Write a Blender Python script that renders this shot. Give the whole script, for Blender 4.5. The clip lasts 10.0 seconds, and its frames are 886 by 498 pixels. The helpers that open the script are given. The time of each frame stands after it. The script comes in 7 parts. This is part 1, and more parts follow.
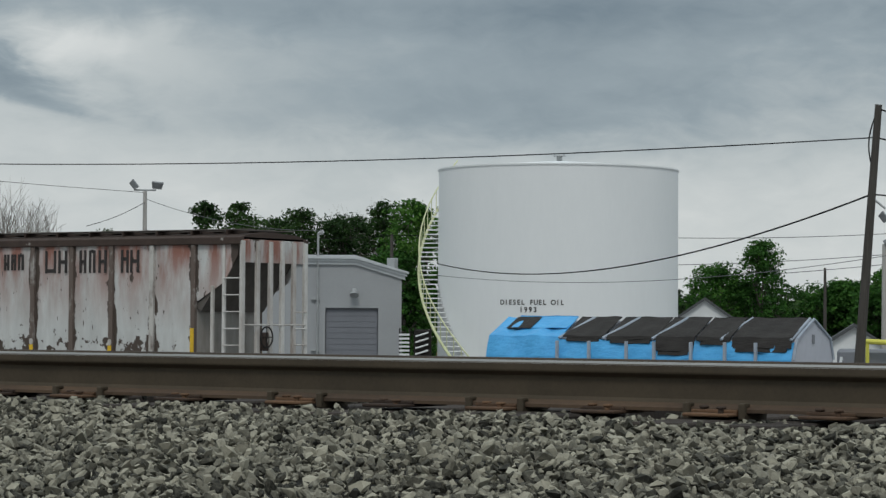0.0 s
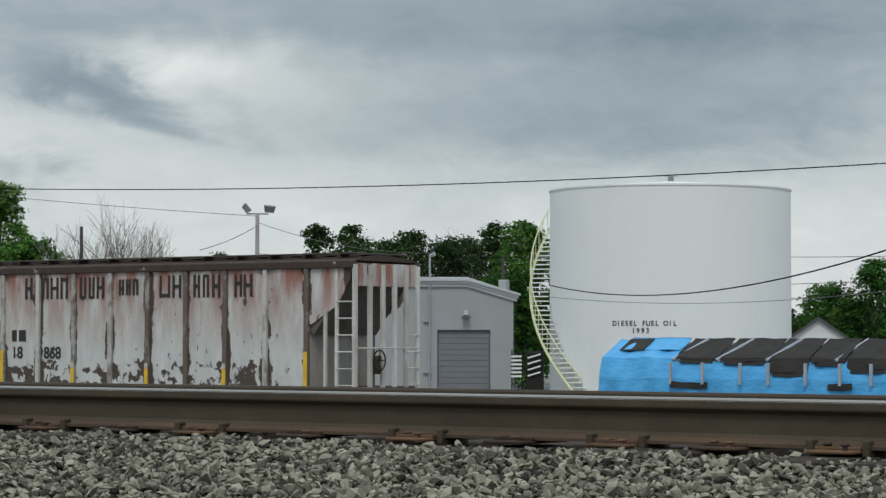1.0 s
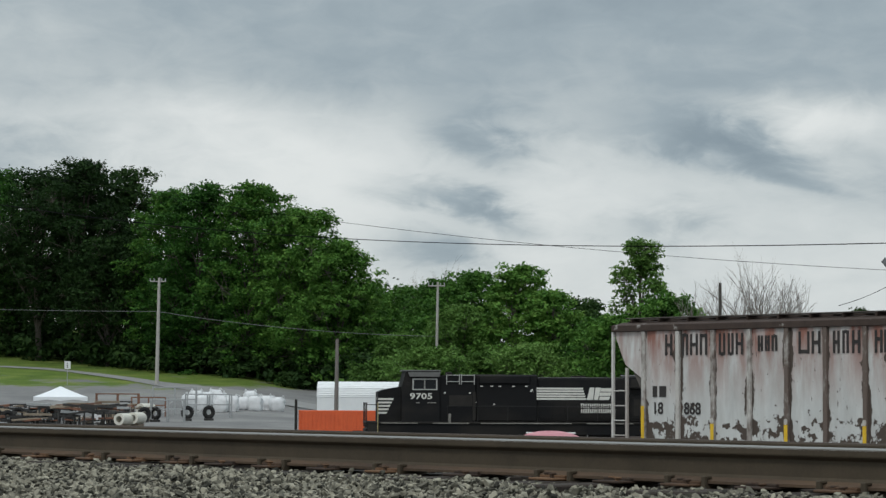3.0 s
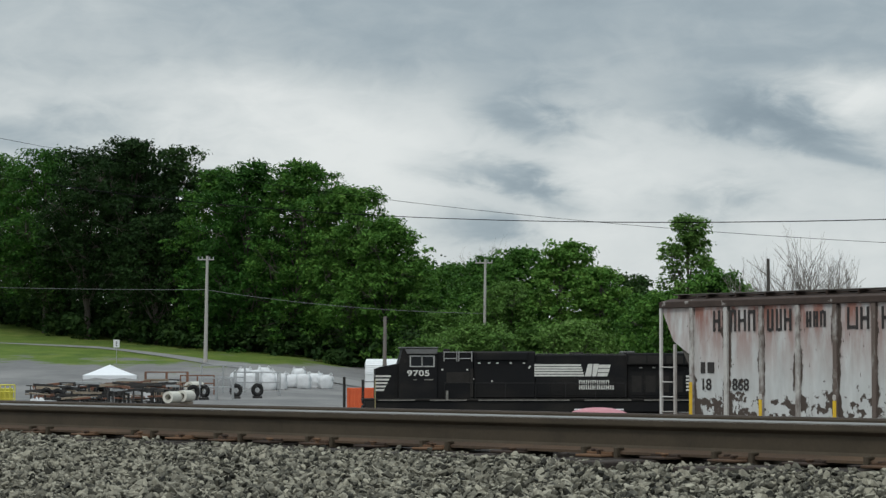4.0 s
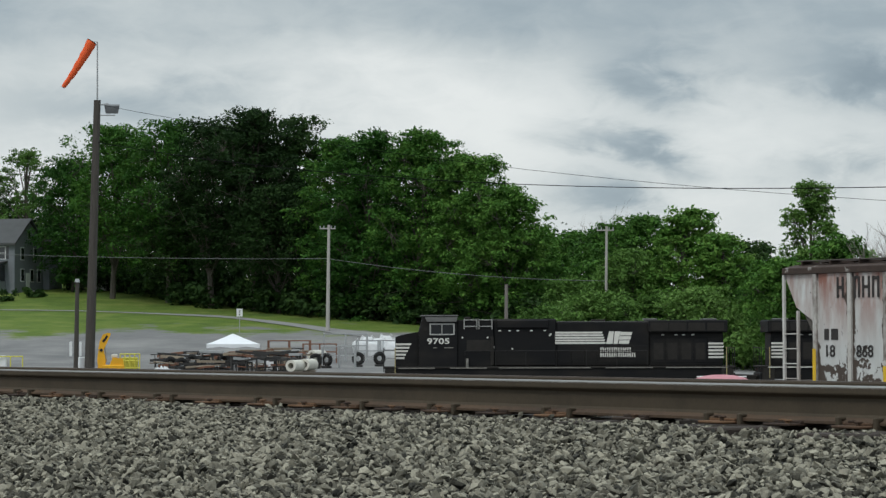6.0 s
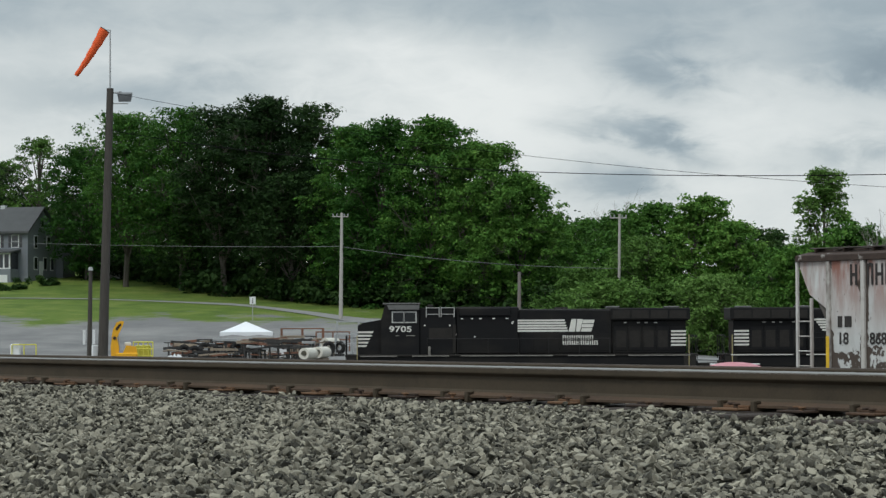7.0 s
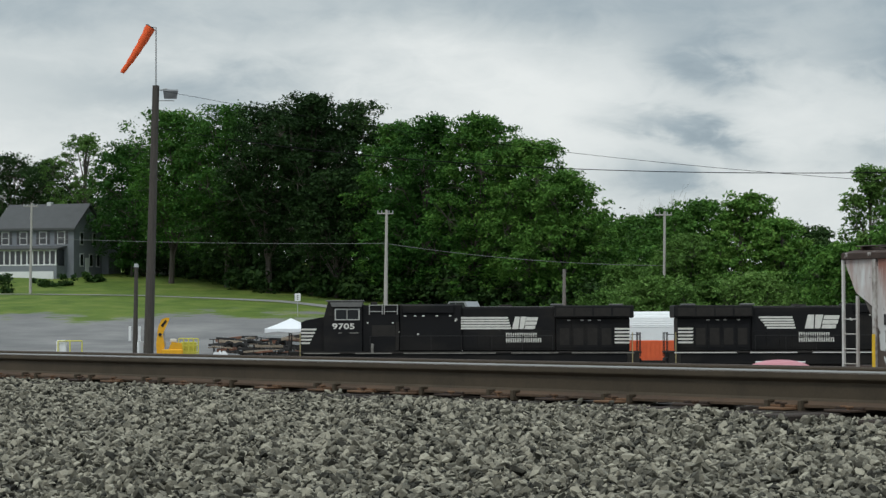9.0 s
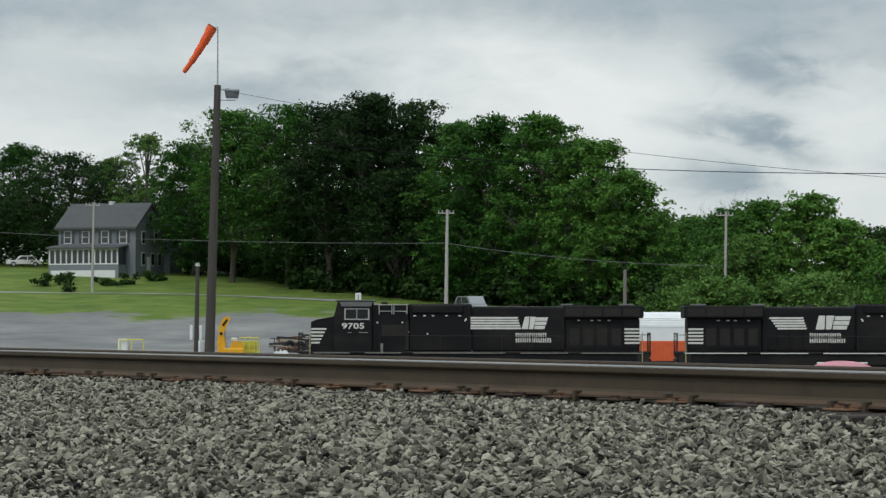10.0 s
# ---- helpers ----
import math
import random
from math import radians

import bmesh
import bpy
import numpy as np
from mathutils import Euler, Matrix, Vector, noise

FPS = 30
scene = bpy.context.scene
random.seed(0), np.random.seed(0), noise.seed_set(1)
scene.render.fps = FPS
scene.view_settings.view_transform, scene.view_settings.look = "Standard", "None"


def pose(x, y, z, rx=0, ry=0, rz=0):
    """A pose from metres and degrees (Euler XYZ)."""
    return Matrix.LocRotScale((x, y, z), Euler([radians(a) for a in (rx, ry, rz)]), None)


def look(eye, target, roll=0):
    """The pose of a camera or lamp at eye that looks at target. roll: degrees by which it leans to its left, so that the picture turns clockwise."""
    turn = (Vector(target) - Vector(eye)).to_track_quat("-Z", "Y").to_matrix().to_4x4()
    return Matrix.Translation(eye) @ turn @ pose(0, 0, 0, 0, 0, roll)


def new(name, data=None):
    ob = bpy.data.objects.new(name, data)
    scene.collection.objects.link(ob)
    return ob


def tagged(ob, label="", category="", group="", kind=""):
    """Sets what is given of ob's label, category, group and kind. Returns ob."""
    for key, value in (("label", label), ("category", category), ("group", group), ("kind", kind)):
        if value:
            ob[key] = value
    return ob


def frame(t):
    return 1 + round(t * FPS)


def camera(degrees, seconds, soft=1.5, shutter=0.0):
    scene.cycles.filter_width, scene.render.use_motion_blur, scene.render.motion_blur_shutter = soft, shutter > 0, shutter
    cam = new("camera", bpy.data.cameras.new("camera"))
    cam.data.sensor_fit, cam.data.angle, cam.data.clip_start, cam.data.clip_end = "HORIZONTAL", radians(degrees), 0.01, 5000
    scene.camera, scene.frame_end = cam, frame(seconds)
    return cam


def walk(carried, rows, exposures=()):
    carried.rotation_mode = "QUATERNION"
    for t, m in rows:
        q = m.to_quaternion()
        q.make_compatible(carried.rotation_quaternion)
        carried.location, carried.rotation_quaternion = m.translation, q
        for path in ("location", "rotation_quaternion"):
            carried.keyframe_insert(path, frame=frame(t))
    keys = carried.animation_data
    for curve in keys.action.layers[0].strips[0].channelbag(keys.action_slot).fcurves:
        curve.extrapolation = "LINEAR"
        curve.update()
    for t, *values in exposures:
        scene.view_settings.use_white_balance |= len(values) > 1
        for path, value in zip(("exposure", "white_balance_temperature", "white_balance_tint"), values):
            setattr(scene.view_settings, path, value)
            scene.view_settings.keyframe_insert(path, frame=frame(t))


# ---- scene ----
# ---------- camera and its walk ----------
FOV = 20.68
CAM_Z = 1.75
cam = camera(FOV, 10.0, soft=1.4)


def aim(yaw, pitch, roll, dx=0.0, dy=0.0, dz=0.0):
    """Camera pose: bearing to the right of +y, tilt up, lean, in degrees, and the small sway of the arms."""
    return pose(dx, dy, CAM_Z + dz, 90 + pitch, 0, -yaw) @ pose(0, 0, 0, 0, 0, roll)


PATH = (
    (0.0, -32.864, 1.685, 0.372, 0.040, 0.022, -0.054),
    (0.5, -32.318, 1.713, 0.343, 0.048, 0.011, -0.001),
    (0.8, -32.949, 1.975, 0.183, 0.028, -0.001, 0.006),
    (1.0, -35.476, 2.149, 0.076, 0.015, -0.010, 0.016),
    (1.2, -39.128, 2.253, -0.038, -0.013, -0.008, 0.018),
    (1.35, -41.746, 2.331, -0.123, -0.034, -0.008, 0.020),
    (1.5, -43.818, 2.408, -0.209, -0.055, -0.007, 0.021),
    (1.75, -45.740, 2.757, -0.236, -0.049, -0.020, 0.021),
    (2.0, -47.449, 3.106, -0.263, -0.043, -0.034, 0.021),
    (2.5, -49.523, 3.626, 0.393, -0.005, 0.005, 0.024),
    (2.7, -50.128, 3.626, 0.346, -0.002, 0.003, 0.025),
    (3.8, -50.970, 2.870, 0.090, 0.016, -0.005, 0.024),
    (4.0, -51.590, 2.878, 0.044, 0.019, -0.006, 0.025),
    (4.5, -52.500, 2.804, -0.156, 0.027, -0.008, 0.024),
    (5.0, -52.872, 2.546, -0.209, 0.013, 0.004, 0.022),
    (5.5, -53.900, 2.414, -0.183, 0.008, 0.007, 0.021),
    (7.0, -54.754, 1.839, -0.219, -0.002, 0.008, 0.018),
    (7.5, -54.961, 1.807, -0.191, -0.002, 0.000, 0.020),
    (8.0, -55.350, 1.750, -0.159, -0.006, 0.000, 0.020),
    (8.5, -55.584, 1.748, -0.134, -0.008, 0.000, 0.026),
    (9.0, -55.811, 1.769, -0.125, -0.007, 0.002, 0.027),
    (9.5, -56.291, 1.782, -0.101, -0.017, 0.004, 0.027),
    (10.0, -57.239, 1.766, 0.053, -0.027, 0.005, 0.026),
)
walk(cam, [(t, aim(*q)) for t, *q in PATH], [(0.0, -0.19), (0.5, -0.13), (1.0, 0.0), (2.5, -0.02), (5.0, 0.05), (10.0, 0.10)])


# ---------- world, sun ----------
world = bpy.data.worlds.new("sky")
scene.world = world
world.use_nodes = True


def build_world():
    nt = world.node_tree
    nt.nodes.clear()
    N, L = nt.nodes.new, nt.links.new
    out, bg = N("ShaderNodeOutputWorld"), N("ShaderNodeBackground")
    sky = N("ShaderNodeTexSky")
    sky.sky_type, sky.sun_disc = "NISHITA", False
    sky.sun_elevation, sky.sun_rotation = radians(52), radians(150)
    tc = N("ShaderNodeTexCoord")
    sep = N("ShaderNodeSeparateXYZ")
    L(tc.outputs["Generated"], sep.inputs[0])
    def m(op, a, b, c=None):
        q = N("ShaderNodeMath")
        q.operation = op
        for k, v in enumerate((a, b, c)):
            if v is None:
                continue
            if isinstance(v, (int, float)):
                q.inputs[k].default_value = v
            else:
                L(v, q.inputs[k])
        return q.outputs[0]

    # the cloud deck in bearing (degrees) and rise (metres per 100 m)
    bear = m("MULTIPLY", m("ARCTAN2", sep.outputs[0], sep.outputs[1]), 57.29578)
    flat = m("SQRT", m("ADD", m("MULTIPLY", sep.outputs[0], sep.outputs[0]), m("MULTIPLY", sep.outputs[1], sep.outputs[1])), 0.0)
    rise = m("MULTIPLY", m("DIVIDE", sep.outputs[2], m("MAXIMUM", flat, 0.02)), 100.0)
    deck = N("ShaderNodeCombineXYZ")
    L(m("MULTIPLY", bear, 0.1), deck.inputs[0])
    L(m("MULTIPLY", rise, 0.125), deck.inputs[1])
    tex = []
    for s, d, r, dist in ((0.8, 3, 0.5, 0.4), (2.6, 5, 0.55, 0.5), (7.0, 5, 0.6, 0.6)):
        n = N("ShaderNodeTexNoise")
        n.inputs["Scale"].default_value, n.inputs["Detail"].default_value = s, d
        n.inputs["Roughness"].default_value, n.inputs["Distortion"].default_value = r, dist
        L(deck.outputs[0], n.inputs["Vector"])
        tex.append(n)
    # ragged outlines for the single clouds
    shift = N("ShaderNodeSeparateColor")
    L(tex[1].outputs["Color"], shift.inputs[0])
    shift2 = N("ShaderNodeSeparateColor")
    L(tex[2].outputs["Color"], shift2.inputs[0])
    bw = m("ADD", m("MULTIPLY_ADD", shift.outputs[0], 4.6, -2.3), m("MULTIPLY_ADD", shift2.outputs[0], 2.2, -1.1))
    rw = m("ADD", m("MULTIPLY_ADD", shift.outputs[1], 3.0, -1.5), m("MULTIPLY_ADD", shift2.outputs[1], 1.6, -0.8))
    bb, rr = m("ADD", bear, bw), m("ADD", rise, rw)
    v = m("MULTIPLY_ADD", tex[0].outputs[0], 0.26, 0.37)
    v = m("ADD", v, m("MULTIPLY_ADD", tex[1].outputs[0], 0.22, -0.11))
    v = m("ADD", v, m("MULTIPLY_ADD", tex[2].outputs[0], 0.14, -0.07))
    prof = N("ShaderNodeValToRGB")
    el = prof.color_ramp.elements
    el[0].position, el[0].color = 0.0, (0.62,) * 3 + (1,)
    el[1].position, el[1].color = 1.0, (0.40,) * 3 + (1,)
    for pos, val in ((0.30, 0.62), (0.50, 0.58), (0.565, 0.53), (0.64, 0.36), (0.85, 0.32)):
        k = el.new(pos)
        k.color = (val,) * 3 + (1,)
    L(m("MULTIPLY", m("ADD", rise, m("MULTIPLY", rw, 0.7)), 0.05), prof.inputs[0])
    v = m("ADD", v, m("SUBTRACT", prof.outputs[0], 0.42))
    # single dark clouds and bright breaks: bearing, rise, half width, half height, slant, depth
    for cb, cr, wb, wr, sl, dep in CLOUDS:
        db = m("SUBTRACT", bb, cb)
        dr = m("SUBTRACT", m("MULTIPLY_ADD", db, sl, rr), cr)
        q = m("ADD", m("POWER", m("ABSOLUTE", m("DIVIDE", db, wb), 0.0), 2.0), m("POWER", m("ABSOLUTE", m("DIVIDE", dr, wr), 0.0), 2.0))
        v = m("MULTIPLY_ADD", m("POWER", 2.71828, m("MULTIPLY", q, -1.0)), -dep, v)
    ramp = N("ShaderNodeValToRGB")
    e = ramp.color_ramp.elements
    e[0].position, e[0].color = 0.22, (0.200, 0.262, 0.312, 1)
    e[1].position, e[1].color = 0.80, (0.765, 0.800, 0.795, 1)
    k = e.new(0.42)
    k.color = (0.350, 0.420, 0.462, 1)
    k = e.new(0.58)
    k.color = (0.545, 0.600, 0.615, 1)
    L(v, ramp.inputs[0])
    # an overcast deck is brighter towards the zenith
    zen = N("ShaderNodeMapRange")
    zen.inputs[1].default_value, zen.inputs[2].default_value = 0.17, 0.85
    zen.inputs[3].default_value, zen.inputs[4].default_value = 1.0, ZENITH
    L(sep.outputs[2], zen.inputs[0])
    cl = N("ShaderNodeVectorMath")
    cl.operation = "SCALE"
    L(ramp.outputs[0], cl.inputs[0])
    L(zen.outputs[0], cl.inputs["Scale"])
    sc = N("ShaderNodeVectorMath")
    sc.operation = "SCALE"
    sc.inputs["Scale"].default_value = 0.05
    L(sky.outputs[0], sc.inputs[0])
    mx = N("ShaderNodeMix")
    mx.data_type = "RGBA"
    mx.inputs[0].default_value = 0.94
    L(sc.outputs[0], mx.inputs[6])
    L(cl.outputs[0], mx.inputs[7])
    L(mx.outputs[2], bg.inputs[0])
    bg.inputs[1].default_value = 1.0
    L(bg.outputs[0], out.inputs[0])


ZENITH = 2.2
CLOUDS = ((-44.0, 10.3, 2.6, 1.0, 0.25, 0.34), (-49.4, 10.6, 1.5, 1.2, 0.1, 0.32), (-49.6, 7.7, 2.0, 0.8, 0.45, 0.38), (-61.5, 9.6, 4.0, 1.5, 0.1, 0.30), (-51.0, 5.6, 1.3, 1.0, 0.0, 0.30),
          (-45.5, 7.0, 0.9, 0.7, 0.0, 0.20), (-34.0, 8.6, 7.0, 1.6, 0.0, 0.12), (-27.0, 11.0, 13.0, 5.0, 0.0, 0.16), (-42.6, 9.0, 1.5, 0.7, 0.2, 0.13), (-60.0, 12.0, 9.0, 6.0, 0.0, -0.07), (-41.0, 11.2, 1.6, 1.2, 0.0, -0.20), (-54.0, 9.3, 6.0, 1.6, 0.0, -0.10), (-27.0, 9.5, 6.0, 2.4, 0.0, 0.10))
build_world()
sun = new("sun", bpy.data.lights.new("sun", "SUN"))
sun.data.energy, sun.data.angle, sun.data.color = 1.15, radians(14), (1.0, 0.97, 0.92)
sun.matrix_world = look((0, 0, 60), (0 - 28, 0 + 50, 60 - 75))


# ---------- building helpers ----------
def spot(bearing, dist, z=0.0):
    """A place by bearing (degrees to the right of +y) and distance from the viewpoint."""
    b = radians(bearing)
    return Vector((dist * math.sin(b), dist * math.cos(b), z))


def thing(name, m, label, category, group="", kind=""):
    ob = new(name)
    ob.empty_display_size = 0.2
    ob.matrix_world = m
    return tagged(ob, label, category, group, kind)


def mesh_of(bm, name, material, smooth=False):
    me = bpy.data.meshes.new(name)
    bmesh.ops.recalc_face_normals(bm, faces=bm.faces[:])
    if smooth:
        for f in bm.faces:
            f.smooth = True
    bm.to_mesh(me)
    bm.free()
    me.materials.append(material)
    return me


def part(name, bm, material, parent, label="", smooth=False):
    ob = new(name, mesh_of(bm, name, material, smooth))
    ob.parent = parent
    if label:
        ob["label"] = label
    return ob


def single(name, bm, material, label, category, m=None, group="", kind="", smooth=False):
    ob = new(name, mesh_of(bm, name, material, smooth))
    if m is not None:
        ob.matrix_world = m
    return tagged(ob, label, category, group, kind)


def B():
    return bmesh.new()


def box(bm, x0, x1, y0, y1, z0, z1, bevel=0.0, m=None):
    vs = [bm.verts.new(p) for p in ((x0, y0, z0), (x1, y0, z0), (x1, y1, z0), (x0, y1, z0), (x0, y0, z1), (x1, y0, z1), (x1, y1, z1), (x0, y1, z1))]
    fs = [bm.faces.new([vs[i] for i in q]) for q in ((3, 2, 1, 0), (4, 5, 6, 7), (0, 1, 5, 4), (1, 2, 6, 5), (2, 3, 7, 6), (3, 0, 4, 7))]
    if bevel:
        es = list({e for f in fs for e in f.edges})
        r = bmesh.ops.bevel(bm, geom=es, offset=bevel, segments=1, affect="EDGES", profile=0.5)
        vs = list({v for f in r["faces"] for v in f.verts} | {v for v in vs if v.is_valid})
    if m is not None:
        bmesh.ops.transform(bm, matrix=m, verts=[v for v in vs if v.is_valid])
    return bm


def tube(bm, a, b, r0, r1=None, n=8, caps=True):
    a, b = Vector(a), Vector(b)
    r1 = r0 if r1 is None else r1
    d = (b - a).normalized()
    u = d.orthogonal().normalized()
    w = d.cross(u)
    ra, rb = [], []
    for i in range(n):
        t = 2 * math.pi * i / n
        o = u * math.cos(t) + w * math.sin(t)
        ra.append(bm.verts.new(a + o * r0))
        rb.append(bm.verts.new(b + o * r1))
    for i in range(n):
        j = (i + 1) % n
        bm.faces.new((ra[i], ra[j], rb[j], rb[i]))
    if caps:
        bm.faces.new(ra[::-1])
        bm.faces.new(rb)
    return bm


def prism(bm, poly, axis, lo, hi):
    """A polygon of 2D points swept along an axis (0 x, 1 y, 2 z) from lo to hi."""
    def put(p, h):
        q = list(p)
        q.insert(axis, h)
        return bm.verts.new(q)
    a, b = [put(p, lo) for p in poly], [put(p, hi) for p in poly]
    n = len(poly)
    for i in range(n):
        j = (i + 1) % n
        bm.faces.new((a[i], a[j], b[j], b[i]))
    bm.faces.new(a[::-1])
    bm.faces.new(b)
    return bm


def wire(name, pts, r, material, label, category="cable"):
    """A hanging cable as a thin round curve through points."""
    cu = bpy.data.curves.new(name, "CURVE")
    cu.dimensions, cu.bevel_depth, cu.bevel_resolution = "3D", r, 1
    sp = cu.splines.new("POLY")
    sp.points.add(len(pts) - 1)
    for q, p in zip(sp.points, pts):
        q.co = (*p, 1)
    cu.materials.append(material)
    return tagged(new(name, cu), label, category)


def sagging(a, b, sag, n=40):
    a, b = Vector(a), Vector(b)
    return [a.lerp(b, i / n) - Vector((0, 0, sag * 4 * (i / n) * (1 - i / n))) for i in range(n + 1)]


def letters(text, height, material, parent, m, name="lettering", label="", spread=1.0, squeeze=1.0):
    cu = bpy.data.curves.new(name, "FONT")
    cu.body, cu.size, cu.extrude, cu.space_character = text, height / 0.7, 0.004, spread
    cu.offset = 0.03 * height
    cu.align_x = "CENTER"
    tmp = new("lettering_source", cu)
    me = bpy.data.meshes.new_from_object(tmp.evaluated_get(bpy.context.evaluated_depsgraph_get()))
    bpy.data.objects.remove(tmp)
    me.materials.clear()
    me.materials.append(material)
    ob = new(name, me)
    ob.parent = parent
    ob.matrix_local = m @ Matrix.Diagonal((squeeze, 1, 1, 1))
    if label:
        ob["label"] = label
    return ob


# ---------- materials ----------
def surface(name, c0, c1=None, rough=0.7, metal=0.0, grain=30.0, blot=2.0, mix=0.5, bump=0.15, coords="Object", dist=0.02,
            stain=None, stain_scale=1.5, stain_at=0.56, stain_soft=0.04, stretch=(1, 1, 1), island=0.0, each=0.0, spec=0.3, trans=0.0):
    """A worn surface: two colours mixed at two scales, an optional stain with ragged edges, grain bump."""
    mt = bpy.data.materials.new(name)
    mt.use_nodes = True
    nt = mt.node_tree
    bs = nt.nodes["Principled BSDF"]
    N, L = nt.nodes.new, nt.links.new
    tc, mp = N("ShaderNodeTexCoord"), N("ShaderNodeMapping")
    mp.inputs["Scale"].default_value = stretch
    L(tc.outputs[coords], mp.inputs[0])
    a, b = N("ShaderNodeTexNoise"), N("ShaderNodeTexNoise")
    for n, s in ((a, blot), (b, grain)):
        n.inputs["Scale"].default_value, n.inputs["Detail"].default_value, n.inputs["Roughness"].default_value = s, 5, 0.62
        L(mp.outputs[0], n.inputs["Vector"])
    add = N("ShaderNodeMath")
    add.operation = "MULTIPLY_ADD"
    L(b.outputs[0], add.inputs[0])
    add.inputs[1].default_value = 0.45
    ad2 = N("ShaderNodeMath")
    ad2.operation = "MULTIPLY_ADD"
    L(a.outputs[0], ad2.inputs[0])
    ad2.inputs[1].default_value, ad2.inputs[2].default_value = 0.9, -0.18
    L(ad2.outputs[0], add.inputs[2])
    fac = add.outputs[0]
    if island or each:
        src = N("ShaderNodeNewGeometry").outputs["Random Per Island"] if island else N("ShaderNodeObjectInfo").outputs["Random"]
        q = N("ShaderNodeMath")
        q.operation = "MULTIPLY_ADD"
        L(src, q.inputs[0])
        q.inputs[1].default_value = island or each
        sub = N("ShaderNodeMath")
        sub.operation = "SUBTRACT"
        L(fac, sub.inputs[0])
        sub.inputs[1].default_value = (island or each) * 0.5
        L(sub.outputs[0], q.inputs[2])
        fac = q.outputs[0]
    rp = N("ShaderNodeValToRGB")
    e = rp.color_ramp.elements
    c1 = c1 or tuple(x * 0.75 for x in c0)
    e[0].position, e[0].color = 0.5 - mix / 2, (*c1, 1)
    e[1].position, e[1].color = 0.5 + mix / 2, (*c0, 1)
    L(fac, rp.inputs[0])
    col = rp.outputs[0]
    if stain:
        s = N("ShaderNodeTexNoise")
        s.inputs["Scale"].default_value, s.inputs["Detail"].default_value, s.inputs["Roughness"].default_value = stain_scale, 7, 0.6
        L(mp.outputs[0], s.inputs["Vector"])
        mr = N("ShaderNodeMapRange")
        mr.inputs[1].default_value, mr.inputs[2].default_value = stain_at, stain_at + stain_soft
        L(s.outputs[0], mr.inputs[0])
        mx = N("ShaderNodeMix")
        mx.data_type = "RGBA"
        L(mr.outputs[0], mx.inputs[0])
        L(col, mx.inputs[6])
        mx.inputs[7].default_value = (*stain, 1)
        col = mx.outputs[2]
    L(col, bs.inputs["Base Color"])
    bs.inputs["Roughness"].default_value, bs.inputs["Metallic"].default_value = rough, metal
    bs.inputs["Specular IOR Level"].default_value = spec
    if bump:
        bu = N("ShaderNodeBump")
        bu.inputs["Strength"].default_value, bu.inputs["Distance"].default_value = bump, dist
        L(b.outputs[0], bu.inputs["Height"])
        L(bu.outputs[0], bs.inputs["Normal"])
    return mt


def leafage(name, c0, c1, c2):
    """Leaves: each clump has its own green, a little light passes through."""
    mt = bpy.data.materials.new(name)
    mt.use_nodes = True
    nt = mt.node_tree
    bs = nt.nodes["Principled BSDF"]
    N, L = nt.nodes.new, nt.links.new
    g, tc, no = N("ShaderNodeNewGeometry"), N("ShaderNodeTexCoord"), N("ShaderNodeTexNoise")
    no.inputs["Scale"].default_value, no.inputs["Detail"].default_value = 0.75, 3
    L(tc.outputs["Object"], no.inputs["Vector"])
    ad = N("ShaderNodeMath")
    ad.operation = "MULTIPLY_ADD"
    L(g.outputs["Random Per Island"], ad.inputs[0])
    ad.inputs[1].default_value = 0.30
    L(no.outputs[0], ad.inputs[2])
    own = N("ShaderNodeMath")
    own.operation = "MULTIPLY_ADD"
    L(N("ShaderNodeObjectInfo").outputs["Random"], own.inputs[0])
    own.inputs[1].default_value = 0.32
    sh = N("ShaderNodeMath")
    sh.operation = "SUBTRACT"
    L(ad.outputs[0], sh.inputs[0])
    sh.inputs[1].default_value = 0.16
    L(sh.outputs[0], own.inputs[2])
    ad = own
    rp = N("ShaderNodeValToRGB")
    e = rp.color_ramp.elements
    e[0].position, e[0].color = 0.35, (*c0, 1)
    e[1].position, e[1].color = 1.0, (*c2, 1)
    k = e.new(0.72)
    k.color = (*c1, 1)
    L(ad.outputs[0], rp.inputs[0])
    L(rp.outputs[0], bs.inputs["Base Color"])
    bs.inputs["Roughness"].default_value, bs.inputs["Specular IOR Level"].default_value = 0.65, 0.10
    tr, mx = N("ShaderNodeBsdfTranslucent"), N("ShaderNodeMixShader")
    L(rp.outputs[0], tr.inputs[0])
    mx.inputs[0].default_value = 0.25
    L(bs.outputs[0], mx.inputs[1])
    L(tr.outputs[0], mx.inputs[2])
    L(mx.outputs[0], nt.nodes["Material Output"].inputs[0])
    return mt


M_RAIL = surface("rail_steel_rusted", (0.090, 0.069, 0.046), (0.048, 0.038, 0.026), 0.8, 0.05, 60, 3, 0.6, 0.2, dist=0.004)
M_RUST = surface("fresh_rust", (0.150, 0.085, 0.048), (0.045, 0.031, 0.024), 0.9, 0.0, 40, 4, 0.6, 0.4, dist=0.004, each=0.9)
M_FOOT = surface("rusty_rail_foot", (0.118, 0.076, 0.047), (0.050, 0.036, 0.027), 0.9, 0.0, 30, 1.2, 0.5, 0.3, dist=0.004)
M_DULL = surface("dull_railhead", (0.085, 0.066, 0.05), (0.045, 0.036, 0.03), 0.8, 0.1, 50, 2, 0.6, 0.1, dist=0.002)
M_SHINE = surface("polished_railhead", (0.40, 0.385, 0.365), (0.27, 0.26, 0.25), 0.42, 0.85, 80, 2, 0.6, 0.05, dist=0.001, stretch=(0.1, 1, 1))
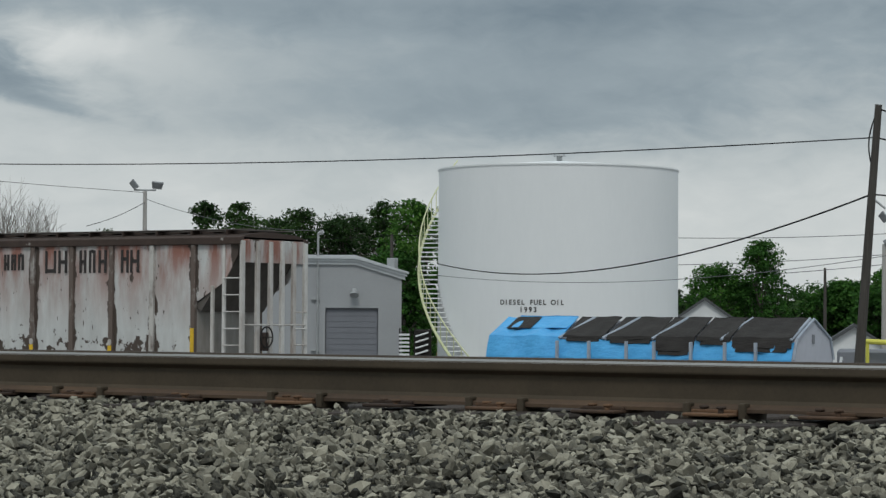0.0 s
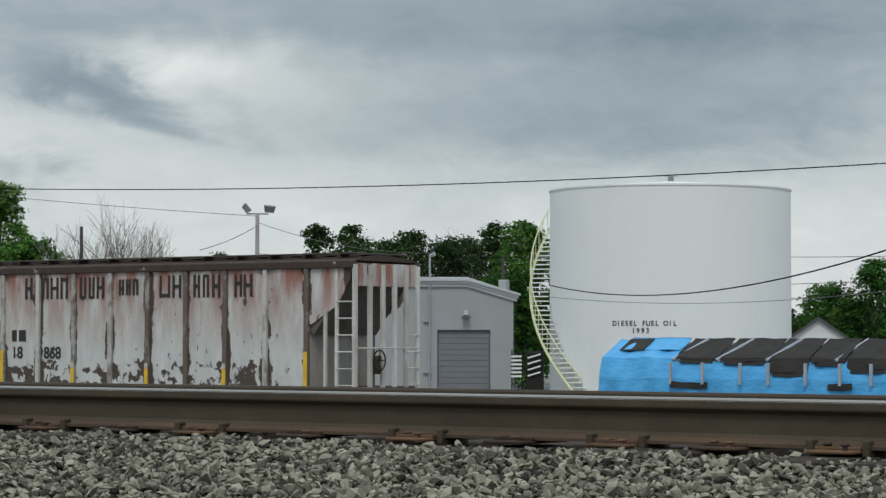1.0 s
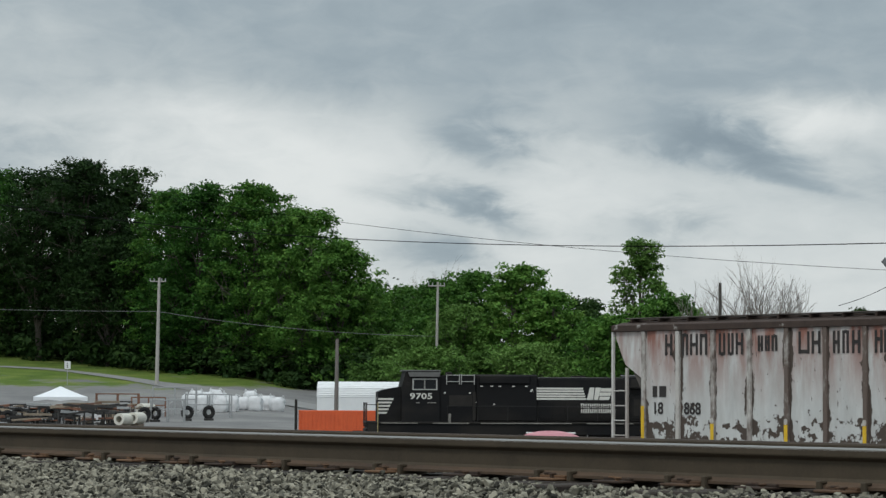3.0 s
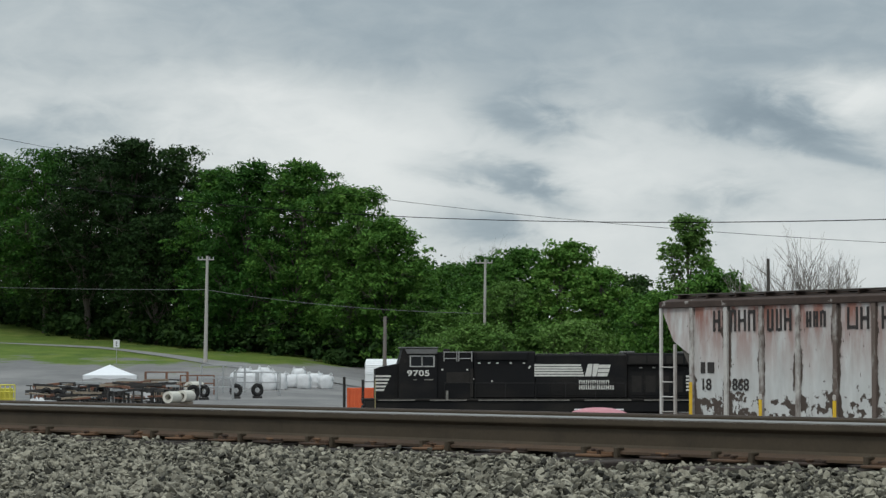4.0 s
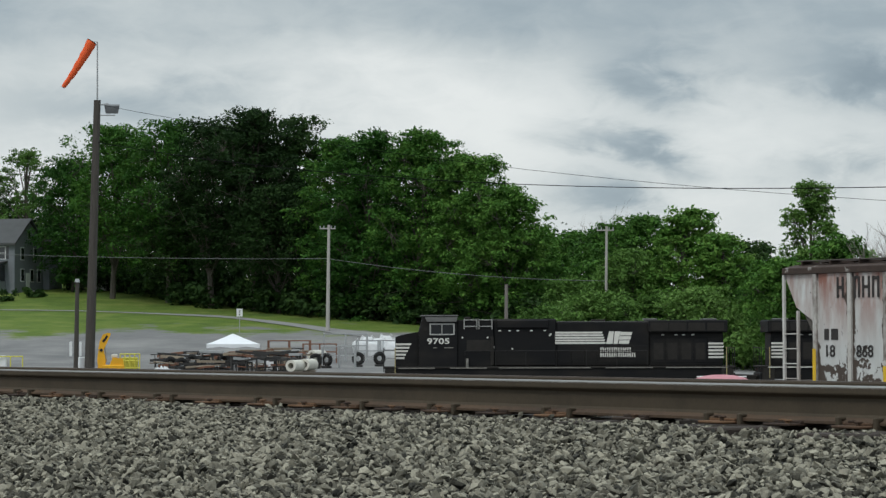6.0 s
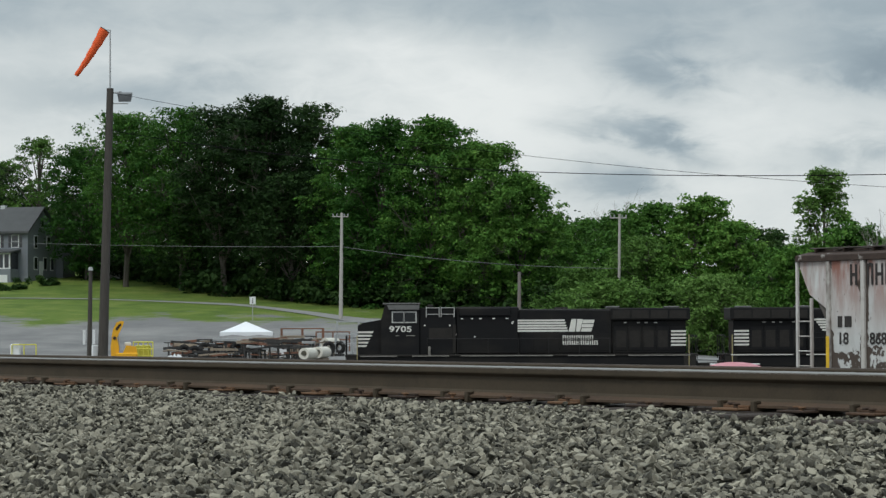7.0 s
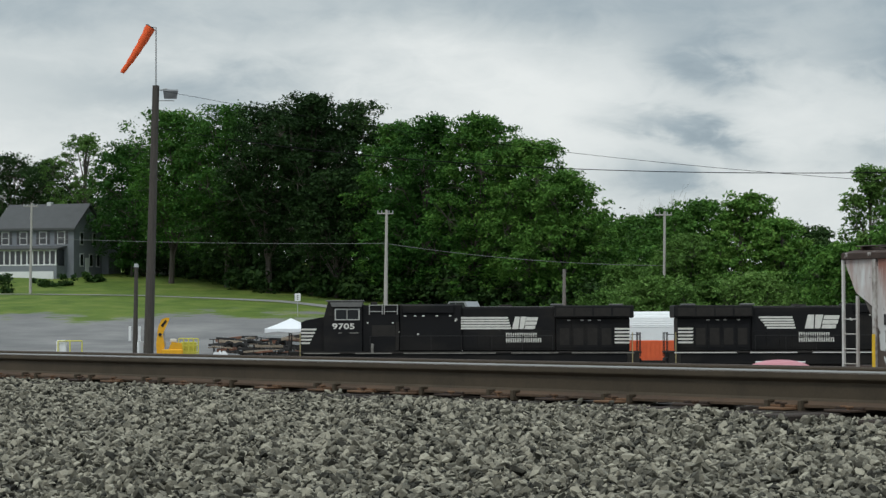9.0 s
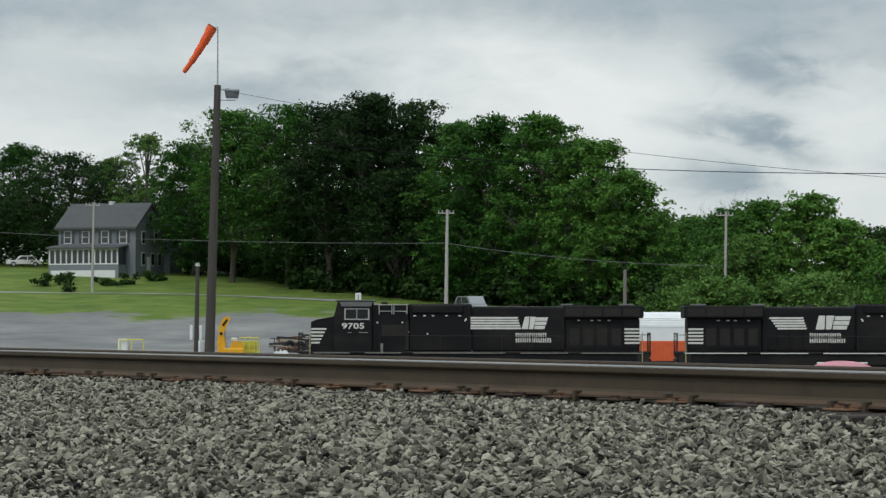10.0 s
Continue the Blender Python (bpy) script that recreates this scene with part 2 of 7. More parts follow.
M_TIE = surface("creosoted_wood", (0.055, 0.042, 0.034), (0.020, 0.016, 0.014), 0.9, 0, 60, 5, 0.7, 0.6, dist=0.01, each=0.3)
M_STONE = surface("crushed_limestone", (0.335, 0.314, 0.245), (0.024, 0.023, 0.018), 0.92, 0, 90, 9, 0.82, 0.6, dist=0.006, island=0.85, coords="Object")
M_STONE1 = surface("crushed_limestone_piece", (0.335, 0.314, 0.245), (0.024, 0.023, 0.018), 0.92, 0, 90, 9, 0.82, 0.6, dist=0.006, each=0.85)
# fines far darker than the stones: shade of the gaps is in the colour
M_FINES_SHADED = surface("stone_fines_shaded", (0.035, 0.033, 0.028), (0.018, 0.017, 0.015), 0.95, 0, 30, 4, 0.7, 0.8, dist=0.02)
M_WHITE = surface("tank_white_paint", (0.80, 0.81, 0.81), (0.72, 0.735, 0.74), 0.45, 0, 6, 0.5, 0.9, 0.03, stretch=(1, 1, 0.25))
M_BLACK = surface("locomotive_black", (0.009, 0.009, 0.010), (0.005, 0.005, 0.0055), 0.6, 0, 20, 1.2, 0.7, 0.05, spec=0.18, stain=(0.019, 0.017, 0.015), stain_scale=0.55, stain_at=0.46, stain_soft=0.22, stretch=(0.5, 1, 1))
M_GRIME = surface("undercarriage_grime", (0.03, 0.027, 0.024), (0.014, 0.013, 0.012), 0.9, 0, 25, 3, 0.7, 0.3)
M_LETTER_W = surface("white_lettering", (0.72, 0.71, 0.66), (0.50, 0.49, 0.45), 0.6, 0, 30, 3, 0.7, 0.0)
M_LETTER_K = surface("black_lettering", (0.022, 0.02, 0.02), (0.05, 0.043, 0.04), 0.7, 0, 30, 3, 0.7, 0.0)
M_WOODPOLE = surface("weathered_pole", (0.092, 0.083, 0.073), (0.042, 0.037, 0.033), 0.9, 0, 30, 3, 0.7, 0.5, stretch=(6, 6, 0.4))
M_GREYPOLE = surface("grey_pole", (0.22, 0.21, 0.195), (0.12, 0.112, 0.10), 0.9, 0, 30, 3, 0.7, 0.4, stretch=(6, 6, 0.4))
M_PALEPOLE = surface("bleached_pole", (0.46, 0.44, 0.41), (0.30, 0.285, 0.27), 0.9, 0, 30, 3, 0.7, 0.4, stretch=(6, 6, 0.4))
M_CABLE = surface("cable_black", (0.012, 0.012, 0.013), None, 0.9, spec=0.05)
M_BARK = surface("bark", (0.12, 0.105, 0.09), (0.05, 0.043, 0.038), 0.95, 0, 12, 2, 0.7, 0.6, stretch=(4, 4, 0.6))
M_STEEL = surface("galvanised_steel", (0.45, 0.46, 0.46), (0.33, 0.34, 0.345), 0.5, 0.5, 20, 2, 0.6, 0.05)
LEAF_DARK = leafage("leaves_dark", (0.013, 0.032, 0.010), (0.028, 0.062, 0.017), (0.054, 0.104, 0.026))
LEAF_MID = leafage("leaves_mid", (0.018, 0.056, 0.012), (0.044, 0.124, 0.022), (0.096, 0.205, 0.036))
LEAF_LIGHT = leafage("leaves_light", (0.052, 0.112, 0.024), (0.105, 0.205, 0.044), (0.170, 0.280, 0.080))
LEAF_COPSE = leafage("leaves_copse", (0.036, 0.096, 0.019), (0.086, 0.198, 0.035), (0.168, 0.295, 0.062))


# ---------- ground ----------
HEIGHTS = ((0, -2.2), (24, -2.2), (60, -2.3), (110, -2.6), (140, -3.4), (160, -3.2), (174, -2.2), (186, -2.0), (205, -1.15), (227, 0.62), (240, 1.75), (262, 3.3), (285, 5.9), (330, 8.0), (460, 12.0), (900, 18.0), (4500, 24.0))


def hill(d):
    for (a, za), (b, zb) in zip(HEIGHTS, HEIGHTS[1:]):
        if d <= b:
            k = (d - a) / (b - a)
            return za + (zb - za) * k
    return HEIGHTS[-1][1]


def ground_z(x, y):
    d, b = math.hypot(x, y), math.degrees(math.atan2(x, y))
    # the hill stands to the far side only; towards the tank the yard stays level
    w = min(1.0, max(0.0, (-47.0 - b) / 8.0)) if b > -120 else max(0.0, min(1.0, (b + 160) / 40))
    flat = -2.6 if d > 110 else hill(d)
    z = w * hill(d) + (1 - w) * flat
    if d > 210:
        z += 0.35 * noise.noise((x * 0.03, y * 0.03, 0.0))
    return CAM_Z + z


def place(bearing, dist):
    p = spot(bearing, dist)
    p.z = ground_z(p.x, p.y)
    return p


def build_ground():
    bm = B()
    rings = [22, 26, 32, 40, 50, 60, 75, 90, 105, 120, 132, 145, 152, 160, 168, 176, 184, 192, 200, 206, 212, 218, 224, 230, 236, 242, 248, 254, 260, 266, 272, 280, 290, 300, 312, 325, 340, 370, 420, 520, 800, 1600, 4500]
    angles = [-180 + 10 * i for i in range(8)] + [-100 + 0.8 * i for i in range(113)] + [-10 + 10 * i for i in range(19)]
    rows = []
    for d in rings:
        row = []
        for a in angles:
            p = spot(a, d)
            row.append(bm.verts.new((p.x, p.y, ground_z(p.x, p.y))))
        rows.append(row)
    n = len(angles)
    for r, q in zip(rows, rows[1:]):
        for i in range(n):
            j = (i + 1) % n
            bm.faces.new((r[i], r[j], q[j], q[i]))
    c = bm.verts.new((0, 0, CAM_Z - 2.0))
    for i in range(n):
        bm.faces.new((c, rows[0][(i + 1) % n], rows[0][i]))
    for v in rows[0]:
        v.co.z = CAM_Z - 2.0
    return single("ground", bm, M_GROUND, "yard of grey gravel rising to a mown grass slope", "ground", kind="structure", smooth=True)


def ground_material():
    """Grey gravel in the yard; grass on the slope above, with worn ragged edges; by plan distance and height."""
    mt = bpy.data.materials.new("gravel_and_grass")
    mt.use_nodes = True
    nt = mt.node_tree
    bs = nt.nodes["Principled BSDF"]
    N, L = nt.nodes.new, nt.links.new
    tc, sep = N("ShaderNodeTexCoord"), N("ShaderNodeSeparateXYZ")
    L(tc.outputs["Object"], sep.inputs[0])

    def noise_tex(scale, detail=5):
        n = N("ShaderNodeTexNoise")
        n.inputs["Scale"].default_value, n.inputs["Detail"].default_value, n.inputs["Roughness"].default_value = scale, detail, 0.65
        L(tc.outputs["Object"], n.inputs["Vector"])
        return n.outputs[0]

    def ramp(src, *stops):
        r = N("ShaderNodeValToRGB")
        e = r.color_ramp.elements
        e[0].position, e[0].color = stops[0][0], (*stops[0][1], 1)
        e[1].position, e[1].color = stops[-1][0], (*stops[-1][1], 1)
        for p, c in stops[1:-1]:
            k = e.new(p)
            k.color = (*c, 1)
        L(src, r.inputs[0])
        return r.outputs[0]

    def blend(f, a, b):
        m = N("ShaderNodeMix")
        m.data_type = "RGBA"
        L(f, m.inputs[0])
        L(a, m.inputs[6])
        L(b, m.inputs[7])
        return m.outputs[2]

    gravel = ramp(noise_tex(0.12), (0.3, (0.135, 0.135, 0.135)), (0.5, (0.19, 0.188, 0.185)), (0.7, (0.26, 0.255, 0.245)))
    grass = ramp(noise_tex(0.25), (0.3, (0.058, 0.100, 0.020)), (0.5, (0.100, 0.150, 0.027)), (0.72, (0.165, 0.195, 0.052)))
    edge = N("ShaderNodeMath")
    edge.operation = "MULTIPLY_ADD"
    L(noise_tex(0.12, 8), edge.inputs[0])
    edge.inputs[1].default_value = 5.4
    L(sep.outputs[2], edge.inputs[2])
    f = N("ShaderNodeMapRange")
    f.inputs[1].default_value, f.inputs[2].default_value = 5.0, 5.5
    L(edge.outputs[0], f.inputs[0])
    L(blend(f.outputs[0], gravel, grass), bs.inputs["Base Color"])
    bs.inputs["Roughness"].default_value = 0.95
    bs.inputs["Specular IOR Level"].default_value = 0.15
    bu = N("ShaderNodeBump")
    bu.inputs["Strength"].default_value, bu.inputs["Distance"].default_value = 0.6, 0.15
    L(noise_tex(2.5), bu.inputs["Height"])
    L(bu.outputs[0], bs.inputs["Normal"])
    return mt


M_GROUND = ground_material()
build_ground()

# ---------- near track: rails, plates, spikes, anchors, ties ----------
HEAD = CAM_Z - 0.215
RAIL_D = 8.495     # near edge of the rail's foot
FOOT = HEAD - 0.186


def rail_profile(yc):
    w, t = 0.038, 0.0085
    half = [(0.076, 0), (0.076, 0.011), (0.020, 0.028), (t, 0.045), (t, 0.125), (0.036, 0.143), (w, 0.150), (w, 0.176), (0.030, 0.185), (0.0, 0.1865)]
    pts = [(yc - a, FOOT + b) for a, b in half] + [(yc + a, FOOT + b) for a, b in half[::-1][1:]]
    return pts


def build_rail(yc, label, top_mat, drop=0.0):
    t = thing("rail", Matrix.Translation((0, 0, -drop)), label, "rail", "rails of the near track", "structure")
    part("rail_body", prism(B(), rail_profile(yc), 0, -400, 120), M_RAIL, t, "dark rusted rail web and foot")
    part("rail_foot", prism(B(), [(yc - 0.0775, FOOT - 0.001), (yc - 0.0775, FOOT + 0.0125), (yc - 0.022, FOOT + 0.0298), (yc + 0.022, FOOT + 0.0298), (yc + 0.0775, FOOT + 0.0125), (yc + 0.0775, FOOT - 0.001)], 0, -400, 120), M_FOOT, t, "rust-brown rail foot")
    top = [(yc - 0.0385, HEAD - 0.012), (yc - 0.031, HEAD + 0.0002), (yc, HEAD + 0.0012), (yc + 0.031, HEAD + 0.0002), (yc + 0.0385, HEAD - 0.012)]
    part("running_surface", prism(B(), top, 0, -400, 120), top_mat, t, "steel running surface")
    return t


RAIL_Y = RAIL_D + 0.076
build_rail(RAIL_Y, "rusted steel rail with polished head on wooden ties", M_SHINE)
build_rail(RAIL_Y + 1.51, "second rusted steel rail of the same track", M_DULL, 0.016)


def mesh_only(bm, name, material):
    return mesh_of(bm, name, material)


def build_track():
    bed = thing("track_bed", Matrix(), "weathered wooden ties with rusty plates, spikes and anchors", "track", "", "structure")
    rnd = random.Random(5)
    z = FOOT - 0.018
    tie = mesh_only(box(B(), -0.115, 0.115, RAIL_Y - 0.56, RAIL_Y + 2.03, -0.18, 0.0, 0.008), "tie", M_TIE)
    bm = B()
    box(bm, -0.098, 0.098, RAIL_Y - 0.18, RAIL_Y + 0.18, 0.0, 0.014, 0.004)
    box(bm, -0.098, 0.098, RAIL_Y - 0.100, RAIL_Y - 0.080, 0.014, 0.026, 0.002)
    plate = mesh_only(bm, "tie_plate", M_RUST)
    bm = B()
    for x, y in ((-0.05, -0.088), (0.055, -0.15)):
        box(bm, x - 0.009, x + 0.009, RAIL_Y + y - 0.009, RAIL_Y + y + 0.009, 0.0, 0.022, 0.002)
        box(bm, x - 0.015, x + 0.015, RAIL_Y + y - 0.014, RAIL_Y + y + 0.022, 0.020, 0.031, 0.004)
    spike = mesh_only(bm, "spikes", M_RUST)
    bm = B()
    box(bm, -0.014, 0.014, RAIL_Y - 0.100, RAIL_Y + 0.1, -0.03, -0.005, 0.003)
    box(bm, -0.014, 0.014, RAIL_Y - 0.104, RAIL_Y - 0.078, -0.03, 0.036, 0.005)
    box(bm, -0.011, 0.011, RAIL_Y - 0.084, RAIL_Y - 0.045, 0.020, 0.036, 0.004)
    anchor = mesh_only(bm, "rail_anchor", M_RAIL)
    for i, x in enumerate(TIES):
        k = rnd.uniform(-0.012, 0.0)
        for nm, me, dx, dz in (("tie", tie, 0, k), ("tie_plate", plate, 0, 0), ("spike_pair", spike, 0, rnd.uniform(0, 0.01))):
            o = new(nm, me)
            o.parent = bed
            o.matrix_local = pose(x + dx, 0, z + dz + (0.002 if nm != "tie" else 0), 0, 0, rnd.uniform(-1.2, 1.2) if nm == "tie" else 0)
        if i % 2 == 0:
            for s in (-0.125, 0.125):
                o = new("rail_anchor", anchor)
                o.parent = bed
                o.matrix_local = pose(x + s + rnd.uniform(-0.012, 0.012), 0, z + 0.018, 0, 0, 0)


# every second tie carries a pair of anchors
ANCHORED = (-0.2, -1.2, -2.2, -3.2, -4.17, -5.16, -6.18, -7.41, -8.40, -9.37, -10.76, -11.87, -12.87, -13.89, -15.30, -16.41, -17.58, -18.58, -19.70, -20.8, -21.8, -22.8, -23.8, -24.9, -25.9, -26.9, -27.9, -28.9, -30.0, -31.0)
TIES = [v for a, b in zip(ANCHORED, ANCHORED[1:]) for v in (a, (a + b) / 2)]
build_track()


# ---------- ballast ----------
def bed_z(x, y):
    """Height of the stone bed: just under the tie tops at the rail, falling slightly towards the viewer."""
    k = (RAIL_Y - y)
    z = FOOT - 0.035 - 0.03 * max(0.0, min(1.0, (k - 0.5) / 0.8)) - 0.030 * max(0.0, k - 0.8)
    return z + 0.022 * noise.noise((x * 0.9, y * 0.9, 3.0)) + 0.015 * noise.noise((x * 3, y * 3, 7.0))


def stone_shape(rnd):
    """An angular broken stone of 12 corners or fewer."""
    bm = B()
    for _ in range(11):
        v = Vector((rnd.gauss(0, 1), rnd.gauss(0, 1), rnd.gauss(0, 1))).normalized()
        bm.verts.new((v.x * rnd.uniform(0.85, 1.25), v.y * rnd.uniform(0.7, 0.95), v.z * rnd.uniform(0.48, 0.74)))
    r = bmesh.ops.convex_hull(bm, input=bm.verts[:])
    junk = [v for v in bm.verts if not v.link_faces]
    for v in junk:
        bm.verts.remove(v)
    bmesh.ops.recalc_face_normals(bm, faces=bm.faces[:])
    bm.verts.index_update()
    vs = np.array([v.co for v in bm.verts])
    fs = [[v.index for v in f.verts] for f in bm.faces]
    bm.free()
    return vs, fs


def build_ballast():
    rnd = random.Random(11)
    shapes = [stone_shape(rnd) for _ in range(14)]
    bed = thing("ballast", Matrix(), "bed of loose grey crushed limestone along the rail", "ballast", "", "structure")
    bm = B()
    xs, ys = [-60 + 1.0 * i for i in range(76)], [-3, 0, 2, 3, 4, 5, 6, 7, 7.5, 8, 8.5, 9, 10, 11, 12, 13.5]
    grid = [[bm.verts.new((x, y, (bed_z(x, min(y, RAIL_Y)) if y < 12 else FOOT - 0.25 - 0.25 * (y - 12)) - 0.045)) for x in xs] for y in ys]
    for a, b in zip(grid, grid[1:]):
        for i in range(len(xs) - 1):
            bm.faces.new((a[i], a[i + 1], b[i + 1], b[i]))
    # this dark sheet paints the shadowed gaps under and between the stones
    part("stone_fines_shaded", bm, M_FINES_SHADED, bed, "stone fines darkened to stand for shade between the stones", smooth=True)
    V, F, base = [], [], 0
    singles = []
    rs = np.random.RandomState(4)
    y = 2.6
    while y < RAIL_Y + 1.4:
        x_lo, x_hi = -y * math.tan(radians(69)) - 0.6, -y * math.tan(radians(20)) + 0.6
        step = 0.034 if y < RAIL_Y + 0.1 else 0.07
        x = x_lo
        while x < x_hi:
            px, py = x + rs.uniform(-0.017, 0.017), y + rs.uniform(-0.017, 0.017)
            x += step
            # stones stay off the plates under the rail, and lie thin on the ties
            if px * px + py * py < 6.2 ** 2:
                continue
            on_tie = py > RAIL_Y - 0.57 and min(abs(px - q) for q in TIES) < 0.13
            if abs(py - RAIL_Y) < 0.11 or (on_tie and py > RAIL_Y - 0.24) or (on_tie and rs.rand() < 0.72):
                continue
            if py > RAIL_Y + 0.1 and rs.rand() < 0.3:
                continue
            r = rs.uniform(0.0105, 0.0235) * (1.4 if rs.rand() < 0.12 else 1.0)
            if py > RAIL_Y - 0.3:
                r *= 0.8
            vs, fs = shapes[rs.randint(14)]
            e = Euler((rs.uniform(-0.95, 0.95), rs.uniform(-0.95, 0.95), rs.uniform(0, 6.28)))
            z = bed_z(px, min(py, RAIL_Y)) + r * rs.uniform(-0.7, 0.9) - (0.004 if py > RAIL_Y - 0.5 else 0)
            if 4.4 < py < 5.0 and -8.2 < px < -7.2 and len(singles) < 300:
                singles.append((px, py, z, r, e, rs.randint(14)))
                continue
            m = np.array(e.to_matrix())
            V.append((vs * r) @ m.T + np.array((px, py, z)))
            F.extend([[k + base for k in f] for f in fs])
            base += len(vs)
        y += 0.034 if y < RAIL_Y + 0.1 else 0.07
    me = bpy.data.meshes.new("loose_stones")
    me.from_pydata(np.concatenate(V).tolist(), [], F)
    me.materials.append(M_STONE)
    ob = new("loose_stones", me)
    ob.parent = bed
    tagged(ob, "loose angular grey stones", kind="stuff")
    meshes = []
    for k, (vs, fs) in enumerate(shapes):
        q = bpy.data.meshes.new("stone")
        q.from_pydata((vs * 0.028).tolist(), [], fs)
        q.materials.append(M_STONE1)
        meshes.append(q)
    for px, py, z, r, e, k in singles:
        o = new("stone", meshes[k])
        o.parent = bed
        o.matrix_local = Matrix.LocRotScale((px, py, z), e, (r / 0.028,) * 3)


# ---------- trees ----------
def leaf_cloud(lobes, count, size, rs, flat=0.8, droop=0.3):
    """Corners and faces of many small folded leaf sprays spread over the upper shells of rounded lobes."""
    w = np.array([l[3] ** 2 for l in lobes])
    pick = rs.choice(len(lobes), count, p=w / w.sum())
    L = np.array(lobes)[pick]
    d = rs.normal(size=(count, 3))
    d /= np.linalg.norm(d, axis=1)[:, None]
    d[:, 2] = np.where((d[:, 2] < -0.1) & (rs.rand(count) < 0.6), -d[:, 2], d[:, 2])
    rad = L[:, 3] * np.clip(np.abs(rs.normal(0.78, 0.30, count)), 0.1, 1.7)
    c = L[:, :3] + d * rad[:, None] * np.array((1.15, 1.15, flat))
    nrm = d * 0.5 + rs.normal(size=(count, 3)) * 0.5 + np.array((0, 0, 0.3 + droop))
    nrm /= np.linalg.norm(nrm, axis=1)[:, None]
    t = np.cross(nrm, rs.normal(size=(count, 3)))
    t /= np.linalg.norm(t, axis=1)[:, None] + 1e-9
    b = np.cross(nrm, t)
    s = size * (0.5 + 1.0 * rs.rand(count))[:, None]
    p = [c - t * s, c - b * s * 0.55 + nrm * s * 0.18, c + t * s, c + b * s * 0.55 + nrm * s * 0.18]
    V = np.stack(p, 1).reshape(-1, 3)
    i = np.arange(count)[:, None] * 4
    F = np.concatenate([i + np.array((0, 1, 2)), i + np.array((0, 2, 3))])
    return V, F


def crown_form(h, width, low, rs, sparse):
    """Boughs round the trunk, and the flat leafy clusters that each bough carries on its outer side."""
    boughs, clusters = [], []
    n = int(12 + 1.3 * width) if not sparse else int(12 + 1.6 * width)
    for k in range(n):
        f = low + (0.93 - low) * ((k + rs.uniform(0, 1)) / n) ** 0.85
        g = (f - low * 0.8) / (1.04 - low * 0.8)
        prof = math.sin(math.pi * min(1, max(0.05, g)) ** 0.9) ** 0.6
        a = 2.39996 * k + rs.uniform(-0.5, 0.5)
        rr = width * 0.5 * prof * (rs.uniform(0.30, 0.80) if f < 0.8 else rs.uniform(0.1, 0.55))
        R = width * (rs.uniform(0.20, 0.31) if not sparse else rs.uniform(0.12, 0.22)) * (1.12 - 0.35 * f)
        boughs.append((rr * math.cos(a), rr * math.sin(a), min(h * f, h - R * 0.8), R))
    boughs.append((width * rs.uniform(-.08, .08), 0.0, h - 0.13 * width, width * (0.14 if not sparse else 0.08)))
    for x, y, z, R in boughs:
        m = int(rs.uniform(24, 34)) if not sparse else int(rs.uniform(14, 22))
        for _ in range(m):
            d = Vector(rs.normal(size=3)).normalized()
            if d.z < -0.3 and rs.rand() < 0.5:
                d.z = -d.z
            out = R * (rs.uniform(0.55, 1.0) if rs.rand() < 0.85 else rs.uniform(1.0, 1.25))
            r = min(0.9, (0.042 * width + 0.14) * rs.uniform(0.55, 1.35)) * (0.7 if sparse else 1.0)
            clusters.append((x + d.x * out, y + d.y * out, min(z + d.z * out * 0.9, h - 0.4 * r * rs.uniform(0, 1)), r))
    return boughs, clusters


def tree(bearing, dist, top, width, leaf, label, seed, count=3200, size=0.42, sparse=False, low=0.15, base=None, group="trees behind the yard"):
    """A broad-leaved tree: tapering trunk, boughs, and leafy clusters on them. top: height above eye level."""
    rs = np.random.RandomState(seed)
    p = place(bearing, dist) if base is None else base
    h = CAM_Z + top - p.z
    t = thing("tree", Matrix.Translation(p), label, "tree", group)
    boughs, clusters = crown_form(h, width, low, rs, sparse)
    bm = B()
    r0 = 0.014 * h + 0.08
    bend = [Vector((0, 0, -0.3)), Vector((rs.uniform(-.3, .3), rs.uniform(-.3, .3), h * 0.3)), Vector((rs.uniform(-.6, .6), rs.uniform(-.6, .6), h * 0.6)), Vector((0, 0, h * 0.9))]
    for k in range(3):
        tube(bm, bend[k], bend[k + 1], r0 * (1, 0.75, 0.45)[k], r0 * (0.75, 0.45, 0.12)[k], 7, False)
    part("trunk", bm, M_BARK, t)
    bm = B()
    for l in boughs:
        z0 = max(h * 0.15, l[2] - 0.25 * h)
        a = bend[1].lerp(bend[2], min(1, max(0, (z0 / h - 0.3) / 0.3)))
        a = Vector((a.x, a.y, z0))
        mid = a.lerp(Vector(l[:3]), 0.55) + Vector((0, 0, 0.03 * h))
        tube(bm, a, mid, r0 * 0.32, r0 * 0.2, 5, False)
        tube(bm, mid, Vector(l[:3]) + Vector((0, 0, l[3] * 0.5)), r0 * 0.2, r0 * 0.05, 5, False)
    for k, l in enumerate(clusters):
        if k % 3 == 0:
            q = min(boughs, key=lambda o: (o[0] - l[0]) ** 2 + (o[1] - l[1]) ** 2 + (o[2] - l[2]) ** 2)
            tube(bm, Vector(q[:3]), Vector(l[:3]), r0 * 0.1, r0 * 0.03, 4, False)
    part("branching", bm, M_BARK, t)
    V, F = leaf_cloud(clusters, count, size, rs, 0.72, 0.30)
    me = bpy.data.meshes.new("crown")
    me.from_pydata(V.tolist(), [], F.tolist())
    me.materials.append(leaf)
    o = new("crown", me)
    o.parent = t
    return t


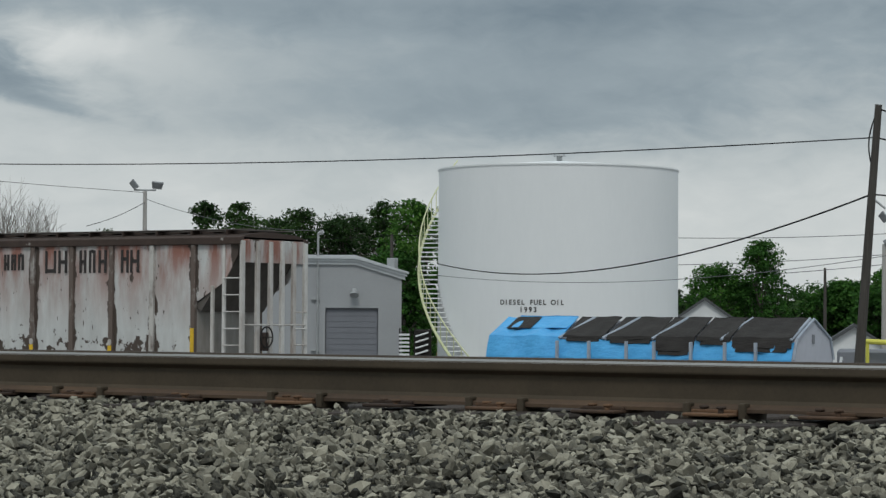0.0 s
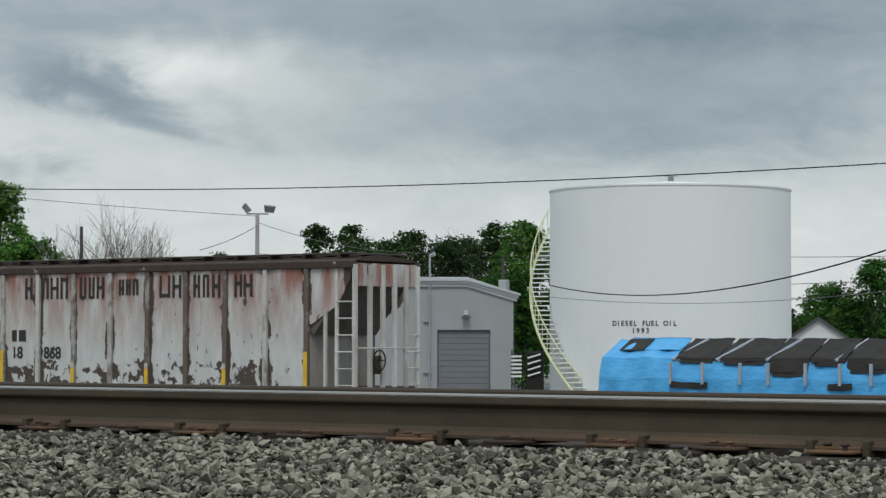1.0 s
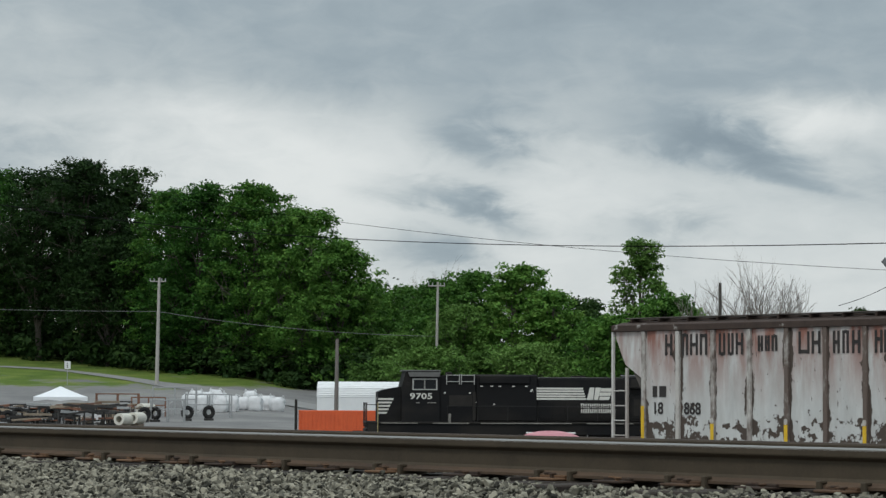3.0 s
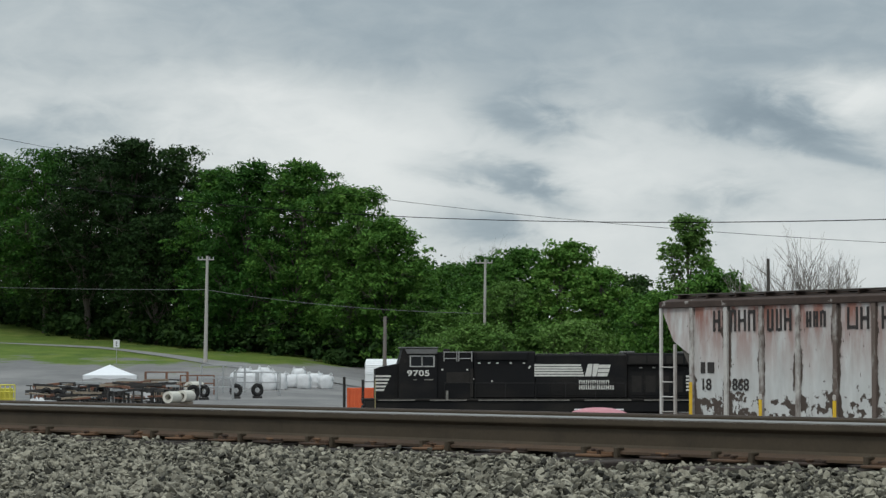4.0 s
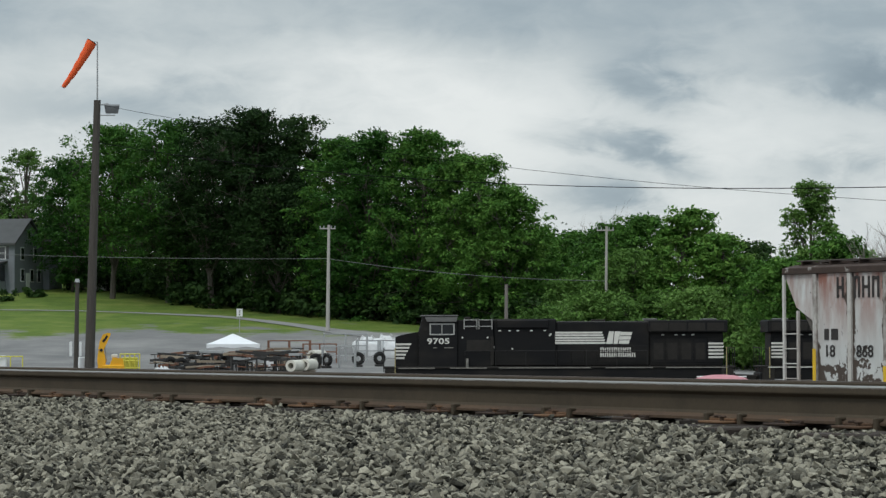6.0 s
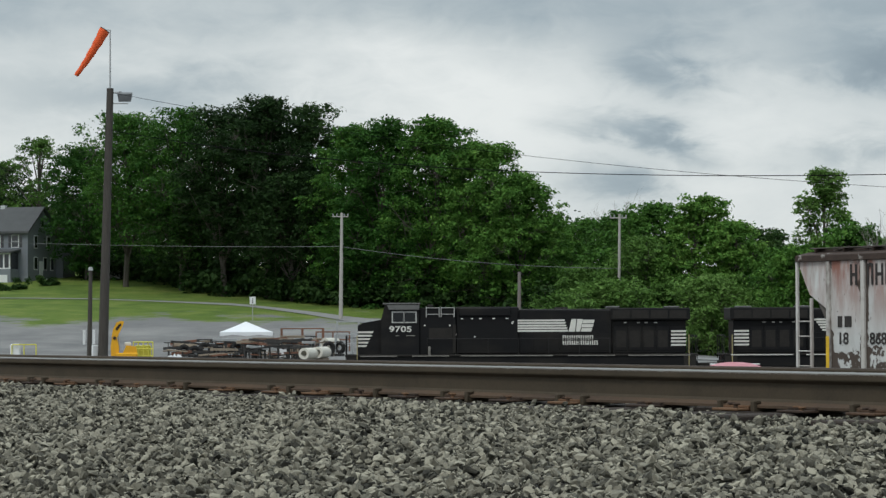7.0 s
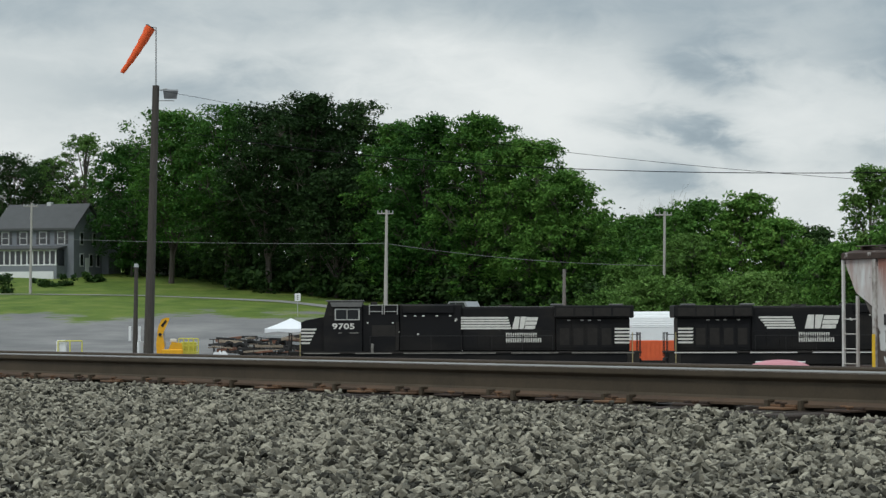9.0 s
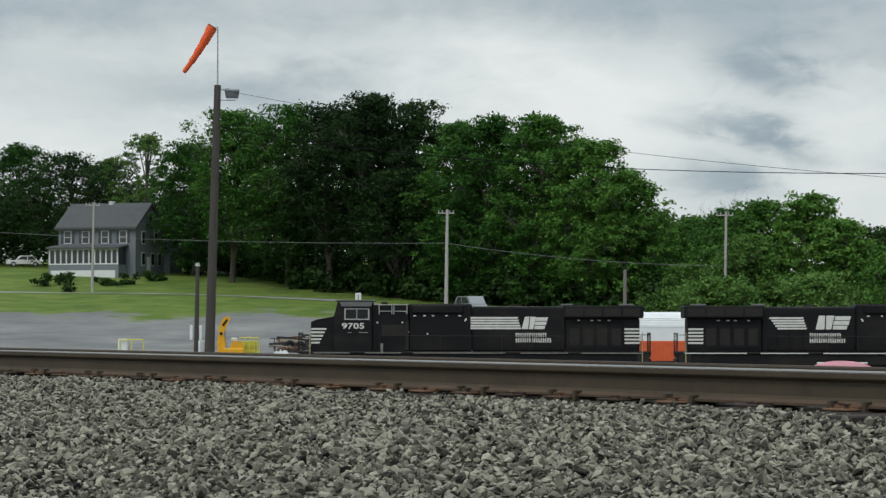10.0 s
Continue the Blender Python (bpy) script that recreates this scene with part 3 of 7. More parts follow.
def bare_tree(bearing, dist, top, width, seed, label="leafless grey tree with fine upright twigs"):
    rs = np.random.RandomState(seed)
    p = place(bearing, dist)
    h = CAM_Z + top - p.z
    t = thing("tree", Matrix.Translation(p), label, "tree", "trees behind the yard")
    tr, tw = B(), B()

    def grow(a, d, length, r, depth):
        b = a + d * length
        tube(tr if depth < 2 else tw, a, b, r, r * 0.6, 5 if depth < 3 else 3, False)
        if depth >= 5:
            return
        for _ in range(3 if depth < 3 else 2):
            q = (d + Vector((rs.uniform(-.7, .7), rs.uniform(-.7, .7), rs.uniform(-0.05, 0.5)))).normalized()
            grow(b if rs.rand() < 0.5 else a.lerp(b, rs.uniform(0.5, 0.95)), q, length * rs.uniform(0.55, 0.85), r * 0.58, depth + 1)

    for k in range(3):
        grow(Vector((rs.uniform(-1, 1) * width * 0.12, 0, 0)), Vector((rs.uniform(-.35, .35), rs.uniform(-.2, .2), 1)).normalized(), h * 0.36, 0.013 * h, 0)
    part("trunk", tr, M_BARK, t)
    part("twig_spray", tw, M_TWIG, t)
    return t


M_TWIG = surface("grey_twigs", (0.24, 0.22, 0.20), (0.15, 0.135, 0.12), 0.9)


def build_trees():
    D_, M_, L_, C_ = LEAF_DARK, LEAF_MID, LEAF_LIGHT, LEAF_COPSE
    dark, mid, light = "tall dark green broad-leaved tree in full leaf", "full green broad-leaved tree at the wood's edge", "lighter green tree with open feathery crown"
    # bearing, distance, top over eye level, crown width, leaf, label, leaf count
    rows = (
        (-68.6, 324, 23.0, 15, M_, mid, 3000), (-67.2, 328, 23.8, 13, M_, mid, 3200), (-66.0, 310, 21.5, 13, D_, dark, 2600), (-64.2, 305, 24.0, 12, L_, light, 2400),
        (-65.1, 318, 21.0, 12, D_, dark, 2400), (-63.1, 285, 21.0, 11, M_, mid, 3000), (-62.2, 275, 24.0, 12, M_, mid, 3400), (-60.9, 270, 24.2, 13, M_, mid, 3600), (-61.6, 290, 24.5, 12, L_, light, 2600),
        (-59.9, 262, 23.6, 11, D_, dark, 3400), (-58.9, 258, 24.6, 12, D_, dark, 4200), (-57.9, 262, 23.8, 11, D_, dark, 3600), (-59.3, 285, 25.0, 13, D_, dark, 2600),
        (-56.9, 250, 20.8, 10, M_, mid, 3600), (-56.1, 244, 20.8, 11, M_, mid, 4200), (-55.0, 240, 20.6, 11.5, M_, mid, 4600), (-53.8, 236, 17.8, 10.5, C_, mid, 4400), (-52.9, 232, 14.4, 9, C_, mid, 3800),
        (-52.4, 238, 10.5, 8, C_, mid, 3000), (-54.4, 262, 19.5, 12, D_, dark, 2400), (-58.3, 254, 16.0, 12, D_, dark, 3000), (-60.6, 270, 15.0, 12, D_, dark, 2600), (-56.6, 247, 12.5, 10, M_, mid, 2600),
        (-51.4, 262, 11.5, 10, C_, mid, 2600), (-50.6, 250, 11.6, 9, C_, mid, 2800), (-49.7, 226, 11.2, 10, C_, mid, 3400), (-48.7, 215, 11.3, 8, C_, mid, 3200), (-47.9, 212, 9.0, 7, C_, mid, 2400),
        (-50.0, 216, 7.8, 9, L_, light, 2600), (-51.3, 222, 5.4, 8, L_, light, 2400), (-48.5, 200, 4.0, 8, L_, light, 2200), (-47.2, 235, 9.2, 9, D_, dark, 2400), (-46.6, 205, 6.5, 7, C_, mid, 2200),
        (-45.8, 195, 12.4, 6.0, L_, light, 2100), (-45.2, 190, 7.8, 8, C_, mid, 2400), (-44.6, 188, 5.6, 8, C_, mid, 2200), (-46.3, 192, 6.2, 7, C_, mid, 2200), (-50.9, 207, 3.8, 7, L_, light, 2200), (-51.9, 213, 2.8, 6, L_, light, 2000), (-49.6, 204, 3.4, 6.5, L_, light, 2000), (-43.4, 190, 4.0, 9, D_, dark, 1800), (-41.8, 190, 4.6, 7, D_, dark, 1600),
        (-40.7, 150, 5.3, 3.2, D_, dark, 900), (-38.4, 132, 6.2, 3.8, D_, dark, 1700), (-37.5, 132, 6.3, 3.8, D_, dark, 1700), (-36.8, 138, 5.6, 5.0, D_, dark, 1800), (-36.2, 140, 6.2, 5.0, D_, dark, 2200), (-35.2, 140, 5.9, 6.0, D_, dark, 2400), (-34.8, 146, 6.0, 6.0, D_, dark, 2000), (-34.2, 136, 6.5, 4.5, D_, dark, 2200),
        (-33.5, 130, 6.3, 4.5, M_, mid, 2600), (-33.9, 128, 3.5, 5.0, M_, mid, 2400), (-37.0, 150, 4.5, 7, D_, dark, 2000), (-39.3, 150, 3.6, 7, D_, dark, 1600),
        (-25.35, 160, 5.2, 4.5, M_, mid, 2600), (-26.5, 160, 3.7, 5, M_, mid, 2200), (-25.9, 165, 2.6, 6, D_, dark, 1800), (-23.4, 210, 3.4, 8, M_, mid, 2000), (-22.3, 205, 4.4, 7, M_, mid, 2000), (-21.3, 210, 4.0, 9, D_, dark, 1600), (-27.6, 180, 2.2, 6, D_, dark, 1200),
    )
    for i, (b, d, top, w, leaf, label, n) in enumerate(rows):
        far = d > 175
        airy = leaf is L_ and b < -60
        tree(b, d, top, w, leaf, label, 100 + i, int(n * (6.2 if far else 4.4)), (0.172 if far else 0.10) * (0.85 if leaf is L_ else 1.0), airy, 0.04 if top < 12 else (0.24 if b < -57 and d < 280 else 0.05))
    bare_tree(-43.2, 150, 8.2, 8, 3)
    bare_tree(-44.0, 160, 7.6, 6, 8)
    bare_tree(-42.4, 150, 7.2, 5, 12)
    bare_tree(-34.1, 142, 6.9, 2.5, 17)
    bare_tree(-50.3, 262, 12.3, 5, 21)


build_ballast()
build_trees()


# ---------- covered hopper wagon ----------
def streaked(name, paint, grime, rust, k_top, k_low):
    """Old white paint: rust running down from the eaves and ribs, dark flaked patches low on the sheets."""
    mt = bpy.data.materials.new(name)
    mt.use_nodes = True
    nt = mt.node_tree
    bs = nt.nodes["Principled BSDF"]
    N, L = nt.nodes.new, nt.links.new
    tc, sep = N("ShaderNodeTexCoord"), N("ShaderNodeSeparateXYZ")
    L(tc.outputs["Object"], sep.inputs[0])

    def tex(scale, stretch, detail=6, rough=0.62):
        mp, n = N("ShaderNodeMapping"), N("ShaderNodeTexNoise")
        mp.inputs["Scale"].default_value = stretch
        L(tc.outputs["Object"], mp.inputs[0])
        n.inputs["Scale"].default_value, n.inputs["Detail"].default_value, n.inputs["Roughness"].default_value = scale, detail, rough
        L(mp.outputs[0], n.inputs["Vector"])
        return n.outputs[0]

    def rng(src, a, b, c=0.0, d=1.0):
        r = N("ShaderNodeMapRange")
        for i, v in enumerate((a, b, c, d)):
            r.inputs[i + 1].default_value = v
        L(src, r.inputs[0])
        return r.outputs[0]

    def m(op, a, b, c=None):
        q = N("ShaderNodeMath")
        q.operation = op
        for k, v in enumerate((a, b, c)):
            if v is None:
                continue
            if isinstance(v, (int, float)):
                q.inputs[k].default_value = v
            else:
                L(v, q.inputs[k])
        return q.outputs[0]

    def over(f, a, c):
        x = N("ShaderNodeMix")
        x.data_type = "RGBA"
        L(f, x.inputs[0])
        if isinstance(a, tuple):
            x.inputs[6].default_value = (*a, 1)
        else:
            L(a, x.inputs[6])
        x.inputs[7].default_value = (*c, 1)
        return x.outputs[2]

    z = sep.outputs[2]
    base = over(rng(tex(1.2, (1, 1, 0.4)), 0.35, 0.7), paint, tuple(c * 0.78 for c in paint))
    # grey dirt washed downwards
    base = over(m("MULTIPLY", rng(tex(1.8, (1.6, 2, 0.35)), 0.45, 0.75), 0.45), base, grime)
    # pink-brown rust bleeding from the top
    bleed = m("MULTIPLY", rng(tex(1.4, (1.3, 1, 0.3)), 0.34, 0.58), rng(z, 1.9, 4.0))
    base = over(m("MULTIPLY", bleed, k_top), base, (0.27, 0.115, 0.085))
    # flaked dark patches, ragged, low on the sheets and beside the ribs
    patchy = m("MULTIPLY", tex(0.5, (1.0, 1, 0.01), 2), 0.5)
    rag = m("ADD", m("ADD", tex(2.7, (1.0, 1, 1.0), 6, 0.6), patchy), m("MULTIPLY", rng(z, 2.15, 1.35), k_low))
    base = over(rng(rag, 0.935, 0.955), base, rust)
    # paint flaking away in ragged strips along both sides of each rib
    to_rib = m("ABSOLUTE", m("SUBTRACT", m("FRACT", m("MULTIPLY_ADD", sep.outputs[0], 1 / 1.504, 0.5625), 0.0), 0.5), 0.0)
    strip = m("ADD", tex(1.1, (1.0, 1, 0.45), 8, 0.7), m("ADD", rng(to_rib, 0.17, 0.03, 0.0, 0.20), m("MULTIPLY_ADD", patchy, 0.6, -0.15)))
    base = over(rng(strip, 0.625, 0.645), base, rust)
    chip = m("ADD", tex(7.0, (1.3, 1, 0.5), 5), m("MULTIPLY", tex(0.9, (1.5, 1, 0.25)), 0.35))
    base = over(rng(chip, 0.855, 0.875), base, rust)
    L(base, bs.inputs["Base Color"])
    bs.inputs["Roughness"].default_value = 0.8
    bs.inputs["Specular IOR Level"].default_value = 0.2
    bu = N("ShaderNodeBump")
    bu.inputs["Strength"].default_value, bu.inputs["Distance"].default_value = 0.3, 0.01
    L(rag, bu.inputs["Height"])
    L(bu.outputs[0], bs.inputs["Normal"])
    return mt


M_HOP = streaked("hopper_old_white", (0.60, 0.605, 0.59), (0.33, 0.31, 0.285), (0.082, 0.064, 0.054), 0.95, 0.19)
M_HOPRUST = surface("hopper_brown_rust", (0.080, 0.055, 0.045), (0.036, 0.027, 0.023), 0.9, 0, 25, 2.5, 0.7, 0.3, stain=(0.30, 0.28, 0.26), stain_scale=2.0, stain_at=0.66, stain_soft=0.05)
M_HOPRIB = surface("hopper_rib", (0.50, 0.48, 0.45), (0.13, 0.10, 0.085), 0.85, 0, 8, 1.6, 0.30, 0.2, stretch=(1, 1, 0.6), each=0.5)
M_HOPDARK = surface("slope_sheet_grime", (0.155, 0.14, 0.125), (0.07, 0.06, 0.053), 0.9, 0, 12, 1.3, 0.6, 0.2, stretch=(1, 1, 0.5))
M_HOPWHITE = surface("hopper_post_white", (0.62, 0.61, 0.585), (0.36, 0.32, 0.29), 0.8, 0, 14, 2.0, 0.5, 0.15, stretch=(1, 1, 0.4), each=0.3)
M_YELLOW = surface("reflector_yellow", (0.78, 0.50, 0.03), (0.55, 0.34, 0.03), 0.6, 0, 20, 4, 0.5, 0.1)


M_BULK = surface("grimy_pale_bulkhead", (0.40, 0.385, 0.36), (0.22, 0.195, 0.17), 0.9, 0, 8, 1.2, 0.6, 0.1, stretch=(1, 1, 0.3))


def build_hopper():
    W, L_ = 3.1, 15.12
    t = thing("hopper_wagon", pose(-56.22, 53.4, CAM_Z - 2.34) @ Matrix.Diagonal((1, 1, 1.038, 1)), "rust-streaked white covered hopper wagon with dark patches and yellow reflectors", "railway wagon")
    ribs = [1.41 + 1.504 * i for i in range(9)]
    a, b = ribs[0], ribs[-1]
    for y, out in ((0.0, 1), (W, -1)):
        # each sheet between two ribs bows out a little
        for i in range(8):
            bm = B()
            x0, x1 = ribs[i], ribs[i + 1]
            n = 8
            cols = [[bm.verts.new((x0 + (x1 - x0) * k / n, y + out * (0.07 - 0.055 * math.sin(math.pi * k / n)), zz)) for k in range(n + 1)] for zz in (0.85, 4.22)]
            back = [[bm.verts.new((x0 + (x1 - x0) * k / n, y + out * 0.11, zz)) for k in (0, n)] for zz in (0.85, 4.22)]
            for k in range(n):
                bm.faces.new((cols[0][k], cols[0][k + 1], cols[1][k + 1], cols[1][k]))
            bm.faces.new((back[0][0], back[0][1], back[1][1], back[1][0]))
            bm.faces.new((*cols[1], back[1][1], back[1][0]))
            part("side_sheet", bm, M_HOP, t, smooth=False)
        for i, x in enumerate(ribs):
            part("rib", box(B(), x - 0.075, x + 0.075, y - 0.03 * out, y + 0.10 * out, 0.80, 4.26, 0.012), M_HOPRIB, t)
            if i % 2 == 0:
                hi = 1.95 if i in (0, 8) else 1.45
                part("reflector", box(B(), x - 0.065, x + 0.065, y - 0.05 * out, y - 0.025 * out, 0.85, hi, 0.004), M_YELLOW, t, "yellow reflector strip")
                if i not in (0, 8):
                    part("reflector_cap", box(B(), x - 0.062, x + 0.062, y - 0.048 * out, y - 0.02 * out, 1.455, 1.62, 0.03), M_HOPWHITE, t)
        # tapering end sheets
        part("end_side_sheet", prism(B(), [(a - 0.07, 2.75), (a - 0.07, 4.22), (0.1, 4.22), (0.12, 4.0), (0.55, 3.2)], 1, y + 0.05 * out, y + 0.09 * out), M_HOP, t)
        part("end_side_sheet", prism(B(), [(b + 0.07, 2.65), (b + 0.07, 4.22), (L_ - 0.1, 4.22), (L_ - 0.15, 3.9), (L_ - 0.62, 3.2)], 1, y + 0.05 * out, y + 0.09 * out), M_HOP, t)
        part("top_chord", box(B(), 0.0, L_, y - 0.06 * out, y + 0.16 * out, 4.20, 4.40, 0.02), M_HOPRUST, t, "brown rusted top chord")
        part("side_sill", box(B(), 0.0, L_, y - 0.02 * out, y + 0.14 * out, 0.72, 0.92, 0.015), M_HOPRUST, t)
    # roof and its walkway
    part("roof", prism(B(), [(0.0, 4.40), (0.5, 4.50), (W / 2, 4.56), (W - 0.5, 4.50), (W, 4.40)], 0, 0.02, L_ - 0.02), M_HOPRUST, t, "rust-brown curved roof")
    for y in (0.35, 1.3, 2.2):
        part("running_board", box(B(), 0.25, L_ - 0.1, y, y + 0.42, 4.60, 4.63, 0.004), M_HOPDARK, t)
    for i in range(12):
        x = 0.5 + i * 1.26
        part("walkway_bracket", box(B(), x - 0.02, x + 0.02, 0.32, 2.65, 4.48, 4.60), M_HOPRUST, t)
    for i in range(5):
        x = 1.9 + 2.7 * i
        part("hatch", tube(B(), (x, 1.75, 4.55), (x, 1.75, 4.62), 0.33, 0.30, 16), M_HOPRUST, t)
    # slope sheets at both ends and the end walls of the box
    part("slope_sheet", prism(B(), [(a - 0.05, 2.55), (a - 0.05, 2.62), (0.16, 4.25), (0.10, 4.2), (1.2, 2.45)], 1, 0.1, W - 0.1), M_HOPDARK, t, "dark stained slope sheet")
    part("slope_sheet", prism(B(), [(b + 0.03, 2.52), (b + 0.05, 2.62), (L_ - 0.14, 4.22), (L_ - 0.08, 4.18), (b + 0.2, 2.40)], 1, 0.1, W - 0.1), M_HOPDARK, t, "dark stained slope sheet")
    part("bulkhead", box(B(), b - 0.02, b + 0.06, 0.1, W - 0.1, 0.9, 2.62), M_BULK, t, "grimy lower bulkhead")
    part("bulkhead", box(B(), a - 0.06, a + 0.02, 0.1, W - 0.1, 0.9, 2.62), M_BULK, t, "grimy lower bulkhead")
    part("end_platform", box(B(), b, L_, 0.1, W - 0.1, 0.85, 1.0, 0.02), M_HOPRUST, t)
    part("end_platform", box(B(), 0.0, a, 0.1, W - 0.1, 0.85, 1.0, 0.02), M_HOPRUST, t)
    part("end_panel", box(B(), L_ - 0.05, L_, 0.04, W - 0.04, 3.72, 4.34, 0.01), M_HOP, t, "rust-streaked white end panel")
    part("end_panel", box(B(), 0.0, 0.05, 0.04, W - 0.04, 4.05, 4.34, 0.01), M_HOP, t)
    # end posts, ladders, grab irons
    for y in (0.06, 0.75, 1.35, 1.9, 2.45, W - 0.1):
        part("end_post", box(B(), L_ - 0.04, L_ + 0.06, y - 0.075, y + 0.075, 0.85, 4.30, 0.01), M_HOPWHITE, t, "stained white end post")
    for x, y in ((0.02, 0.02), (0.62, 0.05), (L_ - 0.62, 0.05), (L_ - 1.0, 0.02)):
        part("ladder_stile", box(B(), x - 0.045, x + 0.045, y - 0.04, y + 0.05, 0.45, 4.2 if x < 0.1 or x > 14.3 else 3.1, 0.008), M_HOPWHITE, t, "white ladder stile")
    for x0, x1, zs in ((0.02, 0.62, (0.62, 1.05, 1.5, 1.95, 2.4)), (L_ - 0.62, L_, (0.62, 1.05, 1.5, 1.95, 2.4, 2.85, 3.3))):
        for zz in zs:
            part("ladder_rung", tube(B(), (x0, 0.0, zz), (x1, 0.0, zz), 0.018, n=6), M_HOPWHITE, t)
    for zz in (1.05, 1.5, 1.95, 2.4):
        part("end_rung", tube(B(), (L_ + 0.07, 2.45, zz), (L_ + 0.07, W - 0.08, zz), 0.018, n=6), M_HOPWHITE, t)
    part("cross_rail", tube(B(), (L_ + 0.05, 0.06, 2.05), (L_ + 0.05, W - 0.1, 2.05), 0.022, n=6), M_HOPWHITE, t)
    # brake wheel
    bm = B()
    c = Vector((L_ + 0.16, 1.0, 1.72))
    ring = [c + Vector((0, 0.28 * math.cos(k * math.pi / 8), 0.28 * math.sin(k * math.pi / 8))) for k in range(16)]
    for k in range(16):
        tube(bm, ring[k], ring[(k + 1) % 16], 0.022, n=6, caps=False)
    for k in range(0, 16, 4):
        tube(bm, c, ring[k], 0.014, n=5)
    wheel = part("brake_wheel", bm, M_GRIME, t, "dark iron brake wheel")
    part("brake_housing", box(B(), L_ + 0.02, L_ + 0.14, 0.85, 1.15, 1.35, 1.85, 0.03), M_HOPRUST, t)
    # underframe, hoppers, trucks
    for i in range(3):
        x = 3.0 + 3.1 * i
        part("discharge_hopper", prism(B(), [(x, 0.85), (x + 2.8, 0.85), (x + 1.7, 0.25), (x + 1.1, 0.25)], 1, 0.3, W - 0.3), M_HOPDARK, t)
    for x in (1.6, L_ - 1.6):
        for s in (-0.85, 0.85):
            bm = B()
            for y in (0.82, 2.28):
                tube(bm, (x + s, y - 0.06, 0.42), (x + s, y + 0.06, 0.42), 0.42, n=24)
            tube(bm, (x + s, 0.7, 0.42), (x + s, 2.4, 0.42), 0.08, n=8)
            part("wheelset", bm, M_GRIME, t)
        part("truck_frame", box(B(), x - 1.1, x + 1.1, 0.5, 0.66, 0.34, 0.72, 0.05), M_GRIME, t)
        part("truck_frame", box(B(), x - 1.1, x + 1.1, 2.44, 2.6, 0.34, 0.72, 0.05), M_GRIME, t)
    part("coupler", box(B(), L_, L_ + 0.8, 1.4, 1.7, 0.70, 1.0, 0.05), M_GRIME, t)
    part("coupler", box(B(), -0.8, 0.0, 1.4, 1.7, 0.70, 1.0, 0.05), M_GRIME, t)
    # owner's name and marks: plain dark strokes of the lettering's size
    # (bay, start and end of each mark across the bay, top, foot, height of the cross bar)
    words = ((0, 0.64, 0.84, 4.09, 3.46, 0.5), (1, 0.12, 0.30, 4.09, 3.46, 0.96), (1, 0.36, 0.58, 4.09, 3.46, 0.5), (1, 0.64, 0.84, 4.09, 3.46, 0.9),
             (2, 0.17, 0.35, 4.09, 3.46, 0.04), (2, 0.42, 0.58, 4.09, 3.46, 0.04), (2, 0.64, 0.84, 4.09, 3.46, 0.5),
             (3, 0.24, 0.38, 4.00, 3.55, 0.4), (3, 0.43, 0.56, 4.00, 3.55, 0.6), (3, 0.61, 0.76, 4.00, 3.55, 0.95),
             (4, 0.32, 0.60, 4.09, 3.46, 0.1), (4, 0.66, 0.88, 4.09, 3.46, 0.5), (5, 0.20, 0.37, 4.09, 3.46, 0.5), (5, 0.44, 0.60, 4.09, 3.46, 0.95), (5, 0.68, 0.88, 4.09, 3.46, 0.5),
             (6, 0.24, 0.43, 4.09, 3.46, 0.6), (6, 0.47, 0.69, 4.09, 3.46, 0.5))
    for bay, u0, u1, top, bot, cross in words:
        x0, x1 = ribs[bay] + 1.504 * u0, ribs[bay] + 1.504 * u1
        zc = bot + (top - bot) * cross
        bm = B()
        box(bm, x0, x0 + 0.085, 0.0, 0.012, bot, top)
        box(bm, x1 - 0.085, x1, 0.0, 0.012, bot, top)
        box(bm, x0 + 0.085, x1 - 0.085, 0.002, 0.014, zc - 0.05, zc + 0.05)
        part("name_stroke", bm, M_LETTER_K, t, "faded black lettering")
    for x, wd in ((1.82, 0.24), (2.12, 0.34)):
        part("mark_stroke", box(B(), x, x + wd - 0.05, 0.0, 0.014, 2.22, 2.55), M_LETTER_K, t, "faded black lettering")
    letters("18", 0.34, M_LETTER_K, t, pose(2.05, 0.003, 1.72, 90), "number", "faded black number")
    letters("868", 0.34, M_LETTER_K, t, pose(3.55, 0.003, 1.72, 90), "number", "faded black number")
    return t


build_hopper()


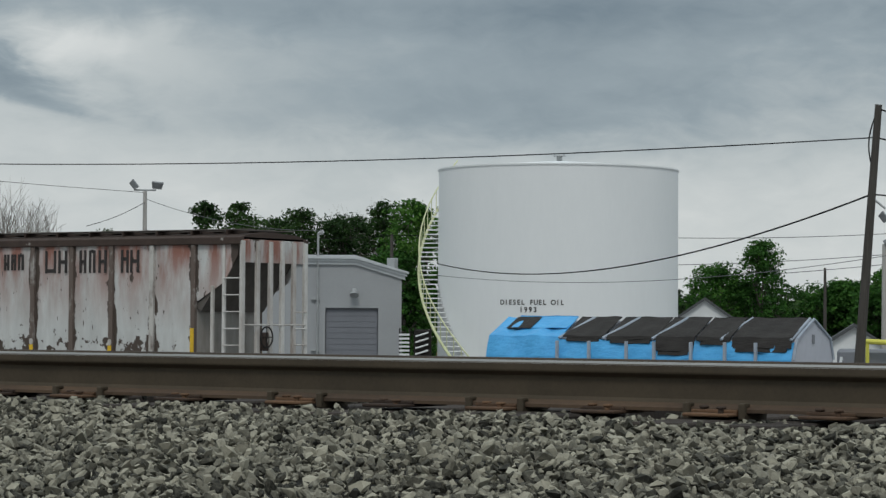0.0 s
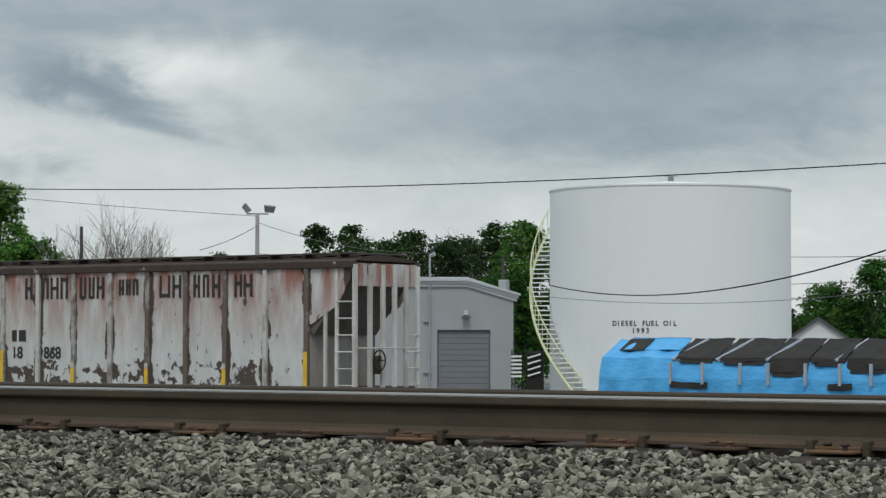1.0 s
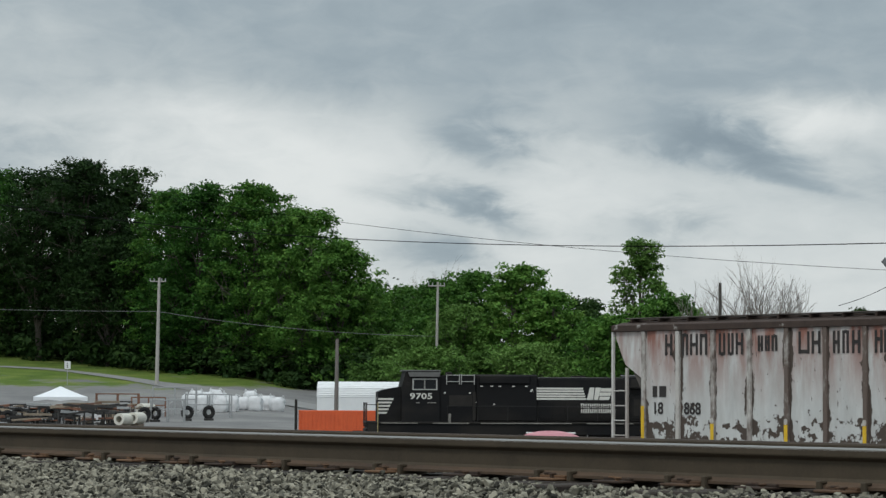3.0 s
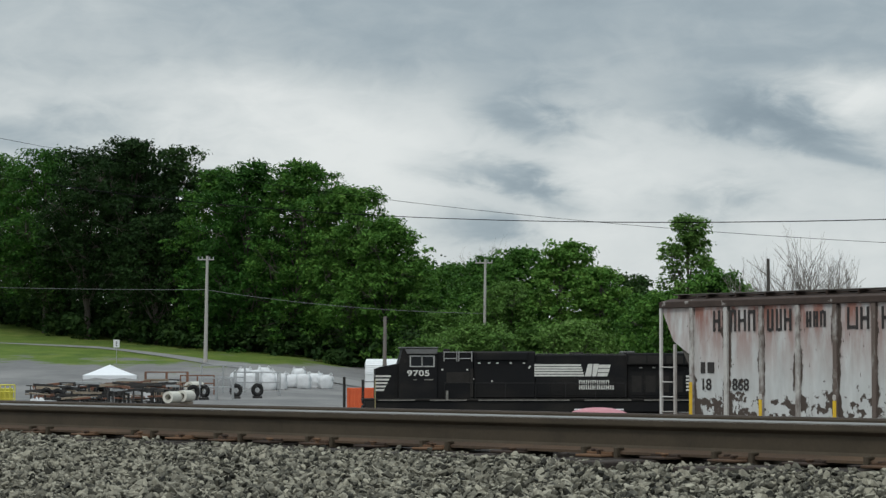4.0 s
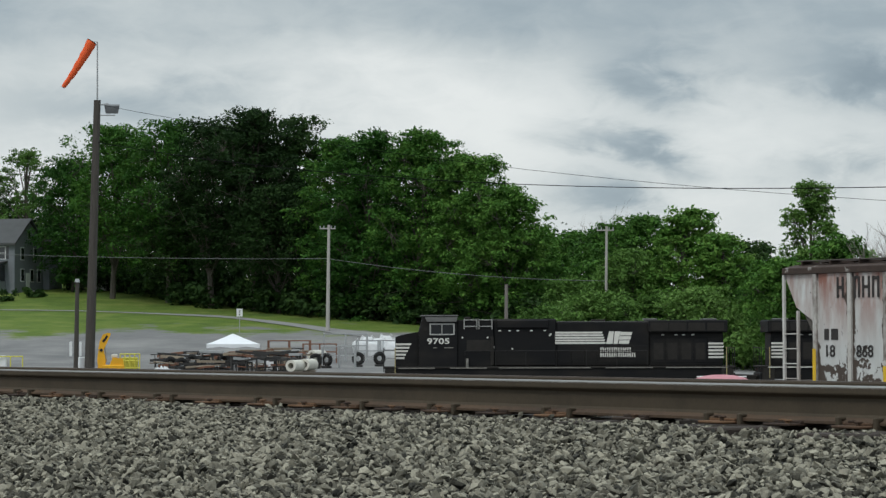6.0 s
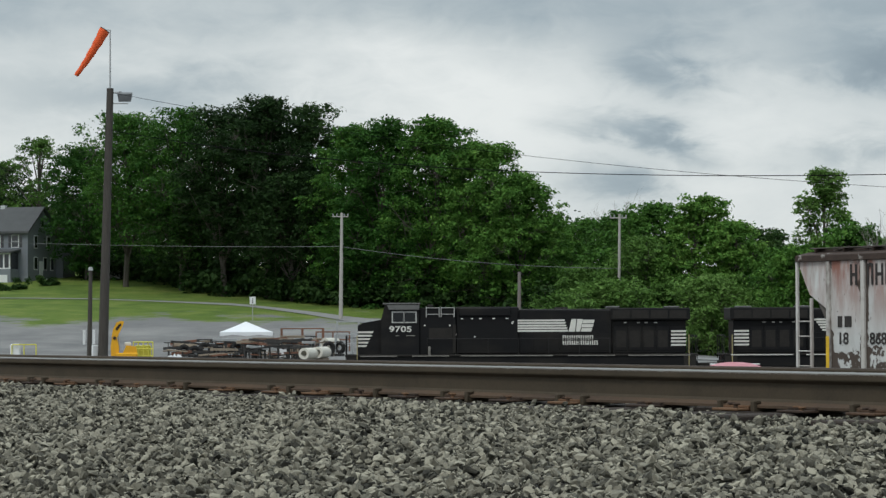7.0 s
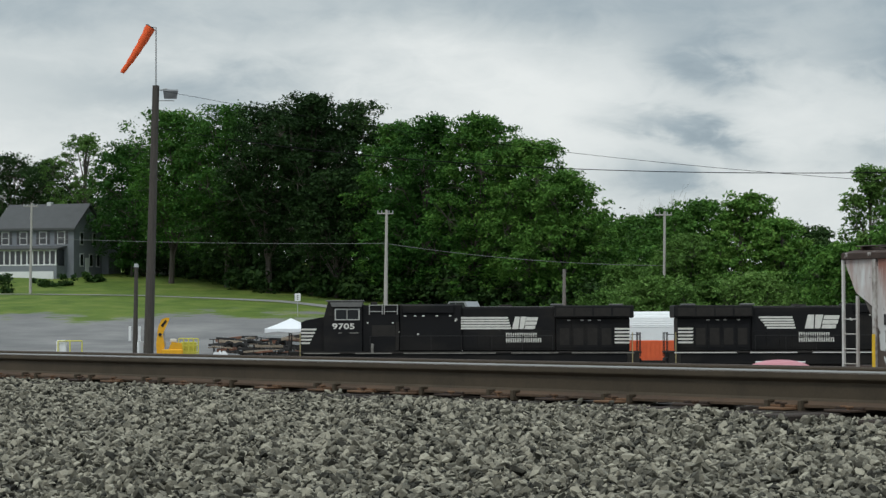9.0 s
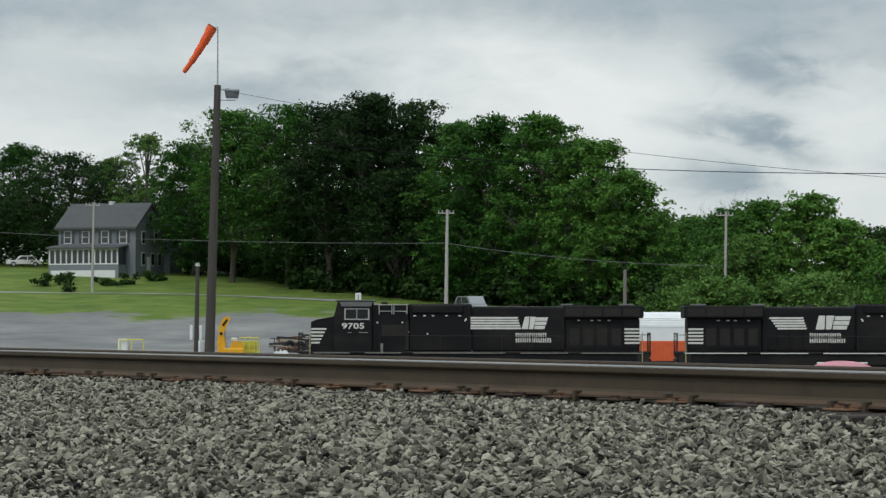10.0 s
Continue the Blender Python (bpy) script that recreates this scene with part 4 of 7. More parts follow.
# ---------- fuel tank ----------
def build_tank():
    c = spot(-30.13, 105)
    g = CAM_Z - 2.6
    R, H = 5.18, 6.46 + 2.6
    t = thing("storage_tank", pose(c.x, c.y, g, 0, 0, 30.13), "large white painted steel diesel tank with spiral stair", "storage tank")
    n = 96
    for k in range(4):
        bm = B()
        z0, z1 = H * k / 4, H * (k + 1) / 4 - 0.012
        lo = [bm.verts.new(((R - 0.004 * k) * math.cos(2 * math.pi * i / n), (R - 0.004 * k) * math.sin(2 * math.pi * i / n), z0)) for i in range(n)]
        hi = [bm.verts.new(((R - 0.004 * k) * math.cos(2 * math.pi * i / n), (R - 0.004 * k) * math.sin(2 * math.pi * i / n), z1 + (0.012 if k < 3 else 0))) for i in range(n)]
        for i in range(n):
            bm.faces.new((lo[i], lo[(i + 1) % n], hi[(i + 1) % n], hi[i]))
        part("shell_course", bm, M_WHITE, t, smooth=True)
    bm = B()
    rim = [bm.verts.new(((R + 0.02) * math.cos(2 * math.pi * i / n), (R + 0.02) * math.sin(2 * math.pi * i / n), H)) for i in range(n)]
    low = [bm.verts.new(((R + 0.02) * math.cos(2 * math.pi * i / n), (R + 0.02) * math.sin(2 * math.pi * i / n), H - 0.07)) for i in range(n)]
    top = bm.verts.new((0, 0, H + 0.42))
    for i in range(n):
        bm.faces.new((rim[i], rim[(i + 1) % n], top))
        bm.faces.new((low[i], low[(i + 1) % n], rim[(i + 1) % n], rim[i]))
    part("roof", bm, M_WHITE, t)
    bm = B()
    tube(bm, (0.05, 0, H + 0.3), (0.05, 0, H + 0.62), 0.13, n=12)
    tube(bm, (0.05, 0, H + 0.62), (0.05, 0, H + 0.70), 0.30, 0.24, n=16)
    part("roof_vent", bm, M_STEEL, t, "grey mushroom vent")
    # stair winding up the side, treads, stringer and rail; local -y faces the viewer
    steps = 44
    a0, a1 = radians(-127), radians(-221)
    prev = None
    for k in range(steps):
        f = k / (steps - 1)
        a = a0 + (a1 - a0) * f
        z = 0.02 + (H - 0.35) * f
        u = Vector((math.cos(a), math.sin(a), 0))
        w = Vector((-u.y, u.x, 0))
        bm = B()
        p = u * (R + 0.03)
        q = u * (R + 0.80)
        vs = []
        for dz in (0, 0.045):
            for base, s in ((p, -0.13), (p, 0.13), (q, 0.13), (q, -0.13)):
                vs.append(bm.verts.new(base + w * s + Vector((0, 0, z + dz))))
        for f4 in ((3, 2, 1, 0), (4, 5, 6, 7), (0, 1, 5, 4), (1, 2, 6, 5), (2, 3, 7, 6), (3, 0, 4, 7)):
            bm.faces.new([vs[i] for i in f4])
        part("stair_tread", bm, M_WHITE, t)
        e = u * (R + 0.82) + Vector((0, 0, z))
        if prev is not None:
            bm = B()
            tube(bm, prev + Vector((0, 0, 0.02)), e + Vector((0, 0, 0.02)), 0.06, n=6)
            part("stringer", bm, M_TANKYEL, t)
            part("handrail", tube(B(), prev + Vector((0, 0, 1.0)), e + Vector((0, 0, 1.0)), 0.03, n=6), M_TANKYEL, t, "pale yellow handrail")
        if k % 2 == 0:
            part("baluster", tube(B(), e, e + Vector((0, 0, 1.0)), 0.018, n=6), M_TANKYEL, t)
        prev = e
    for text, z, w_, row in (("DIESEL FUEL OIL", 3.22, 2.66, 0), ("1993", 2.92, 0.72, 1)):
        # set letter by letter round the shell
        nch = len(text)
        mid = -1.08 if row == 0 else -1.22
        for i, ch in enumerate(text):
            if ch == " ":
                continue
            s = mid + (i - (nch - 1) / 2) * (w_ / (nch - 0.4))
            a = -math.pi / 2 + s / R
            letters(ch, 0.20, M_LETTER_K, t, Matrix.Translation(((R + 0.006) * math.cos(a), (R + 0.006) * math.sin(a), z)) @ pose(0, 0, 0, 90, 0, 0) @ pose(0, 0, 0, 0, math.degrees(s / R), 0), "lettering", "", 1.0, 0.95)
    return t


M_TANKYEL = surface("stair_pale_yellow", (0.66, 0.68, 0.42), (0.50, 0.52, 0.30), 0.6)
build_tank()


# ---------- grey service building ----------
M_STUCCO = surface("grey_painted_block", (0.365, 0.375, 0.385), (0.305, 0.315, 0.325), 0.85, 0, 10, 0.7, 0.8, 0.1)
M_TRIM = surface("pale_grey_metal_trim", (0.55, 0.57, 0.58), (0.45, 0.47, 0.485), 0.5, 0.1, 10, 1.5, 0.7, 0.03)
M_DOOR = surface("grey_roller_door", (0.20, 0.208, 0.23), (0.165, 0.172, 0.19), 0.6, 0, 10, 0.8, 0.7, 0.05)


def build_service_building():
    c = spot(-34.9, 105)
    t = thing("service_building", pose(c.x, c.y, CAM_Z - 2.6, 0, 0, 34.9), "grey block building with shallow gable and roller door", "building")
    top, eave = 5.23, 4.58
    bm = B()
    # front wall in four pieces round the door
    box(bm, -4.5, -1.29, 0.0, 0.3, 0, 3.06)
    box(bm, 1.0, 2.0, 0.0, 0.3, 0, 3.06)
    prism(bm, [(-4.5, 3.06), (2.0, 3.06), (2.0, eave), (0.0, top), (-4.5, top)], 1, 0.0, 0.3)
    part("front_wall", bm, M_STUCCO, t)
    part("side_wall", box(B(), 1.7, 2.0, 0.3, 12, 0, eave - 0.02), M_STUCCO, t)
    part("side_wall", box(B(), -4.5, -4.2, 0.3, 12, 0, top - 0.02), M_STUCCO, t)
    part("back_wall", box(B(), -4.2, 1.7, 11.7, 12, 0, eave - 0.02), M_STUCCO, t)
    part("roof", prism(B(), [(-4.6, top), (0.0, top), (2.1, eave), (2.1, eave + 0.1), (0.0, top + 0.12), (-4.6, top + 0.12)], 1, 0.05, 12.1), M_TRIM, t, "pale metal roof")
    for k, (o, s) in enumerate(((0.10, 0.16), (0.18, 0.12), (0.26, 0.10))):
        z = (0.0, 0.14, 0.25)[k]
        part("cornice", prism(B(), [(-4.6, top - 0.3 + z), (0.0, top - 0.3 + z), (2.05 + o, eave - 0.3 + z), (2.05 + o, eave - 0.3 + z + s), (0.0, top - 0.3 + z + s), (-4.6, top - 0.3 + z + s)], 1, -o, -0.003), M_TRIM, t, "stepped pale cornice")
    d = part("roller_door", box(B(), -1.27, 0.98, 0.16, 0.22, 0, 3.04), M_DOOR, t, "grey roller door, closed")
    for k in range(12):
        part("door_slat", box(B(), -1.25, 0.96, 0.145, 0.162, 0.02 + k * 0.245, 0.245 + k * 0.245 - 0.012, 0.004), M_DOOR, d)
    bm = B()
    tube(bm, (-0.05, -0.02, 3.78), (-0.05, -0.22, 3.74), 0.05, n=8)
    tube(bm, (-0.05, -0.18, 3.84), (-0.05, -0.34, 3.60), 0.13, 0.2, n=12)
    part("wall_lamp", bm, M_STEEL, t, "grey hooded wall lamp")
    bm = B()
    tube(bm, (-1.62, -0.12, 0), (-1.62, -0.12, 6.25), 0.045, n=8)
    tube(bm, (-1.62, -0.12, 6.25), (-1.4, -0.2, 6.35), 0.07, 0.09, n=8)
    for z in (1.2, 3.4):
        box(bm, -1.9, -1.55, -0.12, 0.0, z, z + 0.05)
    part("conduit_mast", bm, M_STEEL, t, "grey conduit mast")
    return t


build_service_building()

# ---------- tarpaulin-covered shed ----------
M_TARP = surface("blue_tarpaulin", (0.095, 0.42, 0.76), (0.055, 0.29, 0.60), 0.45, 0, 5, 1.1, 0.7, 0.55, dist=0.06, stretch=(0.8, 1, 2.0))
M_SHINGLE = surface("black_worn_shingle", (0.050, 0.046, 0.043), (0.022, 0.020, 0.019), 0.85, 0, 9, 2, 0.7, 0.8, dist=0.03, stretch=(0.6, 1, 5), spec=0.2)
M_SHEDGREY = surface("pale_grey_siding", (0.50, 0.51, 0.56), (0.40, 0.41, 0.455), 0.8, 0, 10, 1.5, 0.7, 0.1, stretch=(1, 1, 0.4))
M_BATTEN = surface("weathered_strip", (0.42, 0.46, 0.52), (0.24, 0.28, 0.33), 0.8, 0, 10, 2, 0.6, 0.2)


def build_tarp_shed():
    L_, W = 8.86, 2.62
    t = thing("tarpaulin_shed", pose(-34.1, 55.0, CAM_Z - 2.3), "long low shed with gambrel roof under torn blue tarpaulins", "shed")
    ridge, knee, eave = 2.32, 1.83, 1.30
    sec = [(0.0, 0.0), (0.10, eave), (0.30, knee), (W / 2, ridge), (W - 0.30, knee), (W - 0.10, eave), (W, 0.0)]
    part("body", prism(B(), [(y + (0.06 if y < 1 else -0.06 if y > 1.6 else 0), z - (0.05 if z > 1 else 0)) for y, z in sec], 0, 0.05, L_ - 0.06), M_SHEDGREY, t)
    part("gable_end", prism(B(), sec, 0, L_ - 0.05, L_), M_SHEDGREY, t, "pale grey gambrel end wall")
    for (y0, z0), (y1, z1) in zip(sec[1:], sec[2:-1]):
        part("gable_trim", tube(B(), (L_ + 0.02, y0, z0 + 0.02), (L_ + 0.02, y1, z1 + 0.02), 0.035, n=6), M_BATTEN, t)
    part("louvre", box(B(), L_ + 0.003, L_ + 0.02, W / 2 - 0.09, W / 2 + 0.06, 1.72, 1.95), M_DOOR, t)
    part("end_panel", box(B(), L_ + 0.003, L_ + 0.03, 0.7, 1.5, 0.4, 0.92), M_WHITE, t, "small white board")
    rs = np.random.RandomState(9)

    def sheet(x0, x1, za, zb, nx=14, lift=0.03, wav=0.025, y_off=0.0):
        """A cloth panel following the front of the section between two heights, with loose folds and a thickness."""
        prof = [(0.0, 0.0), (0.10, eave), (0.30, knee), (W / 2, ridge)]
        zs = [p[1] for p in prof]
        hs = sorted({za, zb, *[z for z in zs if za < z < zb]})
        hs = sorted({*hs, *[za + (zb - za) * k / 8 for k in range(9)]})
        bm = B()
        ph = rs.uniform(0, 6)
        grid = []
        for z in hs:
            y = np.interp(z, zs, [p[0] for p in prof])
            row = []
            for i in range(nx + 1):
                x = x0 + (x1 - x0) * i / nx
                o = lift + wav * (math.sin(x * 5.1 + z * 4 + ph) + 0.6 * math.sin(x * 11 + ph - z * 7)) * 0.5
                row.append(bm.verts.new((x, y - o - y_off, z + o * 0.6)))
            grid.append(row)
        for a, b in zip(grid, grid[1:]):
            for i in range(nx):
                bm.faces.new((a[i], a[i + 1], b[i + 1], b[i]))
        r = bmesh.ops.extrude_face_region(bm, geom=bm.faces[:])
        bmesh.ops.translate(bm, vec=(0, 0.012, -0.008), verts=[v for v in r["geom"] if isinstance(v, bmesh.types.BMVert)])
        return bm

    part("tarpaulin", sheet(-0.04, 2.15, 0.15, 2.32, 18, 0.05, 0.05), M_TARP, t, "bright blue tarpaulin over the end bay")
    part("tarpaulin", sheet(2.1, L_ - 0.03, 0.12, 1.75, 60, 0.03, 0.035), M_TARP, t, "bright blue tarpaulin along the side")
    part("tarpaulin", sheet(0.35, 2.12, 2.02, 2.34, 8, 0.085, 0.02), M_TARP, t)
    part("torn_patch", sheet(0.30, 1.05, 2.0, 2.30, 8, 0.10, 0.02), M_SHINGLE, t)
    # black roof coverings sagging to different lengths between the straps
    bays = ((2.25, 3.45, 1.78), (3.55, 4.95, 1.74), (5.0, 6.10, 1.46), (6.15, 7.10, 1.72), (7.15, 8.80, 1.56))
    for x0, x1, z0 in bays:
        part("roof_cover", sheet(x0, x1, z0, 2.33, 14, 0.075, 0.03), M_SHINGLE, t, "sagging black roof cover")
        part("roof_cover_hem", sheet(x0 + 0.12, x1 - 0.12, z0 - 0.09, z0 + 0.04, 10, 0.07, 0.03), M_SHINGLE, t)
    for x, lean in ((2.2, 0.45), (3.5, 0.5), (4.95, 0.45), (6.9, 0.35), (8.82, 0.0)):
        bm = B()
        tube(bm, (x - 0.05, 0.17, knee - 0.02), (x + lean, W / 2 - 0.10, ridge + 0.03), 0.04, n=6)
        part("roof_strap", bm, M_BATTEN, t, "weathered strap over the roof")
    for x in (2.2, 3.15, 4.25, 5.05, 6.1, 7.05, 7.9):
        part("side_batten", box(B(), x - 0.035, x + 0.035, -0.06, 0.03, 1.18, 1.74, 0.008), M_BATTEN, t)
    for x0, x1 in ((2.2, 3.3), (6.7, 7.4)):
        part("scorched_tear", sheet(x0, x1, 1.02, 1.18, 10, 0.10, 0.04), M_SHINGLE, t, "ragged black tear")
    return t


build_tarp_shed()


# ---------- locomotives ----------
M_GLASS = surface("cab_window_glass", (0.016, 0.018, 0.02), (0.010, 0.012, 0.014), 0.12, 0, 5, 1, 0.6, 0.0, spec=0.3)
RAIL2 = CAM_Z - 3.24
TRACK_FOOT = spot(-55.8, 145.0)
TRACK_DIR = Vector((math.sin(radians(34.2)), math.cos(radians(34.2)), 0))    # to the rear of the train


def on_track(s):
    """Pose of a vehicle's front end, s metres along the far track towards its head."""
    p = TRACK_FOOT - TRACK_DIR * s
    return pose(p.x, p.y, RAIL2, 0, 0, 55.8)


def loco_wheels(t, xs):
    for x in xs:
        bm = B()
        for y in (0.83, 2.27):
            tube(bm, (x, y - 0.07, 0.53), (x, y + 0.07, 0.53), 0.53, n=28)
            tube(bm, (x, y - 0.09, 0.53), (x, y - 0.03, 0.53), 0.57, 0.56, n=28)
        tube(bm, (x, 0.6, 0.53), (x, 2.5, 0.53), 0.1, n=10)
        part("wheelset", bm, M_GRIME, t)
    a, b = min(xs), max(xs)
    for y in (0.45, 2.45):
        part("truck_frame", prism(B(), [(a - 0.7, 0.55), (b + 0.7, 0.55), (b + 0.5, 1.0), (a - 0.5, 1.0)], 1, y, y + 0.2), M_GRIME, t)


def stripes(t, x0, x1, lean, y0=0.28):
    for k in range(5):
        z = 2.08 + 0.205 * k
        part("warning_stripe", prism(B(), [(x0, z), (x1 - 0.1 * lean * (4 - k), z), (x1 - 0.1 * lean * (4 - k) + 0.05, z + 0.11), (x0, z + 0.11)], 1, y0 - 0.012, y0 - 0.003), M_LETTER_W, t, "white warning stripe")


def build_locomotive(mirror, logo_at, number):
    """A six-axle freight locomotive. Front end at x = 0, near side at y = 0."""
    LEN, W = 21.1, 3.1
    t = thing("locomotive", on_track(0), "black six-axle diesel freight locomotive with white lettering and stripes", "locomotive", "locomotives of the train")

    def fx(x):
        """Along the body: the rear radiator end is long; the trailing engine runs back to front."""
        x = x if x < 15.9 else 15.9 + (x - 15.9) * 1.13
        return LEN - x if mirror else x

    def bx(name, x0, x1, y0, y1, z0, z1, bev=0.03, mat=M_BLACK, parent=None, label=""):
        a, b = sorted((fx(x0), fx(x1)))
        return part(name, box(B(), a, b, y0, y1, z0, z1, bev), mat, parent or t, label)

    def sec(name, poly, y0, y1, mat=M_BLACK, parent=None, label=""):
        q = [(fx(x), z) for x, z in poly]
        return part(name, prism(B(), q, 1, y0, y1), mat, parent or t, label)

    bx("frame", 0.1, 20.5 - 0.1, 0.1, W - 0.1, 0.82, 1.50)
    bx("walkway", 0.0, 20.5, 0.0, W, 1.50, 1.62, 0.02, M_GRIME)
    for x0, x1 in ((0.9, 3.1), (4.0, 6.2), (6.9, 12.4), (13.3, 16.1), (16.8, 20.1)):
        bx("sill_edge", x0, x1, -0.012, -0.002, 1.50, 1.56, 0.0, M_LETTER_W if mirror else M_LETTER_D, None, "worn white sill line")
    bx("fuel_tank", 7.2, 13.4, 0.35, W - 0.35, 0.35, 1.16, 0.15, M_GRIME)
    sec("nose", [(0.75, 1.62), (0.75, 3.38), (1.1, 3.52), (2.2, 3.72), (2.2, 1.62)], 0.45, W - 0.45)
    cab = sec("cab", [(2.15, 1.62), (2.15, 3.72), (2.38, 4.58), (2.55, 4.66), (4.35, 4.66), (4.42, 4.5), (4.42, 1.62)], 0.06, W - 0.06, label="wide-nosed cab")
    bx("cab_roof", 2.25, 4.5, 0.02, W - 0.02, 4.62, 4.70, 0.02, M_ROOFGREY, label="sun-faded grey cab roof")
    for x0, x1 in ((2.86, 3.48), (3.56, 4.20)):
        for q in ((x0 - 0.08, x0, 3.50, 4.20), (x1, x1 + 0.08, 3.50, 4.20), (x0, x1, 3.50, 3.57), (x0, x1, 4.12, 4.20)):
            bx("window_frame", q[0], q[1], 0.015, 0.058, q[2], q[3], 0.005, M_LETTER_G, cab, "dull white window frame")
        bx("side_window", x0, x1, 0.035, 0.056, 3.57, 4.12, 0.004, M_GLASS, cab, "cab side window")
    sec("sunshade", [(2.62, 4.30), (4.40, 4.30), (4.46, 4.58), (2.50, 4.58)], -0.10, 0.02, M_ROOFGREY, cab, "faded grey awning over the cab window")
    bx("number_board", 2.45, 2.6, 0.03, 0.3, 3.75, 3.95, 0.01, M_GRIME, cab)
    for k, (x0, x1) in enumerate(((3.0, 3.22), (3.66, 4.2))):
        bx("small_print", x0, x1, 0.046, 0.056, 2.72, 2.77, 0.0, M_LETTER_D, cab)
    bx("electrical_cabinet", 4.42, 6.6, 0.25, W - 0.25, 1.62, 4.40)
    bx("door_recess", 6.42, 6.62, 0.20, 0.45, 1.7, 3.4, 0.01, M_GRIME)
    for x, z in ((4.7, 3.30), (6.2, 3.30), (6.55, 2.75), (7.7, 2.62), (9.95, 3.42), (10.0, 3.5)):
        bx("marker_plate", x, x + 0.10, 0.22 if x < 6.6 else 0.425, 0.25 if x < 6.6 else 0.452, z, z + 0.09, 0.004, M_LETTER_W)
    bx("air_reservoir", 4.95, 5.1, -0.02, 0.2, 1.5, 2.1, 0.02, M_LETTER_D)
    bx("hood", 6.6, 10.4, 0.45, W - 0.45, 1.62, 4.46, 0.08)
    bx("hood", 10.4, 16.0, 0.45, W - 0.45, 1.62, 4.28, 0.08)
    bx("hood_roof_panel", 10.5, 15.9, 0.5, W - 0.5, 4.275, 4.31, 0.01, M_ROOFGREY)
    bx("radiator", 15.9, 20.1, 0.05, W - 0.05, 3.62, 4.36, 0.06, M_BLACK, label="flared radiator housing")
    bx("hood", 16.0, 19.9, 0.4, W - 0.4, 1.62, 3.62, 0.06)
    for k in range(7):
        bx("hood_door", 10.55 + 0.76 * k, 11.27 + 0.76 * k, 0.425, 0.46, 1.8, 2.85, 0.012)
    for k in range(5):
        bx("engine_door", 16.1 + 0.74 * k, 16.8 + 0.74 * k, 0.372, 0.41, 1.8, 3.3, 0.015)
        bx("door_panel", 16.2 + 0.74 * k, 16.7 + 0.74 * k, 0.362, 0.372, 2.0, 3.0, 0.004, M_GRIME)
    for k in range(4):
        bx("radiator_grille", 16.0 + 1.0 * k, 16.9 + 1.0 * k, 0.028, 0.05, 3.72, 4.2, 0.008, M_GRIME)
    bx("intake_grille", 5.0, 6.4, 0.228, 0.25, 2.55, 3.2, 0.01, M_GRIME)
    bx("dynamic_brake_box", 6.8, 9.9, 0.3, W - 0.3, 3.9, 4.40, 0.05)
    bx("exhaust_stack", 12.6, 13.4, 1.2, 1.9, 4.3, 4.42, 0.03, M_GRIME)
    bx("roof_hatch", 15.75, 16.4, 0.7, 2.4, 4.36, 4.47, 0.03, M_ROOFGREY)
    bx("roof_hatch", 18.9, 19.6, 0.7, 2.4, 4.36, 4.46, 0.03, M_ROOFGREY)
    bx("horn", 4.9, 5.3, 1.4, 1.7, 4.36, 4.6, 0.05, M_GRIME)
    bx("headlight", 0.73, 0.76, 1.35, 1.75, 2.9, 3.1, 0.01, M_LETTER_G)
    bx("pilot", 0.0, 0.25, 0.15, W - 0.15, 0.25, 1.2, 0.04)
    bx("pilot", 20.5 - 0.25, 20.5, 0.15, W - 0.15, 0.25, 1.2, 0.04)
    bx("step_well", 0.1, 0.75, 0.02, 0.5, 0.5, 1.5, 0.03, M_GRIME)
    bx("step_well", 20.5 - 0.75, 20.5 - 0.1, 0.02, 0.5, 0.5, 1.5, 0.03, M_GRIME)
    bx("coupler", -0.75, 0.0, 1.35, 1.75, 0.7, 1.05, 0.06, M_GRIME)
    bx("coupler", 20.5, 20.5 + 0.75, 1.35, 1.75, 0.7, 1.05, 0.06, M_GRIME)
    # handrails along the walkway and on the end platforms
    for x0, x1, rail_z in ((0.05, 0.72, 2.62), (4.9, 15.8, 2.55), (19.95, 20.5 - 0.05, 2.62)):
        part("handrail", tube(B(), (fx(x0), 0.06, rail_z), (fx(x1), 0.06, rail_z), 0.022, n=6), M_RAILGREY, t, "handrail")
        k = max(2, int((x1 - x0) / 1.8) + 1)
        for i in range(k):
            x = x0 + (x1 - x0) * i / (k - 1)
            part("stanchion", tube(B(), (fx(x), 0.06, 1.6), (fx(x), 0.06, rail_z), 0.02, n=6), M_RAILGREY, t)
    for x in (0.05, 20.5 - 0.05):
        for y in (0.06, 0.9, 2.2, W - 0.06):
            part("end_stanchion", tube(B(), (fx(x), y, 1.3), (fx(x), y, 2.75), 0.025, n=6), M_RAILGREY, t)
        part("end_rail", tube(B(), (fx(x), 0.06, 2.7), (fx(x), W - 0.06, 2.7), 0.025, n=6), M_RAILGREY, t)
    for x0, x1 in ((4.85, 5.62), (5.74, 6.52)):
        for x in (x0, x1):
            part("ladder_rail", tube(B(), (fx(x), 0.18, 3.84), (fx(x), 0.18, 4.46), 0.028, n=6), M_LETTER_G, t, "dull white rail on the cabinet side")
        for z in (4.02, 4.40):
            part("ladder_rail", tube(B(), (fx(x0), 0.18, z), (fx(x1), 0.18, z), 0.022, n=6), M_LETTER_G, t, "dull white rail on the cabinet side")
    for x in (0.72, 20.02):
        part("corner_grab_iron", tube(B(), (fx(x), 0.02, 0.9), (fx(x), 0.02, 2.75), 0.03, n=6), M_GRAB, t, "dirty yellow grab iron")
